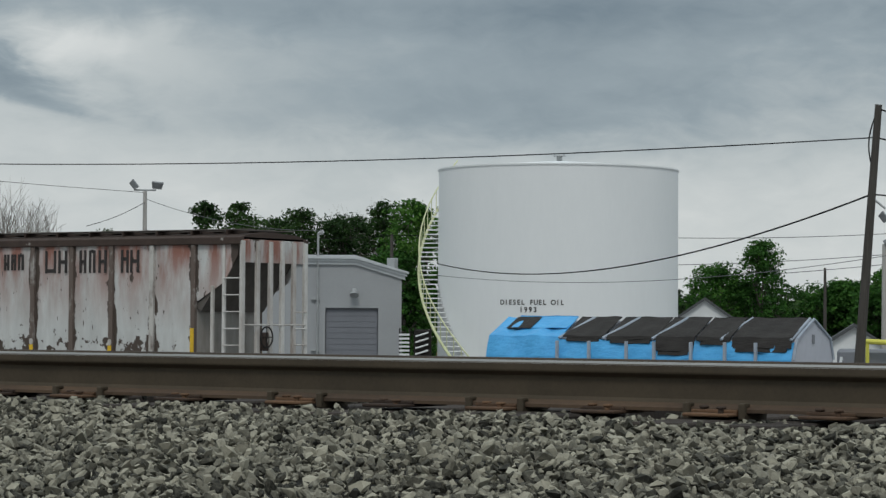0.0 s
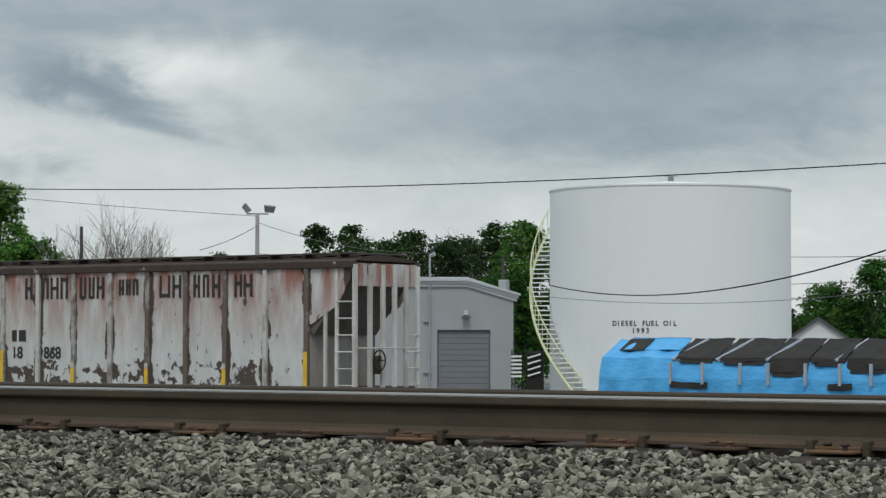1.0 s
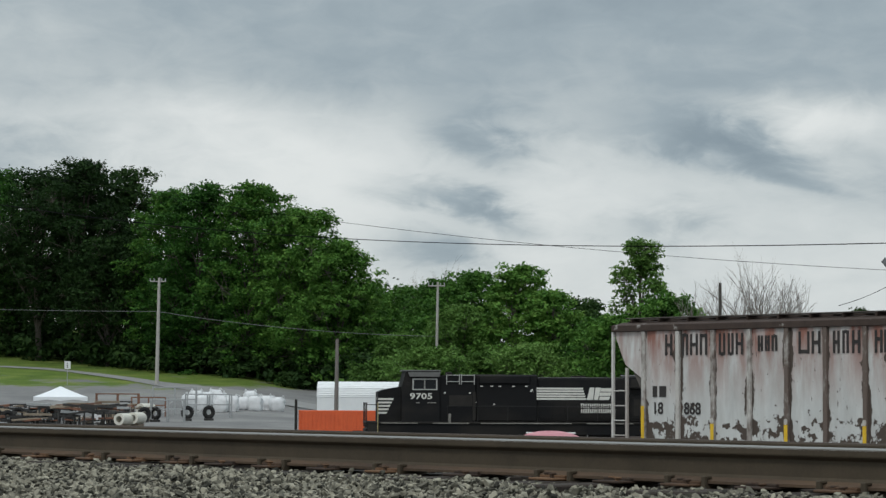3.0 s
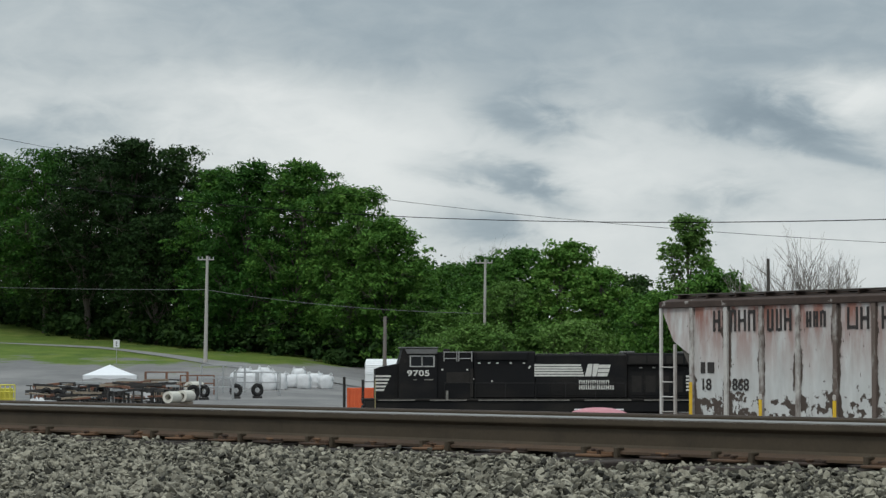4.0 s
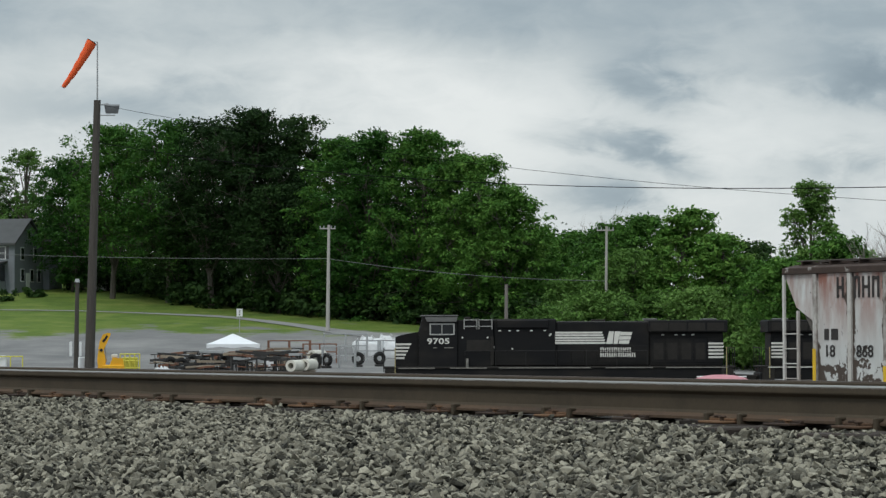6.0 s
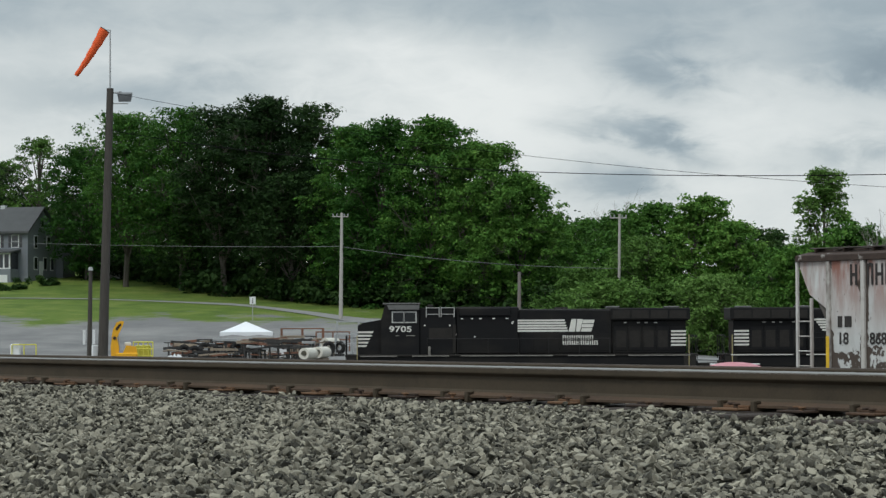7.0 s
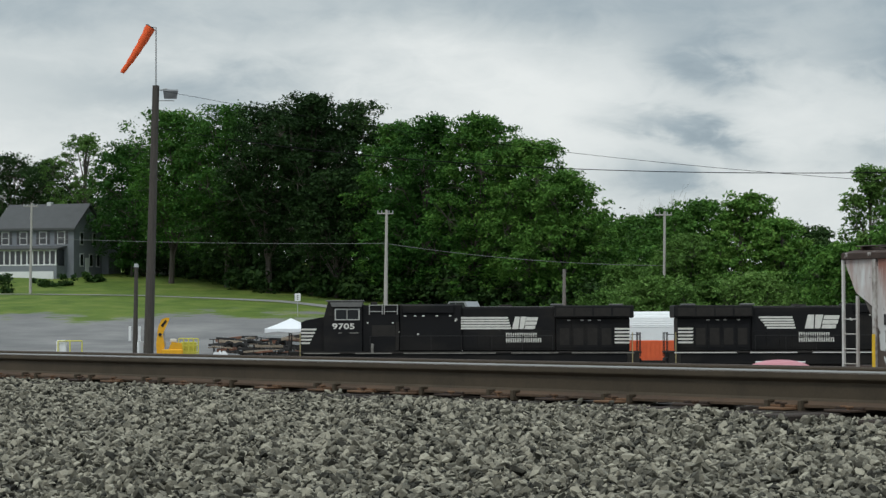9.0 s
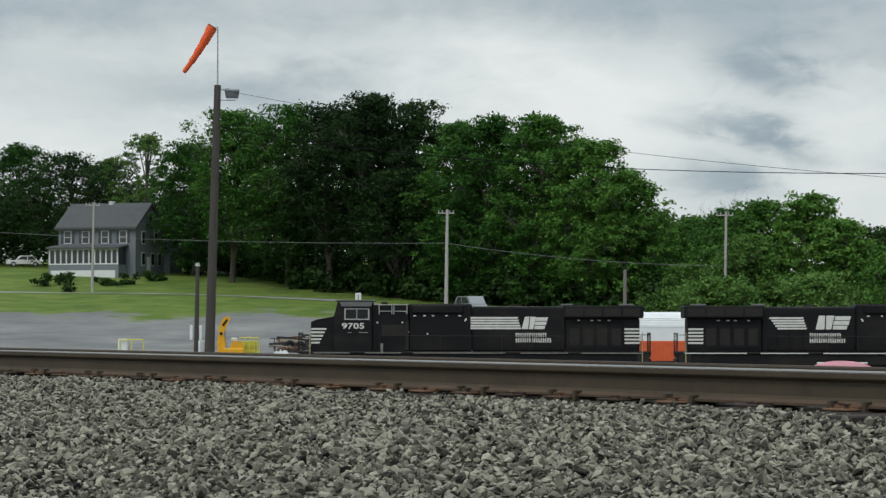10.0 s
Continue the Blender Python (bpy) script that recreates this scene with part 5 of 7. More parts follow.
    for k, x in enumerate((6.9, 7.5, 8.0, 8.8, 9.6, 16.6, 17.3, 17.7, 18.2)):
        zz = 3.72 if k < 5 else 3.45
        bx("hood_latch", x, x + 0.16, 0.28 if k < 5 else 0.37, 0.31 if k < 5 else 0.40, zz, zz + 0.06, 0.005, M_LETTER_W)
    # stripes at both ends, herald and name as plain shapes
    s0, s1 = sorted((fx(0.76), fx(1.65)))
    stripes(t, s0, s1, 0 if mirror else 1, 0.45)
    s0, s1 = sorted((fx(19.1), fx(19.88)))
    stripes(t, s0, s1, 0, 0.36)
    lx = logo_at
    y = 0.435
    wbar = 3.0 if not mirror else 2.2
    for k in range(5):
        z = 2.95 + 0.155 * k
        part("herald_bar", prism(B(), [(lx + (0.0 if not mirror else 0.12 * (4 - k)), z), (lx + wbar - 0.05 * k, z), (lx + wbar - 0.05 * k + 0.04, z + 0.11), (lx + (0.0 if not mirror else 0.12 * (4 - k)), z + 0.11)], 1, y - 0.012, y), M_LETTER_W, t, "white herald bar")
    # two slanting blocks: one cut by a slanting gap, one of three slabs
    hx, ww, z0, z1 = lx + wbar + (0.05 if not mirror else 0.55), (0.78 if not mirror else 1.05), 2.95, (3.70 if not mirror else 3.78)
    sl = 0.2
    bm = B()
    prism(bm, [(hx, z0), (hx + 0.50 * ww, z0), (hx + 0.36 * ww + sl, z1), (hx + sl, z1)], 1, y - 0.012, y)
    prism(bm, [(hx + 0.57 * ww, z0), (hx + 0.88 * ww, z0), (hx + 0.88 * ww + sl, z1), (hx + 0.43 * ww + sl, z1)], 1, y - 0.012, y)
    part("herald_block", bm, M_LETTER_W, t, "white herald shape")
    gx, th = hx + 0.95 * ww, (z1 - z0) / 3
    bm = B()
    for k, (o0, o1) in enumerate(((0.0, 0.80), (0.04, 0.92), (0.12, 1.0))):
        prism(bm, [(gx + ww * o0, z0 + th * k), (gx + ww * o1, z0 + th * k), (gx + ww * o1 + 0.06, z0 + th * (k + 1) - 0.04), (gx + ww * o0 + 0.06, z0 + th * (k + 1) - 0.04)], 1, y - 0.012, y)
    part("herald_block", bm, M_LETTER_W, t, "white herald shape")
    nx = lx + wbar - 0.3 if not mirror else hx - 0.35
    for row, (n, z) in enumerate(((7, 2.48), (8, 2.16))):
        for k in range(n):
            x0 = nx + 0.27 * k
            zc = z + (0.19, 0.11, 0.02)[(k * 5 + row) % 3]
            bm = B()
            box(bm, x0, x0 + 0.075, y - 0.012, y, z, z + 0.25)
            box(bm, x0 + 0.14, x0 + 0.215, y - 0.012, y, z, z + 0.25)
            box(bm, x0 + 0.075, x0 + 0.14, y - 0.010, y, zc, zc + 0.06)
            part("name_stroke", bm, M_LETTER_W, t, "white lettering")
    if not mirror:
        letters(number, 0.33, M_LETTER_W, t, pose(fx(3.31), 0.05, 2.98, 90), "number", "white number", 1.05, 1.40)
    loco_wheels(t, [fx(x) for x in (2.3, 4.2, 6.1)])
    loco_wheels(t, [fx(x) for x in (14.4, 16.3, 18.2)])
    return t


M_ROOFGREY = surface("faded_roof_grey", (0.17, 0.17, 0.165), (0.09, 0.09, 0.088), 0.7, 0, 10, 1.5, 0.7, 0.1)
M_LETTER_G = surface("dull_white_paint", (0.45, 0.45, 0.43), (0.30, 0.30, 0.285), 0.6)
M_RAILGREY = surface("handrail_black", (0.018, 0.017, 0.016), (0.010, 0.010, 0.010), 0.6)
M_LETTER_D = surface("grimy_white_paint", (0.30, 0.29, 0.26), (0.10, 0.095, 0.085), 0.8, 0, 12, 2, 0.5, 0.1)
M_GRAB = surface("dirty_yellow_paint", (0.42, 0.36, 0.17), (0.26, 0.22, 0.12), 0.7)
loco_lead = build_locomotive(False, 10.32, "9705")
loco_trail = build_locomotive(True, 5.55, "9705")


def build_far_track():
    t = thing("far_track", pose(TRACK_FOOT.x, TRACK_FOOT.y, RAIL2, 0, 0, 55.8), "weedy yard track under the train", "track", "", "structure")
    for y in (0.83, 2.27):
        part("rail", prism(B(), [(y - 0.07, -0.18), (y + 0.07, -0.18), (y + 0.035, -0.14), (y + 0.035, 0), (y - 0.035, 0), (y - 0.035, -0.14)], 0, -60, 160), M_RAIL, t)
    # both yard beds reuse the fines colour with gap shade in it
    part("stone_bed", prism(B(), [(-1.2, -0.45), (-0.6, -0.2), (3.7, -0.2), (4.3, -0.45)], 0, -60, 160), M_FINES_SHADED, t)
    q = thing("siding_track", pose(0, 53.4, CAM_Z - 2.34), "yard siding under the hopper wagon", "track", "", "structure")
    for y in (0.83, 2.27):
        part("rail", prism(B(), [(y - 0.07, -0.18), (y + 0.07, -0.18), (y + 0.035, -0.14), (y + 0.035, 0), (y - 0.035, 0), (y - 0.035, -0.14)], 0, -120, 10), M_RAIL, q)
    part("stone_bed", prism(B(), [(-1.2, -0.3), (-0.6, -0.17), (3.7, -0.17), (4.3, -0.3)], 0, -120, 10), M_FINES_SHADED, q)


build_far_track()


# ---------- poles, lamps, wires ----------
def pole(name, bearing, dist, top, r, mat, label, lean=0.0, group="", sink=0.3):
    p = place(bearing, dist)
    t = thing(name, Matrix.Translation(p), label, "utility pole", group)
    h = CAM_Z + top - p.z
    side = spot(bearing + 90, 1.0)
    part("shaft", tube(B(), (0, 0, -sink), side * lean + Vector((0, 0, h)), r * 1.25, r * 0.8, 12), mat, t)
    return t, h, side, p


def crossarm(t, h, side, width, z, mat=None):
    bm = B()
    a, b = side * (-width / 2), side * (width / 2)
    tube(bm, a + Vector((0, 0, h - z)), b + Vector((0, 0, h - z)), 0.06, n=6)
    part("crossarm", bm, mat or M_PALEPOLE, t)
    for k in (-1, -0.5, 0.5, 1):
        part("insulator", tube(B(), side * (k * width / 2 * 0.92) + Vector((0, 0, h - z)), side * (k * width / 2 * 0.92) + Vector((0, 0, h - z + 0.28)), 0.05, n=6), M_STEEL, t)


def floodlight(t, p, side, tilt=0.3, s=1.0, name="floodlight"):
    bm = B()
    fwd = Vector((side.y, -side.x, 0))
    m = Matrix((( *side, 0), (*fwd, 0), (0, 0, 1, 0), (0, 0, 0, 1))).transposed()
    m = Matrix.Translation(p) @ m @ pose(0, 0, 0, -20, math.degrees(tilt), 0)
    prism(bm, [(-0.32 * s, -0.22 * s), (0.32 * s, -0.22 * s), (0.40 * s, 0.22 * s), (-0.40 * s, 0.22 * s)], 1, -0.12 * s, 0.16 * s)
    bmesh.ops.transform(bm, matrix=m, verts=bm.verts[:])
    return part(name, bm, M_LAMPGREY, t, "dark grey floodlight")


M_LAMPGREY = surface("lamp_housing_grey", (0.22, 0.23, 0.235), (0.13, 0.135, 0.14), 0.6)
M_SOCK = surface("orange_windsock_cloth", (0.85, 0.13, 0.035), (0.65, 0.09, 0.025), 0.8, 0, 8, 1.5, 0.7, 0.3)


def build_poles():
    wood = "weathered wooden utility pole"
    # pole with windsock and floodlight
    t, h, side, p = pole("windsock_pole", -62.75, 122, 9.82 * 1.22, 0.215, M_WOODPOLE, "tall weathered wooden pole carrying a windsock and floodlight", 0.40)
    top = side * 0.40 + Vector((0, 0, h))
    part("mast", tube(B(), top - Vector((0, 0, 0.3)), top + Vector((0, 0, 2.92)), 0.045, 0.03, 8), M_STEEL, t, "thin steel mast")
    part("pole_base", box(B(), -0.36, -0.2, -0.4, 0.4, 0.0, 2.1, 0.02), M_WHITE, t, "white plate at the foot")
    floodlight(t, top + side * 0.72 - Vector((0, 0, 0.42)), side, 0.0, 0.95)
    part("lamp_bracket", tube(B(), top - Vector((0, 0, 0.75)), top + side * 0.9 - Vector((0, 0, 0.75)), 0.03, n=6), M_STEEL, t)
    part("lamp_stay", tube(B(), top - Vector((0, 0, 0.25)), top + side * 0.55 - Vector((0, 0, 0.15)), 0.03, n=6), M_STEEL, t)
    a = Vector(p) + top + Vector((0, 0, 2.92))
    sock = thing("windsock", Matrix.Translation(a - side * 0.27), "orange windsock hanging slack in a light breeze", "windsock")
    d = (-side * 1.42 - Vector((0, 0, 2.30)))
    ring = 18
    bm = B()
    rows = []
    u = d.normalized()
    e1 = u.orthogonal().normalized()
    e2 = u.cross(e1)
    for k in range(15):
        f = k / 14
        c = d * f + Vector((0, 0, -0.10 * math.sin(math.pi * f)))
        r = 0.33 - 0.20 * f + 0.015 * math.sin(k * 2.1)
        rows.append([bm.verts.new(c + (e1 * math.cos(6.2832 * i / ring) * 0.75 + e2 * math.sin(6.2832 * i / ring)) * r * (1 + 0.05 * math.sin(3 * i + k))) for i in range(ring)])
    for r0, r1 in zip(rows, rows[1:]):
        for i in range(ring):
            bm.faces.new((r0[i], r0[(i + 1) % ring], r1[(i + 1) % ring], r1[i]))
    part("cloth_cone", bm, M_SOCK, sock, smooth=True)
    bm = B()
    for i in range(ring):
        q = 6.2832 * i / ring
        q2 = 6.2832 * (i + 1) / ring
        tube(bm, (e1 * math.cos(q) * 0.75 + e2 * math.sin(q)) * 0.33, (e1 * math.cos(q2) * 0.75 + e2 * math.sin(q2)) * 0.33, 0.02, n=5, caps=False)
    tube(bm, Vector((0, 0, 0)), side * 0.27, 0.015, n=5)
    part("hoop", bm, M_GRIME, sock, "dark hoop at the mouth")
    wire("cable", sagging(Vector(p) + top - Vector((0, 0, 0.2)), spot(-39.85, 100, CAM_Z + 5.1), 0.85), 0.011, M_CABLE, "thin cable from the windsock pole to the floodlight pole")
    wind_top = Vector(p) + top - Vector((0, 0, 0.1))

    t, h, side, p = pole("short_pole", -63.05, 126, 2.37 * 1.26, 0.12, M_WOODPOLE, "short weathered wooden post with pale sign plates", 0.08)
    for s in (-0.24, 0.24):
        part("sign_plate", box(B(), s - 0.07, s + 0.07, -0.03, 0.0, h - 4.7 + 0.9, h - 3.95 + 0.9, 0.01, Matrix.Rotation(radians(63), 4, "Z")), M_WHITE, t, "small white plate")
    part("cap", tube(B(), side * 0.08 + Vector((0, 0, h)), side * 0.08 + Vector((0, 0, h + 0.18)), 0.14, 0.1, 8), M_STEEL, t)

    pale = "bleached wooden power pole with crossarm"
    for b, d, top in ((-57.17, 227, 10.72), (-50.62, 214, 9.9), (-65.46, 262, 13.0)):
        t, h, side, p = pole("power_pole", b, d, top, 0.13 if b != -57.17 else 0.16, M_PALEPOLE, pale, 0.12, "power poles along the road")
        crossarm(t, h, side, 1.5, 0.35)
    w = spot(-57.17, 227, CAM_Z + 10.72 - 3.15)
    w0, w2 = spot(-69.5, 268, CAM_Z + 10.4), spot(-50.62, 214, CAM_Z + 5.1)
    wire("power_line", sagging(w0, w, 0.5), 0.026, M_CABLEGREY, "grey power line between the bleached poles")
    wire("power_line", sagging(w, w2, 0.45), 0.026, M_CABLEGREY, "grey power line between the bleached poles")
    t, h, side, p = pole("short_pole", -52.97, 172, 2.26 * 1.72, 0.14, M_GREYPOLE, "plain grey wooden pole beside the orange container", 0.05)

    # pole with twin floodlights behind the wagon
    t, h, side, p = pole("floodlight_pole", -39.85, 100, 5.15, 0.10, M_PALEPOLE, "pale pole with twin floodlights", 0.0)
    part("lamp_arm", tube(B(), side * -0.45 + Vector((0, 0, h + 0.05)), side * 0.45 + Vector((0, 0, h + 0.05)), 0.035, n=6), M_STEEL, t)
    floodlight(t, side * -0.45 + Vector((0, 0, h + 0.27)), side, 0.9, 0.5)
    floodlight(t, side * 0.50 + Vector((0, 0, h + 0.25)), side, 0.1, 0.6)
    wire("cable", sagging(spot(-39.85, 100, CAM_Z + 4.85), spot(-35.7, 97, CAM_Z + 3.5), 0.35), 0.012, M_CABLEGREY, "thin cable to the service building")
    wire("cable", sagging(spot(-39.85, 100, CAM_Z + 4.7), spot(-41.2, 92, CAM_Z + 3.4), 0.1), 0.012, M_CABLE, "stay wire of the floodlight pole")
    t, h, side, p = pole("short_pole", -43.95, 130, 6.0, 0.10, M_WOODPOLE, "dark wooden pole beyond the wagon", 0.0)
    t, h, side, p = pole("short_pole", -34.05, 112, 3.9, 0.09, M_WOODPOLE, "wooden pole with a meter box behind the building", 0.0)
    part("meter_box", box(B(), -0.15, 0.3, -0.2, 0.1, h - 1.6, h - 1.1, 0.03), M_STEEL, t)
    wire("cable", sagging(spot(-34.05, 112, CAM_Z + 3.85), spot(-32.9, 108, CAM_Z + 3.75), 0.02), 0.012, M_CABLE, "service cable to the tank stair")
    wire("cable", sagging(spot(-34.05, 112, CAM_Z + 3.85), spot(-39.85, 101, CAM_Z + 3.6), 0.25), 0.012, M_CABLE, "service cable behind the wagon")

    # leaning pole by the shed, its cables
    t, h, side, p = pole("utility_pole", -23.2, 58, 8.78 * 0.58, 0.105, M_WOODPOLE, "leaning dark wooden utility pole with looped cables", 0.56)
    at = lambda z: Vector(p) + side * (0.56 * (CAM_Z + z - p.z) / h) + Vector((0, 0, CAM_Z + z - p.z))
    bm = B()
    loop = [side * (0.56 * zz / h) + side * -0.16 * math.sin((zz - h + 1.6) / 1.5 * 3.1416) + Vector((0, 0, zz)) for zz in [h - 1.6 + 1.5 * k / 12 for k in range(13)]]
    for a_, b_ in zip(loop, loop[1:]):
        tube(bm, a_, b_, 0.018, n=5)
    part("cable_loop", bm, M_CABLE, t, "black cable loop")
    part("bracket", tube(B(), side * 0.42 + Vector((0, 0, h - 2.2)), side * 0.72 + Vector((0, 0, h - 2.45)), 0.03, n=6), M_STEEL, t)
    wire("overhead_line", sagging(at(4.32), wind_top - Vector((0, 0, 2.0)), 1.78, 80), 0.016, M_CABLE, "black overhead line across the yard")
    wire("overhead_line", sagging(at(4.32), spot(-12, 62, CAM_Z + 4.0), 0.6), 0.02, M_CABLE, "black overhead line leaving the pole")
    wire("overhead_line", sagging(at(5.0), spot(-12, 56, CAM_Z + 2.9), 0.5), 0.02, M_CABLE, "black overhead line leaving the pole")
    wire("overhead_line", sagging(at(2.98), spot(-12, 60, CAM_Z + 3.2), 0.3), 0.02, M_CABLE, "black overhead line leaving the pole")
    wire("overhead_line", sagging(at(2.98), spot(-32.97, 99.8, CAM_Z + 2.28), 1.03), 0.022, M_CABLE, "black cable sagging past the white tank")
    wire("overhead_line", sagging(spot(-20, 75, CAM_Z + 2.6), spot(-33.0, 99.8, CAM_Z + 1.8), 0.75), 0.012, M_CABLEGREY, "thin grey cable sagging past the tank")
    for b0, e0, b1, e1 in ((-27.4, 3.57, -20, 3.9), (-27.4, 2.3, -20, 3.2), (-27.4, 1.6, -20, 2.9)):
        wire("overhead_line", sagging(spot(b0 - 3, 190, CAM_Z + e0 * 1.9), spot(b1, 190, CAM_Z + e1 * 1.9), 0.6), 0.03, M_CABLEGREY, "thin grey cables far behind the pole")
    t, h, side, p = pole("floodlight_pole", -22.3, 105, 4.1 * 1.05, 0.11, M_PALEPOLE, "pale pole with twin floodlights", 0.0)
    floodlight(t, side * -0.45 + Vector((0, 0, h + 0.15)), side, 0.9, 0.6)
    floodlight(t, side * 0.45 + Vector((0, 0, h + 0.1)), side, -0.2, 0.7)
    t, h, side, p = pole("vent_pipe", -22.53, 100, 3.15, 0.11, M_PALEPOLE, "pale steel pipe with a hooked cap", 0.0)
    part("pipe_cap", tube(B(), Vector((0, 0, h)), side * 0.22 + Vector((0, 0, h + 0.12)), 0.16, 0.14, 8), M_LAMPGREY, t)
    t, h, side, p = pole("short_pole", -23.9, 150, 3.3, 0.10, M_WOODPOLE, "dark wooden pole before the far trees", 0.0)


M_CABLEGREY = surface("cable_grey", (0.16, 0.165, 0.17), None, 0.6)
build_poles()


# ---------- orange container and white arched building ----------
M_ORANGE = surface("container_orange", (0.72, 0.135, 0.045), (0.52, 0.09, 0.035), 0.6, 0, 10, 1.2, 0.7, 0.05)
M_WHITESHEET = surface("white_ribbed_sheet", (0.78, 0.80, 0.80), (0.66, 0.68, 0.69), 0.5, 0, 10, 1.2, 0.8, 0.03)


def facing(bearing, dist, turn=0.0, dz=0.0):
    """Pose on the ground with local x to the right and y away, seen from the viewpoint."""
    p = place(bearing, dist)
    return pose(p.x, p.y, p.z + dz, 0, 0, -bearing - turn)


def build_container():
    L_ = 11.4
    m = facing(-53.84, 166, 3)
    t = thing("shipping_container", m, "orange steel shipping container with ribbed walls", "container")
    z1 = CAM_Z - 0.68 * 1.66 - m.translation.z
    part("body", box(B(), 0, L_, 0.03, 2.4, 0.05, z1, 0.02), M_ORANGE, t)
    for k in range(37):
        part("wall_rib", prism(B(), [(0.12 + 0.3 * k, 0.032), (0.17 + 0.3 * k, 0.0), (0.29 + 0.3 * k, 0.0), (0.34 + 0.3 * k, 0.032)], 2, 0.2, z1 - 0.12), M_ORANGE, t)
    for x in (-0.02, L_ - 0.12):
        part("corner_post", box(B(), x, x + 0.14, -0.02, 0.12, 0.0, z1 + 0.02, 0.01), M_ORANGE, t)
    part("dark_post", box(B(), -0.3, -0.12, 0.0, 0.2, 0, z1 + 0.75, 0.02), M_GRIME, t)
    m2 = facing(-53.42, 195, 3)
    q = thing("arched_shed", m2, "white ribbed metal shed with rounded roof behind the container", "shed")
    top = CAM_Z + 0.50 * 1.95 - m2.translation.z
    W2, L2 = 5.0, 10.5
    sec = [(0, 0), (0, top - 1.1), (0.25, top - 0.45), (0.9, top - 0.1), (W2 / 2, top), (W2 - 0.9, top - 0.1), (W2 - 0.25, top - 0.45), (W2, top - 1.1), (W2, 0)]
    part("shell", prism(B(), sec, 0, 0, L2), M_WHITESHEET, q)
    for k in range(9):
        z = top - 1.2 + 0.14 * k if k < 8 else top
        y = np.interp(z, [p[1] for p in sec[1:5]], [p[0] for p in sec[1:5]])
        part("roof_rib", tube(B(), (-0.05, y - 0.01, z), (L2 + 0.05, y - 0.01, z), 0.03, n=5), M_WHITESHEET, q)
    part("end_trim", prism(B(), [(y, z + 0.04) for y, z in sec[1:-1]], 0, L2 + 0.002, L2 + 0.04), M_TRIM, q)


# ---------- house on the slope ----------
M_SIDING = surface("blue_grey_clapboard", (0.205, 0.222, 0.245), (0.165, 0.18, 0.20), 0.8, 0, 6, 0.7, 0.8, 0.05)
M_SHINGLES = surface("grey_roof_shingle", (0.095, 0.098, 0.10), (0.065, 0.068, 0.07), 0.9, 0, 6, 1.0, 0.8, 0.3)
M_PANE = surface("dark_window_pane", (0.03, 0.035, 0.04), (0.02, 0.022, 0.026), 0.1, 0, 5, 1, 0.5, 0.0, spec=0.6)
M_TRIMWHITE = surface("white_trim", (0.74, 0.75, 0.75), (0.62, 0.63, 0.63), 0.7, 0, 10, 1, 0.8, 0.02)


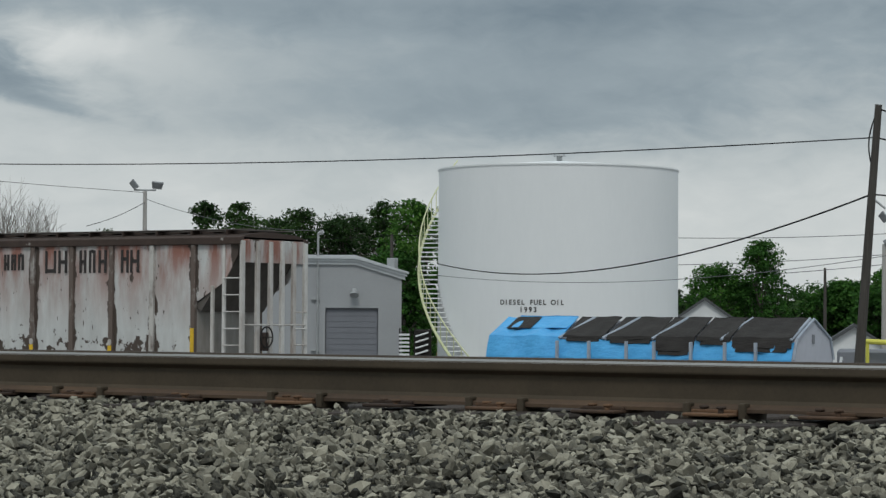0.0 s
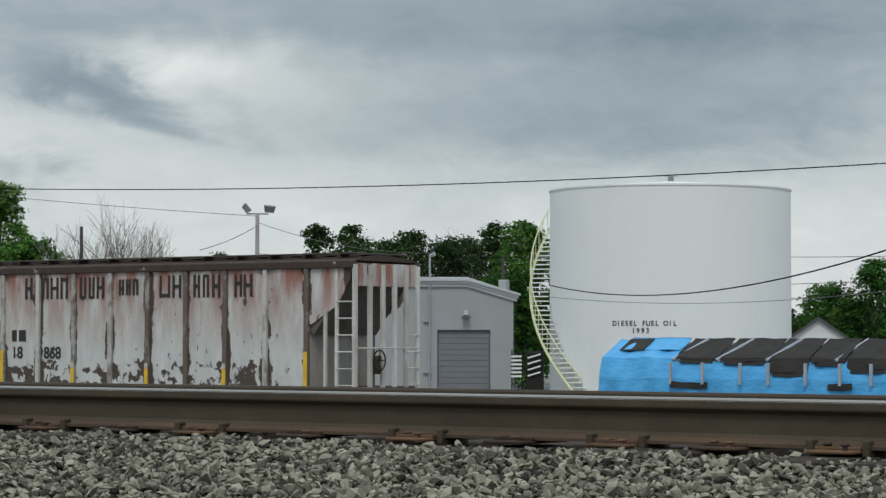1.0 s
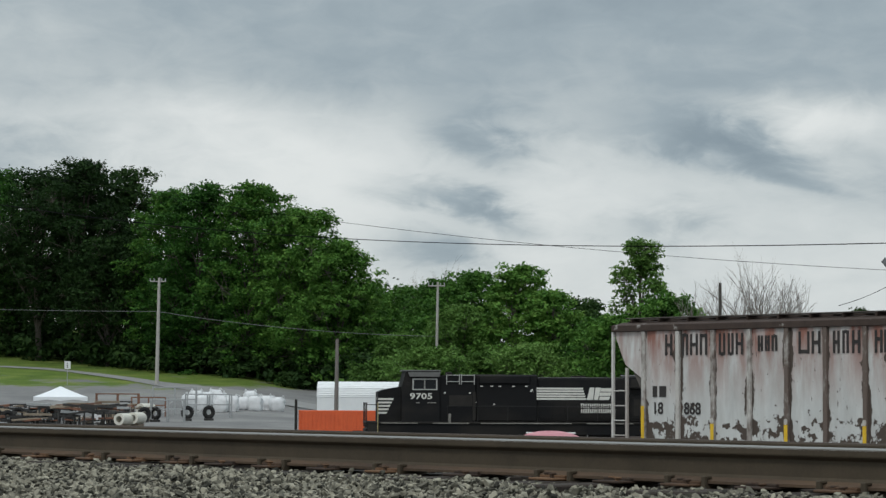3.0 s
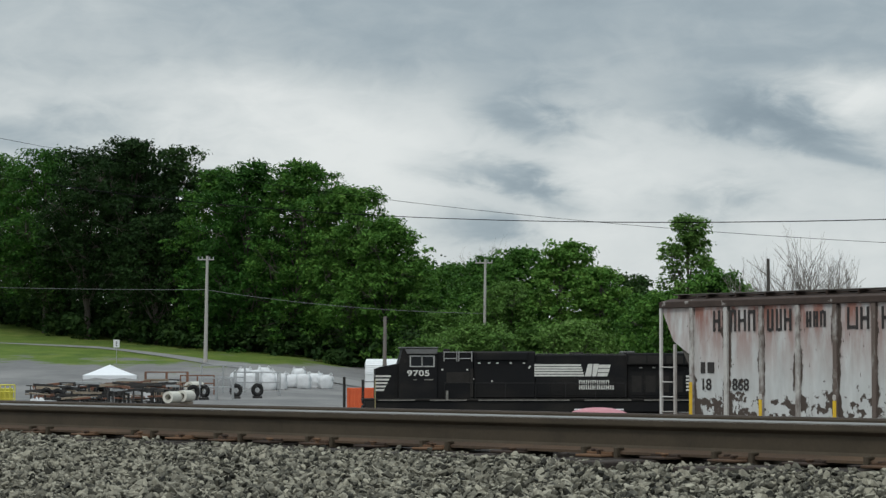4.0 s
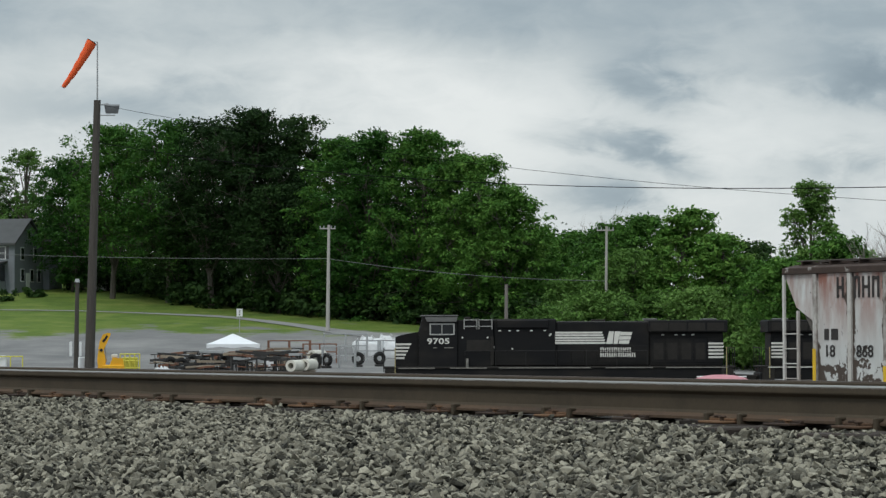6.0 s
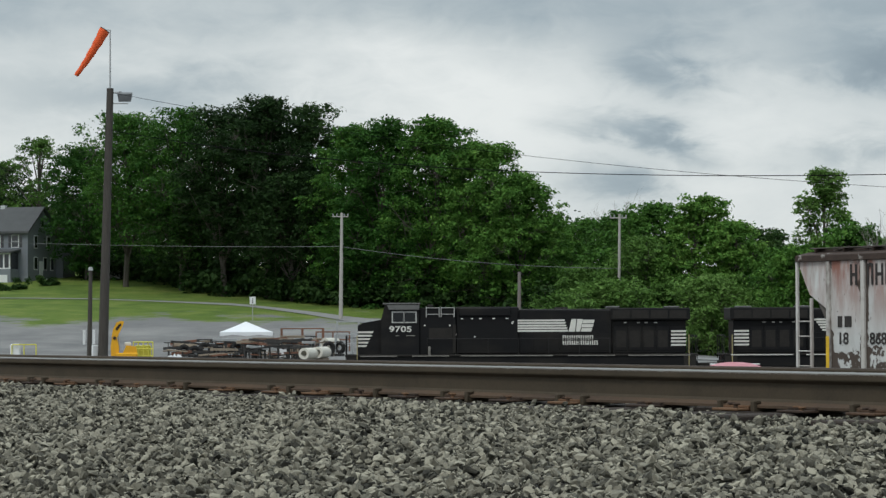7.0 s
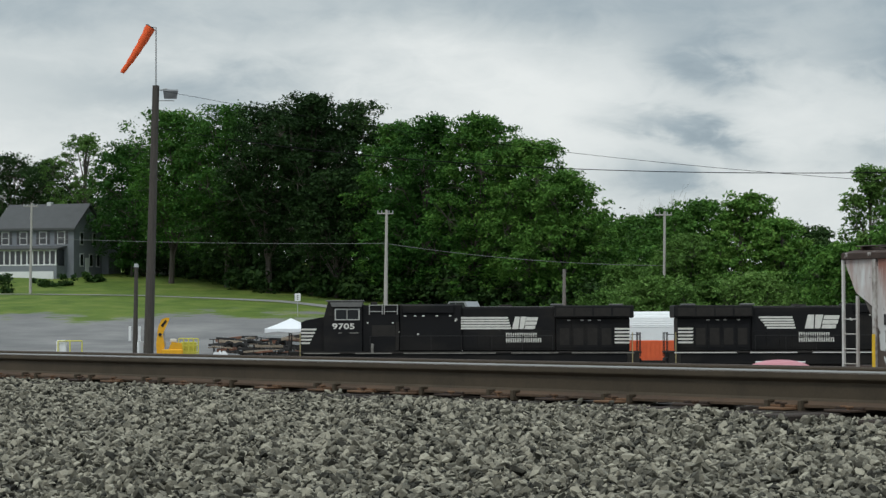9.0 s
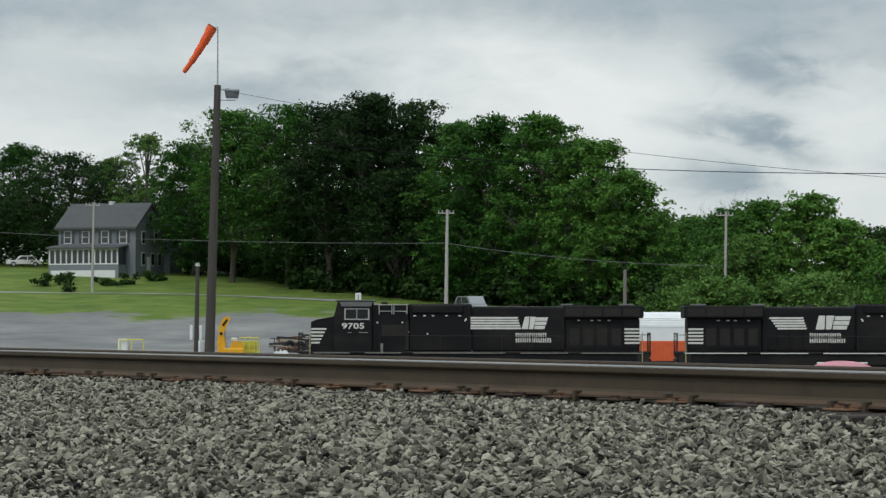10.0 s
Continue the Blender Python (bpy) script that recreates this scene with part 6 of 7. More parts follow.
def build_house():
    p = place(-64.46, 282)
    t = thing("house", pose(p.x, p.y, CAM_Z + 6.0, 0, 0, 38) @ Matrix.Diagonal((0.93, 0.97, 0.95, 1)), "two-storey blue-grey clapboard farmhouse with glazed porch", "house")
    W, Dp, E, R = 10.7, 7.6, 5.5, 8.35
    walls = part("wall", box(B(), -W, 0, 0, Dp, -1.0, E), M_SIDING, t, "blue-grey clapboard walls")
    part("gable_wall", prism(B(), [(0.05, E), (Dp - 0.05, E), (Dp / 2, R - 0.1)], 0, -W, 0), M_SIDING, t)
    for k in range(17):
        part("clapboard", box(B(), -W, 0.0, -0.02, 0.0, 0.3 + 0.3 * k, 0.57 + 0.3 * k), M_SIDING, walls)
    roof = part("roof", prism(B(), [(-0.45, E - 0.25), (Dp / 2, R), (Dp + 0.45, E - 0.25), (Dp + 0.45, E - 0.05), (Dp / 2, R + 0.22), (-0.45, E - 0.05)], 0, -W - 0.35, 0.35), M_SHINGLES, t, "grey shingled gable roof")
    part("fascia", box(B(), -W - 0.35, 0.35, -0.5, -0.44, E - 0.32, E - 0.06), M_SHINGLES, t)

    def window(x, z, w, h, front=True, par=None):
        o = 0.06
        if front:
            f = part("window_frame", box(B(), x - w / 2 - 0.1, x + w / 2 + 0.1, -0.08, -0.021, z - 0.1, z + h + 0.1, 0.01), M_TRIMWHITE, t, "white window frame")
            part("pane", box(B(), x - w / 2, x + w / 2, -0.095, -0.082, z, z + h / 2 - 0.03), M_PANE, f)
            part("pane", box(B(), x - w / 2, x + w / 2, -0.095, -0.082, z + h / 2 + 0.03, z + h), M_PANE, f)
            for s in (-1, 1):
                part("shutter", box(B(), x + s * (w / 2 + 0.32) - 0.18, x + s * (w / 2 + 0.32) + 0.18, -0.06, -0.021, z - 0.05, z + h + 0.05), M_PANE, f, "dark shutter")
        else:
            f = part("window_frame", box(B(), 0.0, 0.06, x - w / 2 - 0.1, x + w / 2 + 0.1, z - 0.1, z + h + 0.1, 0.01), M_TRIMWHITE, t, "white window frame")
            part("pane", box(B(), 0.062, 0.075, x - w / 2, x + w / 2, z, z + h), M_PANE, f)

    for x in (-9.4, -6.9, -4.2, -1.7):
        window(x, 3.55, 0.85, 1.4)
    for y, z in ((2.0, 3.5), (5.4, 3.5), (2.0, 0.9), (4.5, 0.9), (6.4, 0.9)):
        window(y, z, 0.75, 1.4, False)
    window(Dp / 2, 6.1, 0.6, 0.8, False)
    # glazed porch along the front
    part("porch_base", box(B(), -W - 0.1, -1.2, -2.2, -0.03, -1.0, 0.85), M_SIDING, t)
    part("porch_skirt", box(B(), -W + 0.2, -1.6, -2.26, -2.2, -1.0, 0.15), M_TRIMWHITE, t, "white porch skirting")
    part("porch_roof", prism(B(), [(-2.6, 2.75), (-0.02, 3.15), (-0.02, 3.3), (-2.6, 2.95)], 0, -W - 0.4, -0.9), M_SHINGLES, t, "low grey porch roof")
    part("porch_glass", box(B(), -W + 0.1, -1.3, -2.12, -0.03, 0.85, 2.78), M_PANE, t)
    for k in range(13):
        x = -W - 0.05 + k * (9.4 / 12)
        part("porch_post", box(B(), x - 0.09, x + 0.09, -2.2, -2.1, 0.85, 2.8, 0.01), M_TRIMWHITE, t, "white porch post")
    for z in (0.86, 2.62):
        part("porch_rail", box(B(), -W - 0.1, -1.2, -2.22, -2.12, z, z + 0.14), M_TRIMWHITE, t)
    # rear wing
    part("rear_wing", box(B(), -3.0, 0.9, Dp, Dp + 3.5, -1.0, 4.8), M_SIDING, t)
    part("wing_roof", prism(B(), [(Dp - 0.1, 5.9), (Dp + 3.9, 4.7), (Dp + 3.9, 4.9), (Dp - 0.1, 6.1)], 0, -3.2, 1.2), M_SHINGLES, t)
    part("side_door", box(B(), 0.0, 0.07, 3.0, 3.9, -0.2, 1.9), M_TRIMWHITE, t)
    part("side_steps", box(B(), 0.0, 1.2, 2.9, 4.0, -1.0, -0.2), M_STUCCO, t)
    part("chimney", box(B(), -5.6, -5.0, Dp / 2 - 0.3, Dp / 2 + 0.3, R - 0.2, R + 0.45, 0.02), M_TRIM, roof)

    m = facing(-62.6, 287)
    s = thing("garden_shed", m, "small white garden shed at the wood's edge", "shed")
    h = CAM_Z + 2.67 * 2.87 - m.translation.z
    part("wall", box(B(), 0, 1.75, 0, 1.8, -0.3, h - 0.15), M_TRIMWHITE, s)
    part("roof", prism(B(), [(-0.15, h - 0.2), (0.9, h + 0.1), (1.95, h - 0.2)], 1, -0.1, 1.9), M_SHINGLES, s)


# ---------- road vehicles ----------
M_CARWHITE = surface("white_car_paint", (0.74, 0.74, 0.72), (0.66, 0.66, 0.64), 0.25, 0, 5, 1, 0.8, 0.0, spec=0.5)
M_CARSILVER = surface("silver_car_paint", (0.33, 0.34, 0.35), (0.27, 0.28, 0.29), 0.3, 0.5, 5, 1, 0.8, 0.0, spec=0.5)
M_TYRE = surface("tyre_rubber", (0.018, 0.018, 0.018), (0.03, 0.029, 0.028), 0.9)


def build_car(m, paint, label, tall=False):
    t = thing("car", m, label, "car")
    L_, W, H = 4.6, 1.8, 1.68 if tall else 1.42
    b = 0.95 if tall else 0.85
    part("body", prism(B(), [(0.05, 0.35), (0.0, 0.7), (0.25, b - 0.02), (1.1, b), (4.4, b), (4.6, 0.75), (4.55, 0.35)], 1, 0, W), paint, t)
    cab = part("cabin", prism(B(), [(1.15, b), (1.75, H), (3.9 if tall else 3.3, H), (4.45 if tall else 4.0, b)], 1, 0.1, W - 0.1), paint, t)
    for x0, x1, x2, x3 in ((1.45, 1.95, 2.65, 2.65), (2.75, 2.75, 3.75 if tall else 3.2, 4.15 if tall else 3.7)):
        part("window", prism(B(), [(x0, b + 0.05), (x1, H - 0.1), (x2, H - 0.1), (x3, b + 0.05)], 1, 0.085, 0.098), M_PANE, cab, "dark car window")
    for x in (0.95, 3.7):
        for y in (0.0, W - 0.2):
            w = part("wheel", tube(B(), (x, y - 0.01, 0.33), (x, y + 0.2, 0.33), 0.33, n=20), M_TYRE, t)
            part("rim", tube(B(), (x, y - 0.02, 0.33), (x, y + 0.01, 0.33), 0.2, n=14), M_STEEL, w)
    return t


# ---------- materials stored in the yard ----------
M_BAG = surface("white_woven_bag", (0.74, 0.75, 0.76), (0.56, 0.57, 0.58), 0.85, 0, 8, 2, 0.7, 0.4, dist=0.05)
M_CANVAS = surface("white_canopy_cloth", (0.80, 0.82, 0.84), (0.70, 0.72, 0.75), 0.8, 0, 6, 1, 0.8, 0.1)
M_PLANK = surface("stored_timber", (0.32, 0.265, 0.20), (0.16, 0.13, 0.10), 0.9, 0, 15, 2, 0.7, 0.2, each=0.5)
M_DARKJUNK = surface("dark_scrap", (0.06, 0.058, 0.056), (0.03, 0.029, 0.028), 0.8, 0, 12, 2, 0.7, 0.2, each=0.6)
M_RUSTFRAME = surface("rusty_frame", (0.24, 0.12, 0.08), (0.13, 0.07, 0.05), 0.9, 0, 12, 2, 0.7, 0.2, each=0.4)
M_PIPEPALE = surface("pale_pipe", (0.66, 0.64, 0.57), (0.52, 0.50, 0.44), 0.7, 0, 10, 2, 0.7, 0.1)
M_MACHINE = surface("machine_yellow", (0.80, 0.42, 0.02), (0.60, 0.30, 0.02), 0.5, 0, 8, 1.5, 0.7, 0.1)
M_CAGE = surface("cage_yellow", (0.66, 0.62, 0.10), (0.52, 0.48, 0.08), 0.6, 0, 8, 2, 0.7, 0.1)
M_PINK = surface("faded_red_hull", (0.60, 0.33, 0.36), (0.42, 0.14, 0.17), 0.6, 0, 6, 1.3, 0.7, 0.1, stretch=(0.4, 1, 5))


def on_yard(name, bearing, dist, label, category, turn=0.0, group=""):
    m = facing(bearing, dist, turn)
    return thing(name, m, label, category, group)


def build_yard():
    rs = np.random.RandomState(31)
    # canopy tent
    t = on_yard("canopy_tent", -60.02, 188, "white peaked canopy tent on thin legs", "tent")
    base = t.matrix_world.translation.z
    w = 4.15
    ev, pk = CAM_Z - 0.17 * 1.88 - base, CAM_Z + 0.27 * 1.88 - base
    bm = B()
    n = 8
    gx = [[bm.verts.new((w * i / n, w * j / n, ev + (pk - ev) * (1 - max(abs(2 * i / n - 1), abs(2 * j / n - 1))) ** 1.12)) for i in range(n + 1)] for j in range(n + 1)]
    for j in range(n):
        for i in range(n):
            bm.faces.new((gx[j][i], gx[j][i + 1], gx[j + 1][i + 1], gx[j + 1][i]))
    part("canopy", bm, M_CANVAS, t, "white peaked canopy")
    for x in (0, 1):
        part("valance", prism(B(), [(0, ev - 0.32), (w * 0.25, ev - 0.2), (w * 0.5, ev - 0.3), (w * 0.75, ev - 0.2), (w, ev - 0.32), (w, ev), (0, ev)], 1, x * w - 0.01, x * w + 0.01), M_CANVAS, t)
        for y in (0, 1):
            part("leg", tube(B(), (x * w, y * w, -0.1), (x * w, y * w, ev), 0.03, n=6), M_STEEL, t)
    # big woven bags in two rows
    for k, (b, d) in enumerate(((-56.25, 206), (-55.98, 207), (-55.68, 204), (-55.42, 198), (-55.12, 201), (-54.86, 200), (-54.58, 203), (-54.36, 201), (-55.8, 208), (-55.68, 197), (-56.4, 203), (-54.98, 206), (-56.1, 200))):
        g = on_yard("bulk_bag", b, d, "bulging white woven bulk bag", "bag", rs.uniform(-20, 20), "white bags stacked in the yard")
        bm = B()
        rows = []
        h = rs.uniform(1.0, 1.3)
        for j in range(7):
            f = j / 6
            r = 0.52 + 0.08 * math.sin(math.pi * f) - (0.12 if j == 6 else 0)
            rows.append([bm.verts.new((r * math.copysign(abs(math.cos(a)) ** 0.5, math.cos(a)) + 0.04 * rs.normal(), r * math.copysign(abs(math.sin(a)) ** 0.5, math.sin(a)) + 0.04 * rs.normal(), h * f + 0.02 * rs.normal())) for a in [2 * math.pi * i / 16 + 0.05 for i in range(16)]])
        for r0, r1 in zip(rows, rows[1:]):
            for i in range(16):
                bm.faces.new((r0[i], r0[(i + 1) % 16], r1[(i + 1) % 16], r1[i]))
        bm.faces.new(rows[-1])
        part("bag_body", bm, M_BAG, g, smooth=True)
        for s in (-0.4, 0.4):
            bm = B()
            tube(bm, (s - 0.12, -0.4, h - 0.05), (s, -0.4, h + 0.16), 0.03, n=5)
            tube(bm, (s, -0.4, h + 0.16), (s + 0.12, -0.4, h - 0.05), 0.03, n=5)
            part("lifting_loop", bm, M_BAG, g)
    # pale concrete pipes and boxes
    for k, (b, d, turn) in enumerate(((-58.04, 167, 28), (-57.72, 168, 24), (-57.55, 181, 35))):
        g = on_yard("concrete_pipe", b, d, "short pale pipe section lying open end forward", "pipe", turn, "pipes lying in the yard")
        bm = B()
        for r in (0.40, 0.22):
            n = 20
            a = [bm.verts.new((r * math.cos(6.2832 * i / n), 0, 0.92 + r * math.sin(6.2832 * i / n))) for i in range(n)]
            c = [bm.verts.new((r * math.cos(6.2832 * i / n), 1.5, 0.92 + r * math.sin(6.2832 * i / n))) for i in range(n)]
            for i in range(n):
                bm.faces.new((a[i], a[(i + 1) % n], c[(i + 1) % n], c[i]))
            if r == 0.40:
                A = a
            else:
                for i in range(n):
                    bm.faces.new((A[i], A[(i + 1) % n], a[(i + 1) % n], a[i]))
        part("pipe_wall", bm, M_PIPEPALE, g)
        part("cradle", box(B(), -0.35, 0.35, 0.2, 1.2, -0.1, 0.54, 0.02), M_PLANK, g)
    for b, d, w, h in ((-58.45, 178, 1.1, 1.35), (-58.15, 177, 0.9, 1.15), (-58.75, 181, 0.7, 1.0), (-59.0, 184, 1.6, 1.3), (-58.3, 184, 1.8, 1.45)):
        g = on_yard("wooden_crate", b, d, "pale plywood crate standing in the yard", "crate", rs.uniform(-15, 15), "crates in the yard")
        part("box", box(B(), -w / 2, w / 2, 0, 0.9, 0.0, h, 0.01), M_PLANK, g)
        for x in (-w / 2, w / 2 - 0.09):
            part("batten", box(B(), x, x + 0.09, -0.03, 0.0, 0.0, h, 0.004), M_PLANK, g)
        part("batten", box(B(), -w / 2 + 0.1, w / 2 - 0.1, -0.028, 0.0, h - 0.1, h, 0.004), M_PLANK, g)
    # heaps of boards, beams and scrap, each piece by itself
    for k in range(150):
        b = rs.uniform(-61.1, -57.6)
        d = rs.uniform(168, 186)
        L_ = rs.uniform(0.5, 2.6)
        mat, nm, lab = ((M_DARKJUNK, "scrap_beam", "dark steel beam in the scrap rows"), (M_PLANK, "board", "weathered board in the timber heap"), (M_RUSTFRAME, "rusty_bar", "rust-brown bar in the scrap rows"), (M_STEEL, "steel_sheet", "dull grey sheet in the scrap rows"))[rs.choice(4, p=(0.45, 0.2, 0.2, 0.15))]
        m = facing(b, d, rs.uniform(-35, 35), 0.0)
        z = rs.uniform(0.25, 1.35) * (0.75 if b < -60 else 1.0)
        # on a trestle of its own height
        ob = thing(nm, m, lab, "scrap" if nm != "board" else "board", "stored pieces in the yard")
        part("piece", box(B(), -L_ / 2, L_ / 2, -0.15, 0.15, z, z + rs.uniform(0.05, 0.20), 0.01, pose(0, 0, 0, 0, rs.uniform(-7, 7), 0)), mat, ob)
        for x in (-L_ * 0.35, L_ * 0.35):
            part("support", box(B(), x - 0.025, x + 0.025, -0.10, 0.10, -0.1, z + 0.04, 0.0), M_DARKJUNK, ob)
    # welded racks and wheeled frames
    for b, d, w, h, mat, lab in ((-58.55, 187, 3.2, 1.9, M_RUSTFRAME, "rust-brown welded storage rack"), (-57.75, 190, 2.6, 1.5, M_RUSTFRAME, "rust-brown welded storage rack"), (-57.25, 192, 3.4, 2.2, M_STEEL, "grey lattice frame on the yard"), (-56.45, 187, 3.4, 1.9, M_STEEL, "grey welded bench frame"), (-57.3, 180, 2.4, 1.6, M_STEEL, "grey welded bench frame"), (-60.5, 178, 2.0, 1.3, M_DARKJUNK, "dark welded storage rack")):
        g = on_yard("steel_rack", b, d, lab, "rack", rs.uniform(-8, 8), "racks in the yard")
        for x in (0, w * 0.5, w):
            for y in (0, 1.1):
                part("upright", box(B(), x - 0.05, x + 0.05, y - 0.05, y + 0.05, -0.1, h, 0.008), mat, g)
        for z in (h * 0.55, h - 0.06):
            for y in (0, 1.1):
                part("beam", box(B(), -0.05, w + 0.05, y - 0.04, y + 0.04, z, z + 0.09, 0.008), mat, g)
        part("brace", tube(B(), (0, -0.05, 0.1), (w * 0.5, -0.05, h * 0.55), 0.03, n=5), mat, g)
    for b, d in ((-57.45, 179), (-57.2, 180), (-56.45, 183), (-55.95, 184), (-60.85, 172), (-60.6, 171), (-60.35, 174), (-59.6, 176)):
        g = on_yard("tyre", b, d, "black tyre standing among the scrap", "tyre", rs.uniform(-40, 40), "tyres in the yard")
        bm = B()
        z = 0.62 if b > -59 else 0.7
        pts = [Vector((0.36 * math.cos(6.2832 * i / 18), 0, z + 0.36 * math.sin(6.2832 * i / 18))) for i in range(18)]
        for i in range(18):
            tube(bm, pts[i], pts[(i + 1) % 18], 0.16, n=8, caps=False)
        part("rubber_ring", bm, M_TYRE, g, smooth=True)
        part("rest", box(B(), -0.3, 0.3, -0.25, 0.25, -0.1, z - 0.45, 0.02), M_DARKJUNK, g)
    for b, d, w in ((-61.35, 160, 1.6), (-59.2, 176, 2.2), (-58.9, 172, 1.8)):
        g = on_yard("folded_sheet", b, d, "crumpled pale grey plastic sheet over stores", "sheet", 0, "sheets in the yard")
        bm = B()
        n = 8
        hh = 1.35 if b < -61 else 1.0
        gr = [[bm.verts.new((w * i / n, 1.0 * j / n, (hh + 0.12 * rs.normal()) * math.sin(math.pi * min(1, max(0.0, i / n))) ** 0.35 * (1 if 0 < j < n else 0.3) if 0 < i < n else -0.1)) for i in range(n + 1)] for j in range(n + 1)]
        for j in range(n):
            for i in range(n):
                bm.faces.new((gr[j][i], gr[j][i + 1], gr[j + 1][i + 1], gr[j + 1][i]))
        part("sheet", bm, M_BAG, g)
    # small yellow digger with raised arm
    t = on_yard("mini_excavator", -62.55, 150, "small yellow excavator with folded arm", "excavator")
    g0 = t.matrix_world.translation.z
    Z = lambda e: CAM_Z + e * 1.5 - g0
    for y in (0.0, 0.95):
        part("crawler", prism(B(), [(0.25, 0.0), (1.65, 0.0), (1.8, 0.2), (1.65, 0.45), (0.25, 0.45), (0.1, 0.2)], 1, y, y + 0.35), M_GRIME, t, "black rubber crawler")
    part("slew_deck", box(B(), 0.3, 1.65, 0.1, 1.2, 0.45, Z(-1.0), 0.05), M_MACHINE, t, "yellow slew deck")
    part("engine_cover", prism(B(), [(0.75, Z(-1.0)), (1.62, Z(-1.0)), (1.55, Z(-0.74)), (0.95, Z(-0.70))], 1, 0.2, 1.1), M_MACHINE, t, "yellow engine cover")
    part("seat", box(B(), 0.85, 1.25, 0.4, 0.9, Z(-0.72), Z(-0.56), 0.05), M_PIPEPALE, t, "pale seat")
    part("boom", prism(B(), [(0.10, 0.6), (0.55, 0.6), (0.50, Z(-0.75)), (0.40, Z(-0.40)), (0.08, Z(-0.38)), (0.0, Z(-0.75))], 1, 0.45, 0.75), M_MACHINE, t, "yellow boom")
    part("pivot_pin", tube(B(), (0.24, 0.38, Z(-0.39)), (0.24, 0.82, Z(-0.39)), 0.10, n=10), M_GRIME, t)
    part("dipper", prism(B(), [(0.06, Z(-0.36)), (0.40, Z(-0.38)), (0.78, Z(0.18)), (0.82, Z(0.29)), (0.62, Z(0.31)), (0.34, Z(0.24)), (0.14, Z(-0.05))], 1, 0.45, 0.75), M_MACHINE, t, "yellow dipper arm")
    for y in (0.44, 0.76):
        part("side_plate", prism(B(), [(0.28, Z(-0.02)), (0.40, Z(-0.10)), (0.66, Z(0.15)), (0.58, Z(0.22))], 1, y - 0.008, y + 0.008), M_GRIME, t)
    part("ram", tube(B(), (0.55, 0.6, Z(-0.9)), (0.45, 0.6, Z(-0.1)), 0.045, n=8), M_STEEL, t, "steel ram")
    # yellow cages and a white tank in a yellow frame
    for b, d, w, h, lab, n in ((-62.02, 152, 1.2, 0.0, "yellow mesh cage on the yard", 1), (-64.82, 150, 1.45, 0.0, "white tank in a yellow pipe frame", 0)):
        g = on_yard("mesh_cage" if n else "framed_tank", b, d, lab, "cage" if n else "tank")
        zt = CAM_Z + (-0.56 if n else -0.64) * d / 100 - g.matrix_world.translation.z
        for x in np.linspace(0, w, 5 if n else 3):
            for y in (0, 1.0):
                part("bar", tube(B(), (x, y, -0.1), (x, y, zt), 0.035, n=6), M_CAGE, g)
        for z in np.linspace(0.3, zt, 6 if n else 2):
            for y in (0, 1.0):
                part("rail", tube(B(), (0, y, z), (w, y, z), 0.035, n=6), M_CAGE, g)
        if n:
            part("contents", box(B(), 0.1, w - 0.1, 0.15, 0.9, 0.0, zt - 0.2, 0.05), M_CAGE, g)
        else:
            part("tank", box(B(), -0.1, 0.5, 0.1, 0.9, 0.0, zt + 0.05, 0.08), M_WHITE, g, "white plastic tank")
    # road sign
    t = on_yard("road_sign", -59.24, 226, "small white road sign on a thin post", "sign")
    zt = CAM_Z + 1.28 * 2.26 - t.matrix_world.translation.z
    part("post", tube(B(), (0, 0, -0.2), (0, 0, zt), 0.035, n=6), M_STEEL, t)
    p = part("plate", box(B(), -0.28, 0.28, -0.05, -0.03, zt - 0.72, zt, 0.01), M_TRIMWHITE, t, "white plate")
    for k in range(3):
        part("print_bar", box(B(), -0.06, 0.06, -0.056, -0.052, zt - 0.60 + 0.17 * k, zt - 0.50 + 0.17 * k), M_LETTER_K, p)
    # faded upturned hull before the train
    t = on_yard("boat_hull", -48.6, 108, "upturned faded red boat hull with pale bands", "boat")
    zt = CAM_Z - 1.47 * 1.08 - t.matrix_world.translation.z
    bm = B()
    n = 14
    rows = []
    for j in range(n + 1):
        f = 2 * j / n - 1
        wd = 0.75 * max(0.04, (1 - abs(f) ** 2.6))
        rows.append([bm.verts.new((1.27 + 1.3 * f, 0.8 + wd * math.cos(a), max(-0.05, zt * (1 - 0.25 * abs(f) ** 2.4) * math.sin(a) ** 0.6 if math.sin(a) > 0 else -0.05))) for a in [math.pi * i / 12 for i in range(13)]])
    for r0, r1 in zip(rows, rows[1:]):
        for i in range(12):
            bm.faces.new((r0[i], r0[i + 1], r1[i + 1], r1[i]))
    part("hull", bm, M_PINK, t, smooth=True)
    part("keel", tube(B(), (0.2, 0.8, zt - 0.1), (2.4, 0.8, zt - 0.1), 0.035, n=6), M_TRIMWHITE, t)
    build_car(facing(-67.45, 311, 0, 0.05), M_CARWHITE, "white car parked beside the farmhouse", False)


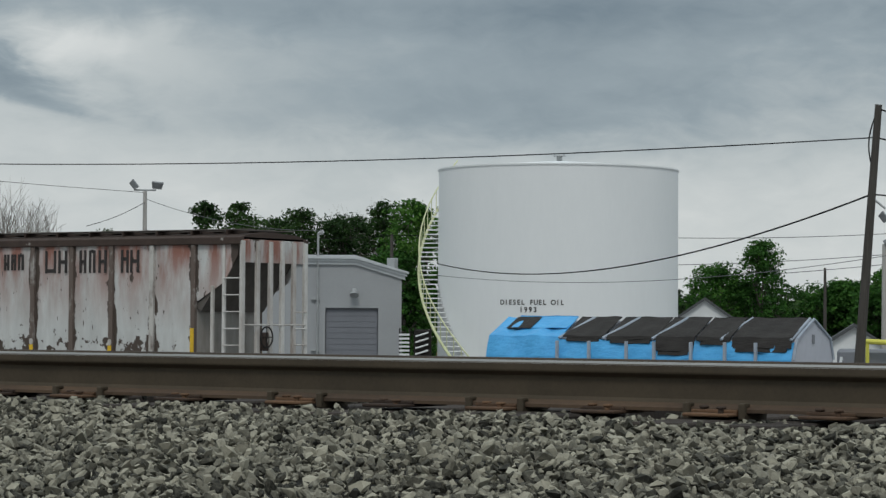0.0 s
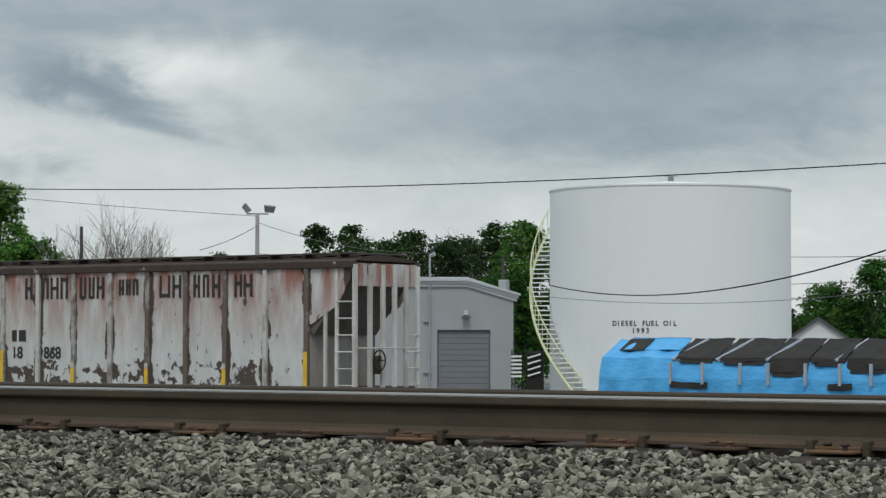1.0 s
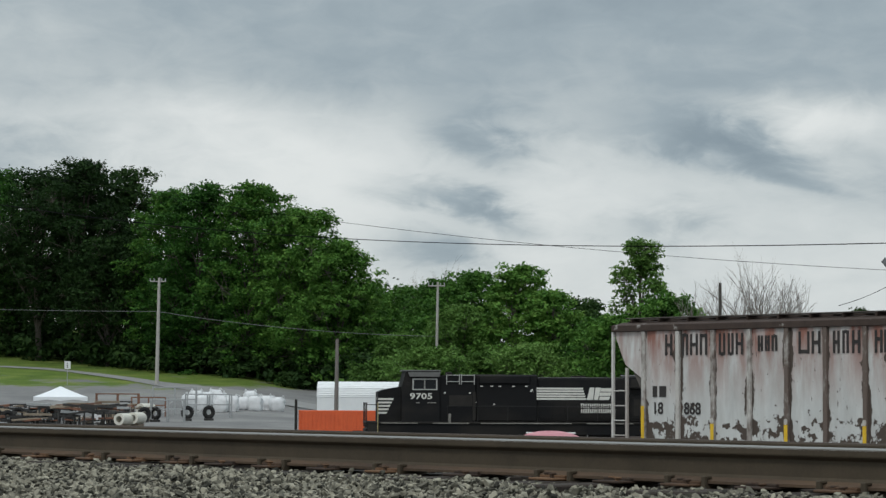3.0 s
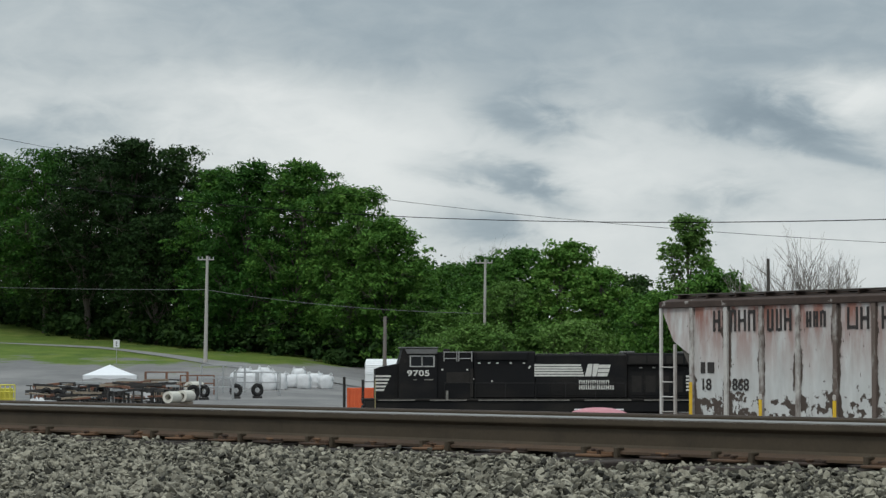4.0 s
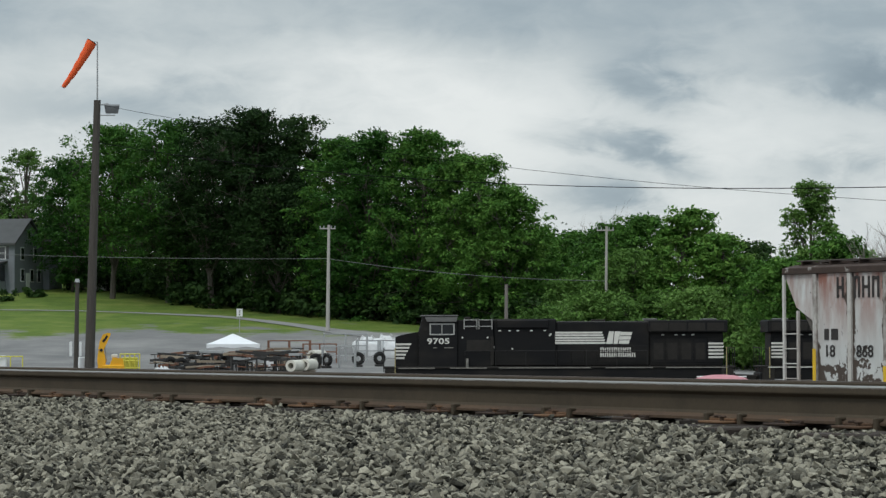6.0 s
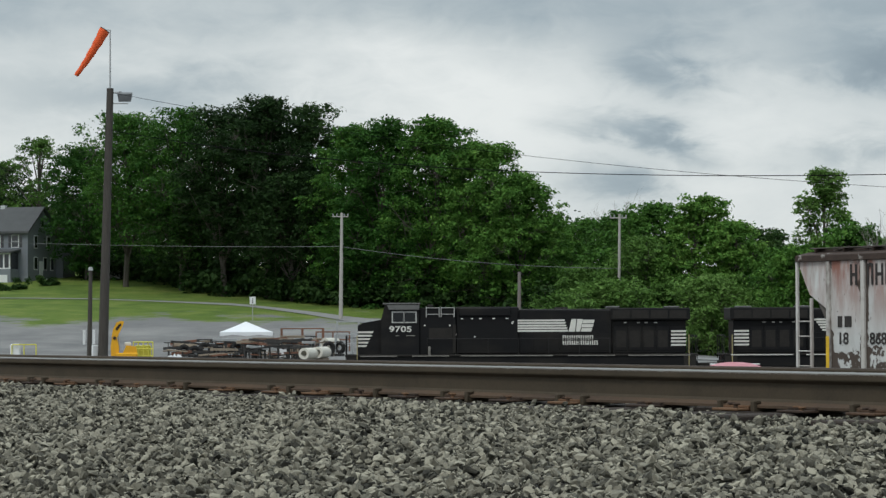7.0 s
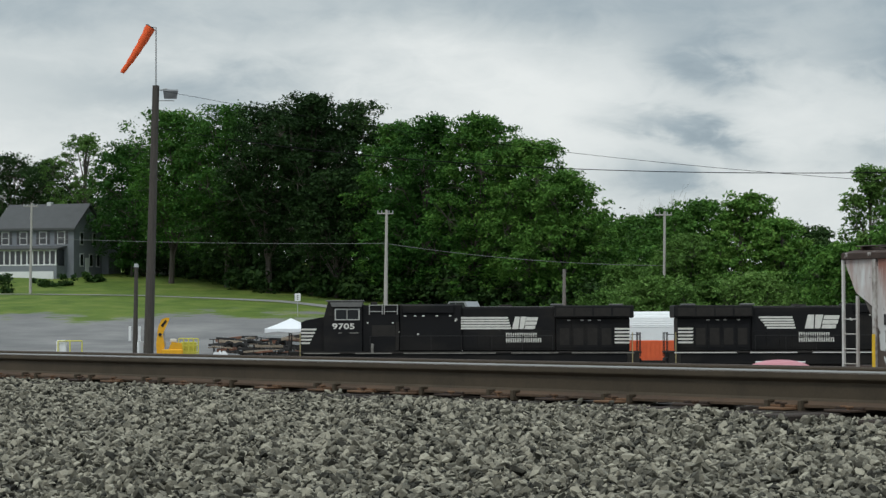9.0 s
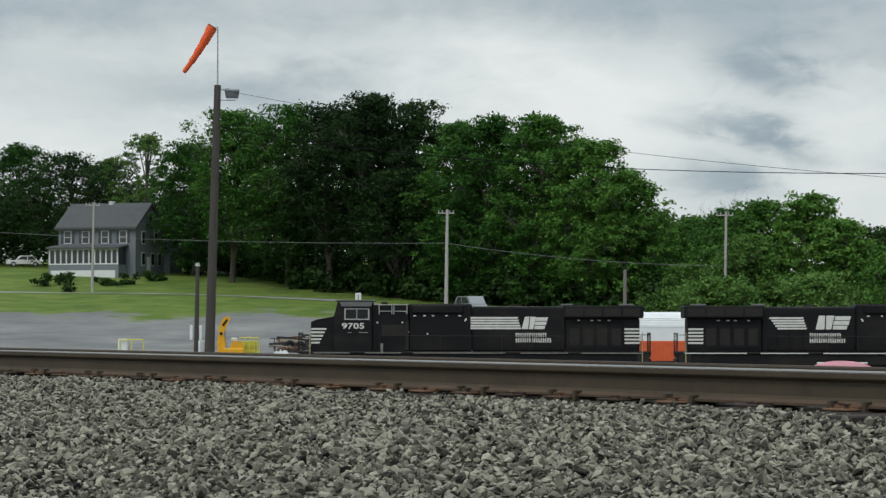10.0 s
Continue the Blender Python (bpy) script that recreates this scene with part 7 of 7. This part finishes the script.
def build_right_yard():
    """Small buildings and pipework beyond the shed."""
    for b, d, w, pk, ev, lab in ((-27.45, 150, 4.0, 1.3, -0.1, "white gabled house behind the tank"), (-23.85, 118, 2.6, -0.25, -1.1, "small white gabled outbuilding")):
        m = facing(b, d, 0)
        t = thing("house", m, lab, "house", "white houses behind the yard")
        z = m.translation.z
        P, E = CAM_Z + pk - z, CAM_Z + ev - z
        part("wall", prism(B(), [(0, -0.2), (w, -0.2), (w, E), (w / 2, P), (0, E)], 1, 0, 7), M_TRIMWHITE, t)
        part("roof", prism(B(), [(-0.3, E - 0.2), (w / 2, P), (w + 0.3, E - 0.2), (w + 0.3, E - 0.02), (w / 2, P + 0.18), (-0.3, E - 0.02)], 1, -0.25, 7.2), M_SHINGLES, t)
        part("window", box(B(), w / 2 - 0.3, w / 2 + 0.3, -0.03, -0.002, E - 0.9, E - 0.2), M_PANE, t)
    m = facing(-33.86, 98, 0)
    t = thing("pump_rack", m, "dark pump rack with white slatted guards beside the tank", "machinery")
    for k in range(6):
        part("guard_slat", box(B(), 0.0, 0.42, 0.0, 0.04, 1.05 + 0.16 * k, 1.13 + 0.16 * k, 0.005), M_TRIMWHITE, t, "white slat")
    for x in (0.0, 0.40, 0.62, 1.25):
        part("upright", box(B(), x, x + 0.06, 0.05, 0.12, -0.1, 2.15, 0.005), M_GRIME, t)
    part("pump_body", box(B(), 0.60, 1.30, 0.14, 0.9, 0.2, 2.1, 0.06), M_GRIME, t, "black pump housing")
    for k in range(4):
        part("guard_brace", tube(B(), (0.66, 0.06, 1.1 + 0.24 * k), (1.18, 0.06, 1.26 + 0.24 * k), 0.035, n=6), M_TRIMWHITE, t, "white brace")
    m = facing(-23.6, 66, 0)
    t = thing("grey_tank", m, "low grey steel tank with a yellow safety rail", "tank")
    z = CAM_Z - 1.15 * 0.66 - m.translation.z
    part("tank_body", box(B(), 0.0, 3.2, 0.0, 2.2, -0.1, z, 0.08), M_DOOR, t)
    part("safety_rail", tube(B(), (0.75, -0.3, z + 0.22), (3.4, -0.3, z + 0.10), 0.07, n=8), M_CAGE, t, "yellow pipe rail")
    for x in (0.8, 2.0, 3.2):
        part("rail_post", tube(B(), (x, -0.3, -0.1), (x, -0.3, z + 0.2), 0.05, n=8), M_CAGE, t)
    part("fill_pipe", tube(B(), (1.45, -0.4, -0.1), (1.45, -0.4, z - 0.45), 0.11, n=10), M_CAGE, t, "yellow fill pipe")
    part("hose", tube(B(), (-0.1, -0.2, -0.1), (0.12, -0.1, z - 0.2), 0.04, n=6), M_BAG, t)


# ---------- bushes, undergrowth and the wood beyond ----------
def greenery(name, spots, size, leaf, label, category, seed, per=220):
    rs = np.random.RandomState(seed)
    V, F, base = [], [], 0
    for b, d, w, h in spots:
        p = place(b, d)
        lobes = [(p.x + rs.uniform(-1, 1) * w * 0.5, p.y + rs.uniform(-1, 1) * w * 0.5, p.z + h * rs.uniform(0.05, 0.72), 0.30 * h * rs.uniform(0.7, 1.2)) for _ in range(7)]
        v, f = leaf_cloud(lobes, per, size, rs)
        V.append(v)
        F.append(f + base)
        base += len(v)
    me = bpy.data.meshes.new(name)
    me.from_pydata(np.concatenate(V).tolist(), [], np.concatenate(F).tolist())
    me.materials.append(leaf)
    return tagged(new(name, me), label, category, kind="stuff")


def build_greenery():
    rs = np.random.RandomState(77)
    back = [(-70 + 0.42 * k + rs.uniform(-.2, .2), 322 + rs.uniform(-8, 25), 8, rs.uniform(9, 14)) for k in range(44)]
    back += [(-52.5 + 0.55 * k, 290 + rs.uniform(-10, 10), 9, rs.uniform(6.5, 9)) for k in range(14)]
    greenery("far_wood", back, 0.32, LEAF_DARK, "dark continuous wood closing the view behind the trees", "wood", 5, 1700)
    low = [(-45.0 + 0.5 * k + rs.uniform(-.2, .2), 215 + rs.uniform(-10, 30), 7, rs.uniform(4.5, 7.0)) for k in range(50)]
    greenery("far_wood", low, 0.4, LEAF_DARK, "low dark hedge of trees beyond the yard", "wood", 6, 560)
    edge = [(-63.2 + 0.15 * k + rs.uniform(-.1, .1), float(np.interp(-63.2 + 0.15 * k, (-63.2, -62.0, -60.0, -57.5, -54.0, -51.0), (290, 283, 264, 247, 232, 220))) + rs.uniform(0, 9), 4.5, rs.uniform(2.0, 5.0)) for k in range(82)]
    greenery("undergrowth", edge, 0.3, LEAF_DARK, "dark undergrowth along the foot of the wood", "undergrowth", 7, 520)
    scrub = [(-52.2 + 0.2 * k + rs.uniform(-.1, .1), (218 if k < 12 else 200) + rs.uniform(-6, 14), 4.0, rs.uniform(2.5, 5.5)) for k in range(42)]
    greenery("undergrowth", scrub, 0.25, LEAF_LIGHT, "light green scrub behind the train", "undergrowth", 8, 520)
    shrubs = [(-66.1, 272, 1.6, 1.6), (-66.6, 270, 1.4, 1.5), (-66.0, 263, 0.8, 2.0), (-65.2, 272, 2.4, 0.9), (-64.9, 270, 2.2, 0.9), (-64.6, 272, 1.2, 1.3), (-64.2, 276, 1.6, 1.3), (-63.9, 277, 1.4, 1.1), (-61.6, 282, 3.2, 2.6), (-61.1, 280, 3.0, 2.4)]
    greenery("shrubs", shrubs, 0.2, LEAF_DARK, "small garden shrubs before the farmhouse", "shrub", 9, 320)


LANE = ((-75, 275), (-68, 264), (-63, 257), (-59.6, 247), (-57.0, 227), (-55.86, 222), (-53, 207), (-51, 196), (-50, 190), (-47, 176), (-40, 168))


def lane_at(bearing):
    return place(bearing, float(np.interp(bearing, [q[0] for q in LANE], [q[1] for q in LANE])))


def build_road():
    """A narrow paved lane climbing along the foot of the wood."""
    stops = LANE
    bm = B()
    a, b = [], []
    for k in range(120):
        q = -75 + 35 * k / 119
        d = float(np.interp(q, [s[0] for s in stops], [s[1] for s in stops]))
        w = float(np.interp(q, (-62, -54), (0.7, 4.0)))
        for row, dd in ((a, d - w), (b, d + w)):
            p = place(q, dd)
            row.append(bm.verts.new((p.x, p.y, p.z + 0.05)))
    for k in range(119):
        bm.faces.new((a[k], a[k + 1], b[k + 1], b[k]))
    single("road", bm, M_LANE, "narrow pale grey asphalt lane along the wood", "road", kind="structure")


M_LANE = surface("pale_asphalt", (0.26, 0.258, 0.25), (0.20, 0.198, 0.195), 0.9, 0, 4, 0.3, 0.8, 0.2)
build_road()
lane_car = build_car(pose(0, 0, 0), M_CARSILVER, "silver sport utility car driving up the lane by the wood", True)
build_container()
build_house()
build_yard()
build_right_yard()
build_greenery()


def motions():
    """The two coupled locomotives roll slowly towards their head end at a steady pace."""
    for ob, lag in ((loco_lead, 0.0), (loco_trail, 22.6)):
        walk(ob, [(t, on_track(-5.91 + 3.04 * (t - 4.0) - lag)) for t in (0.0, 2.5, 5.0, 7.5, 10.0)])

    # the car climbs the lane
    rows = []
    for t in (0.0, 1.25, 2.5, 3.75, 5.0, 6.25, 7.5, 8.25, 9.0, 9.5, 10.0):
        b = -56.0 - 1.14 * (t - 9.0)
        p, q = lane_at(b), lane_at(b - 0.3)
        v = q - p
        rows.append((t, pose(p.x, p.y, p.z + 0.06, 0, 0, math.degrees(math.atan2(-v.y, -v.x)))))
    walk(lane_car, rows)


motions()
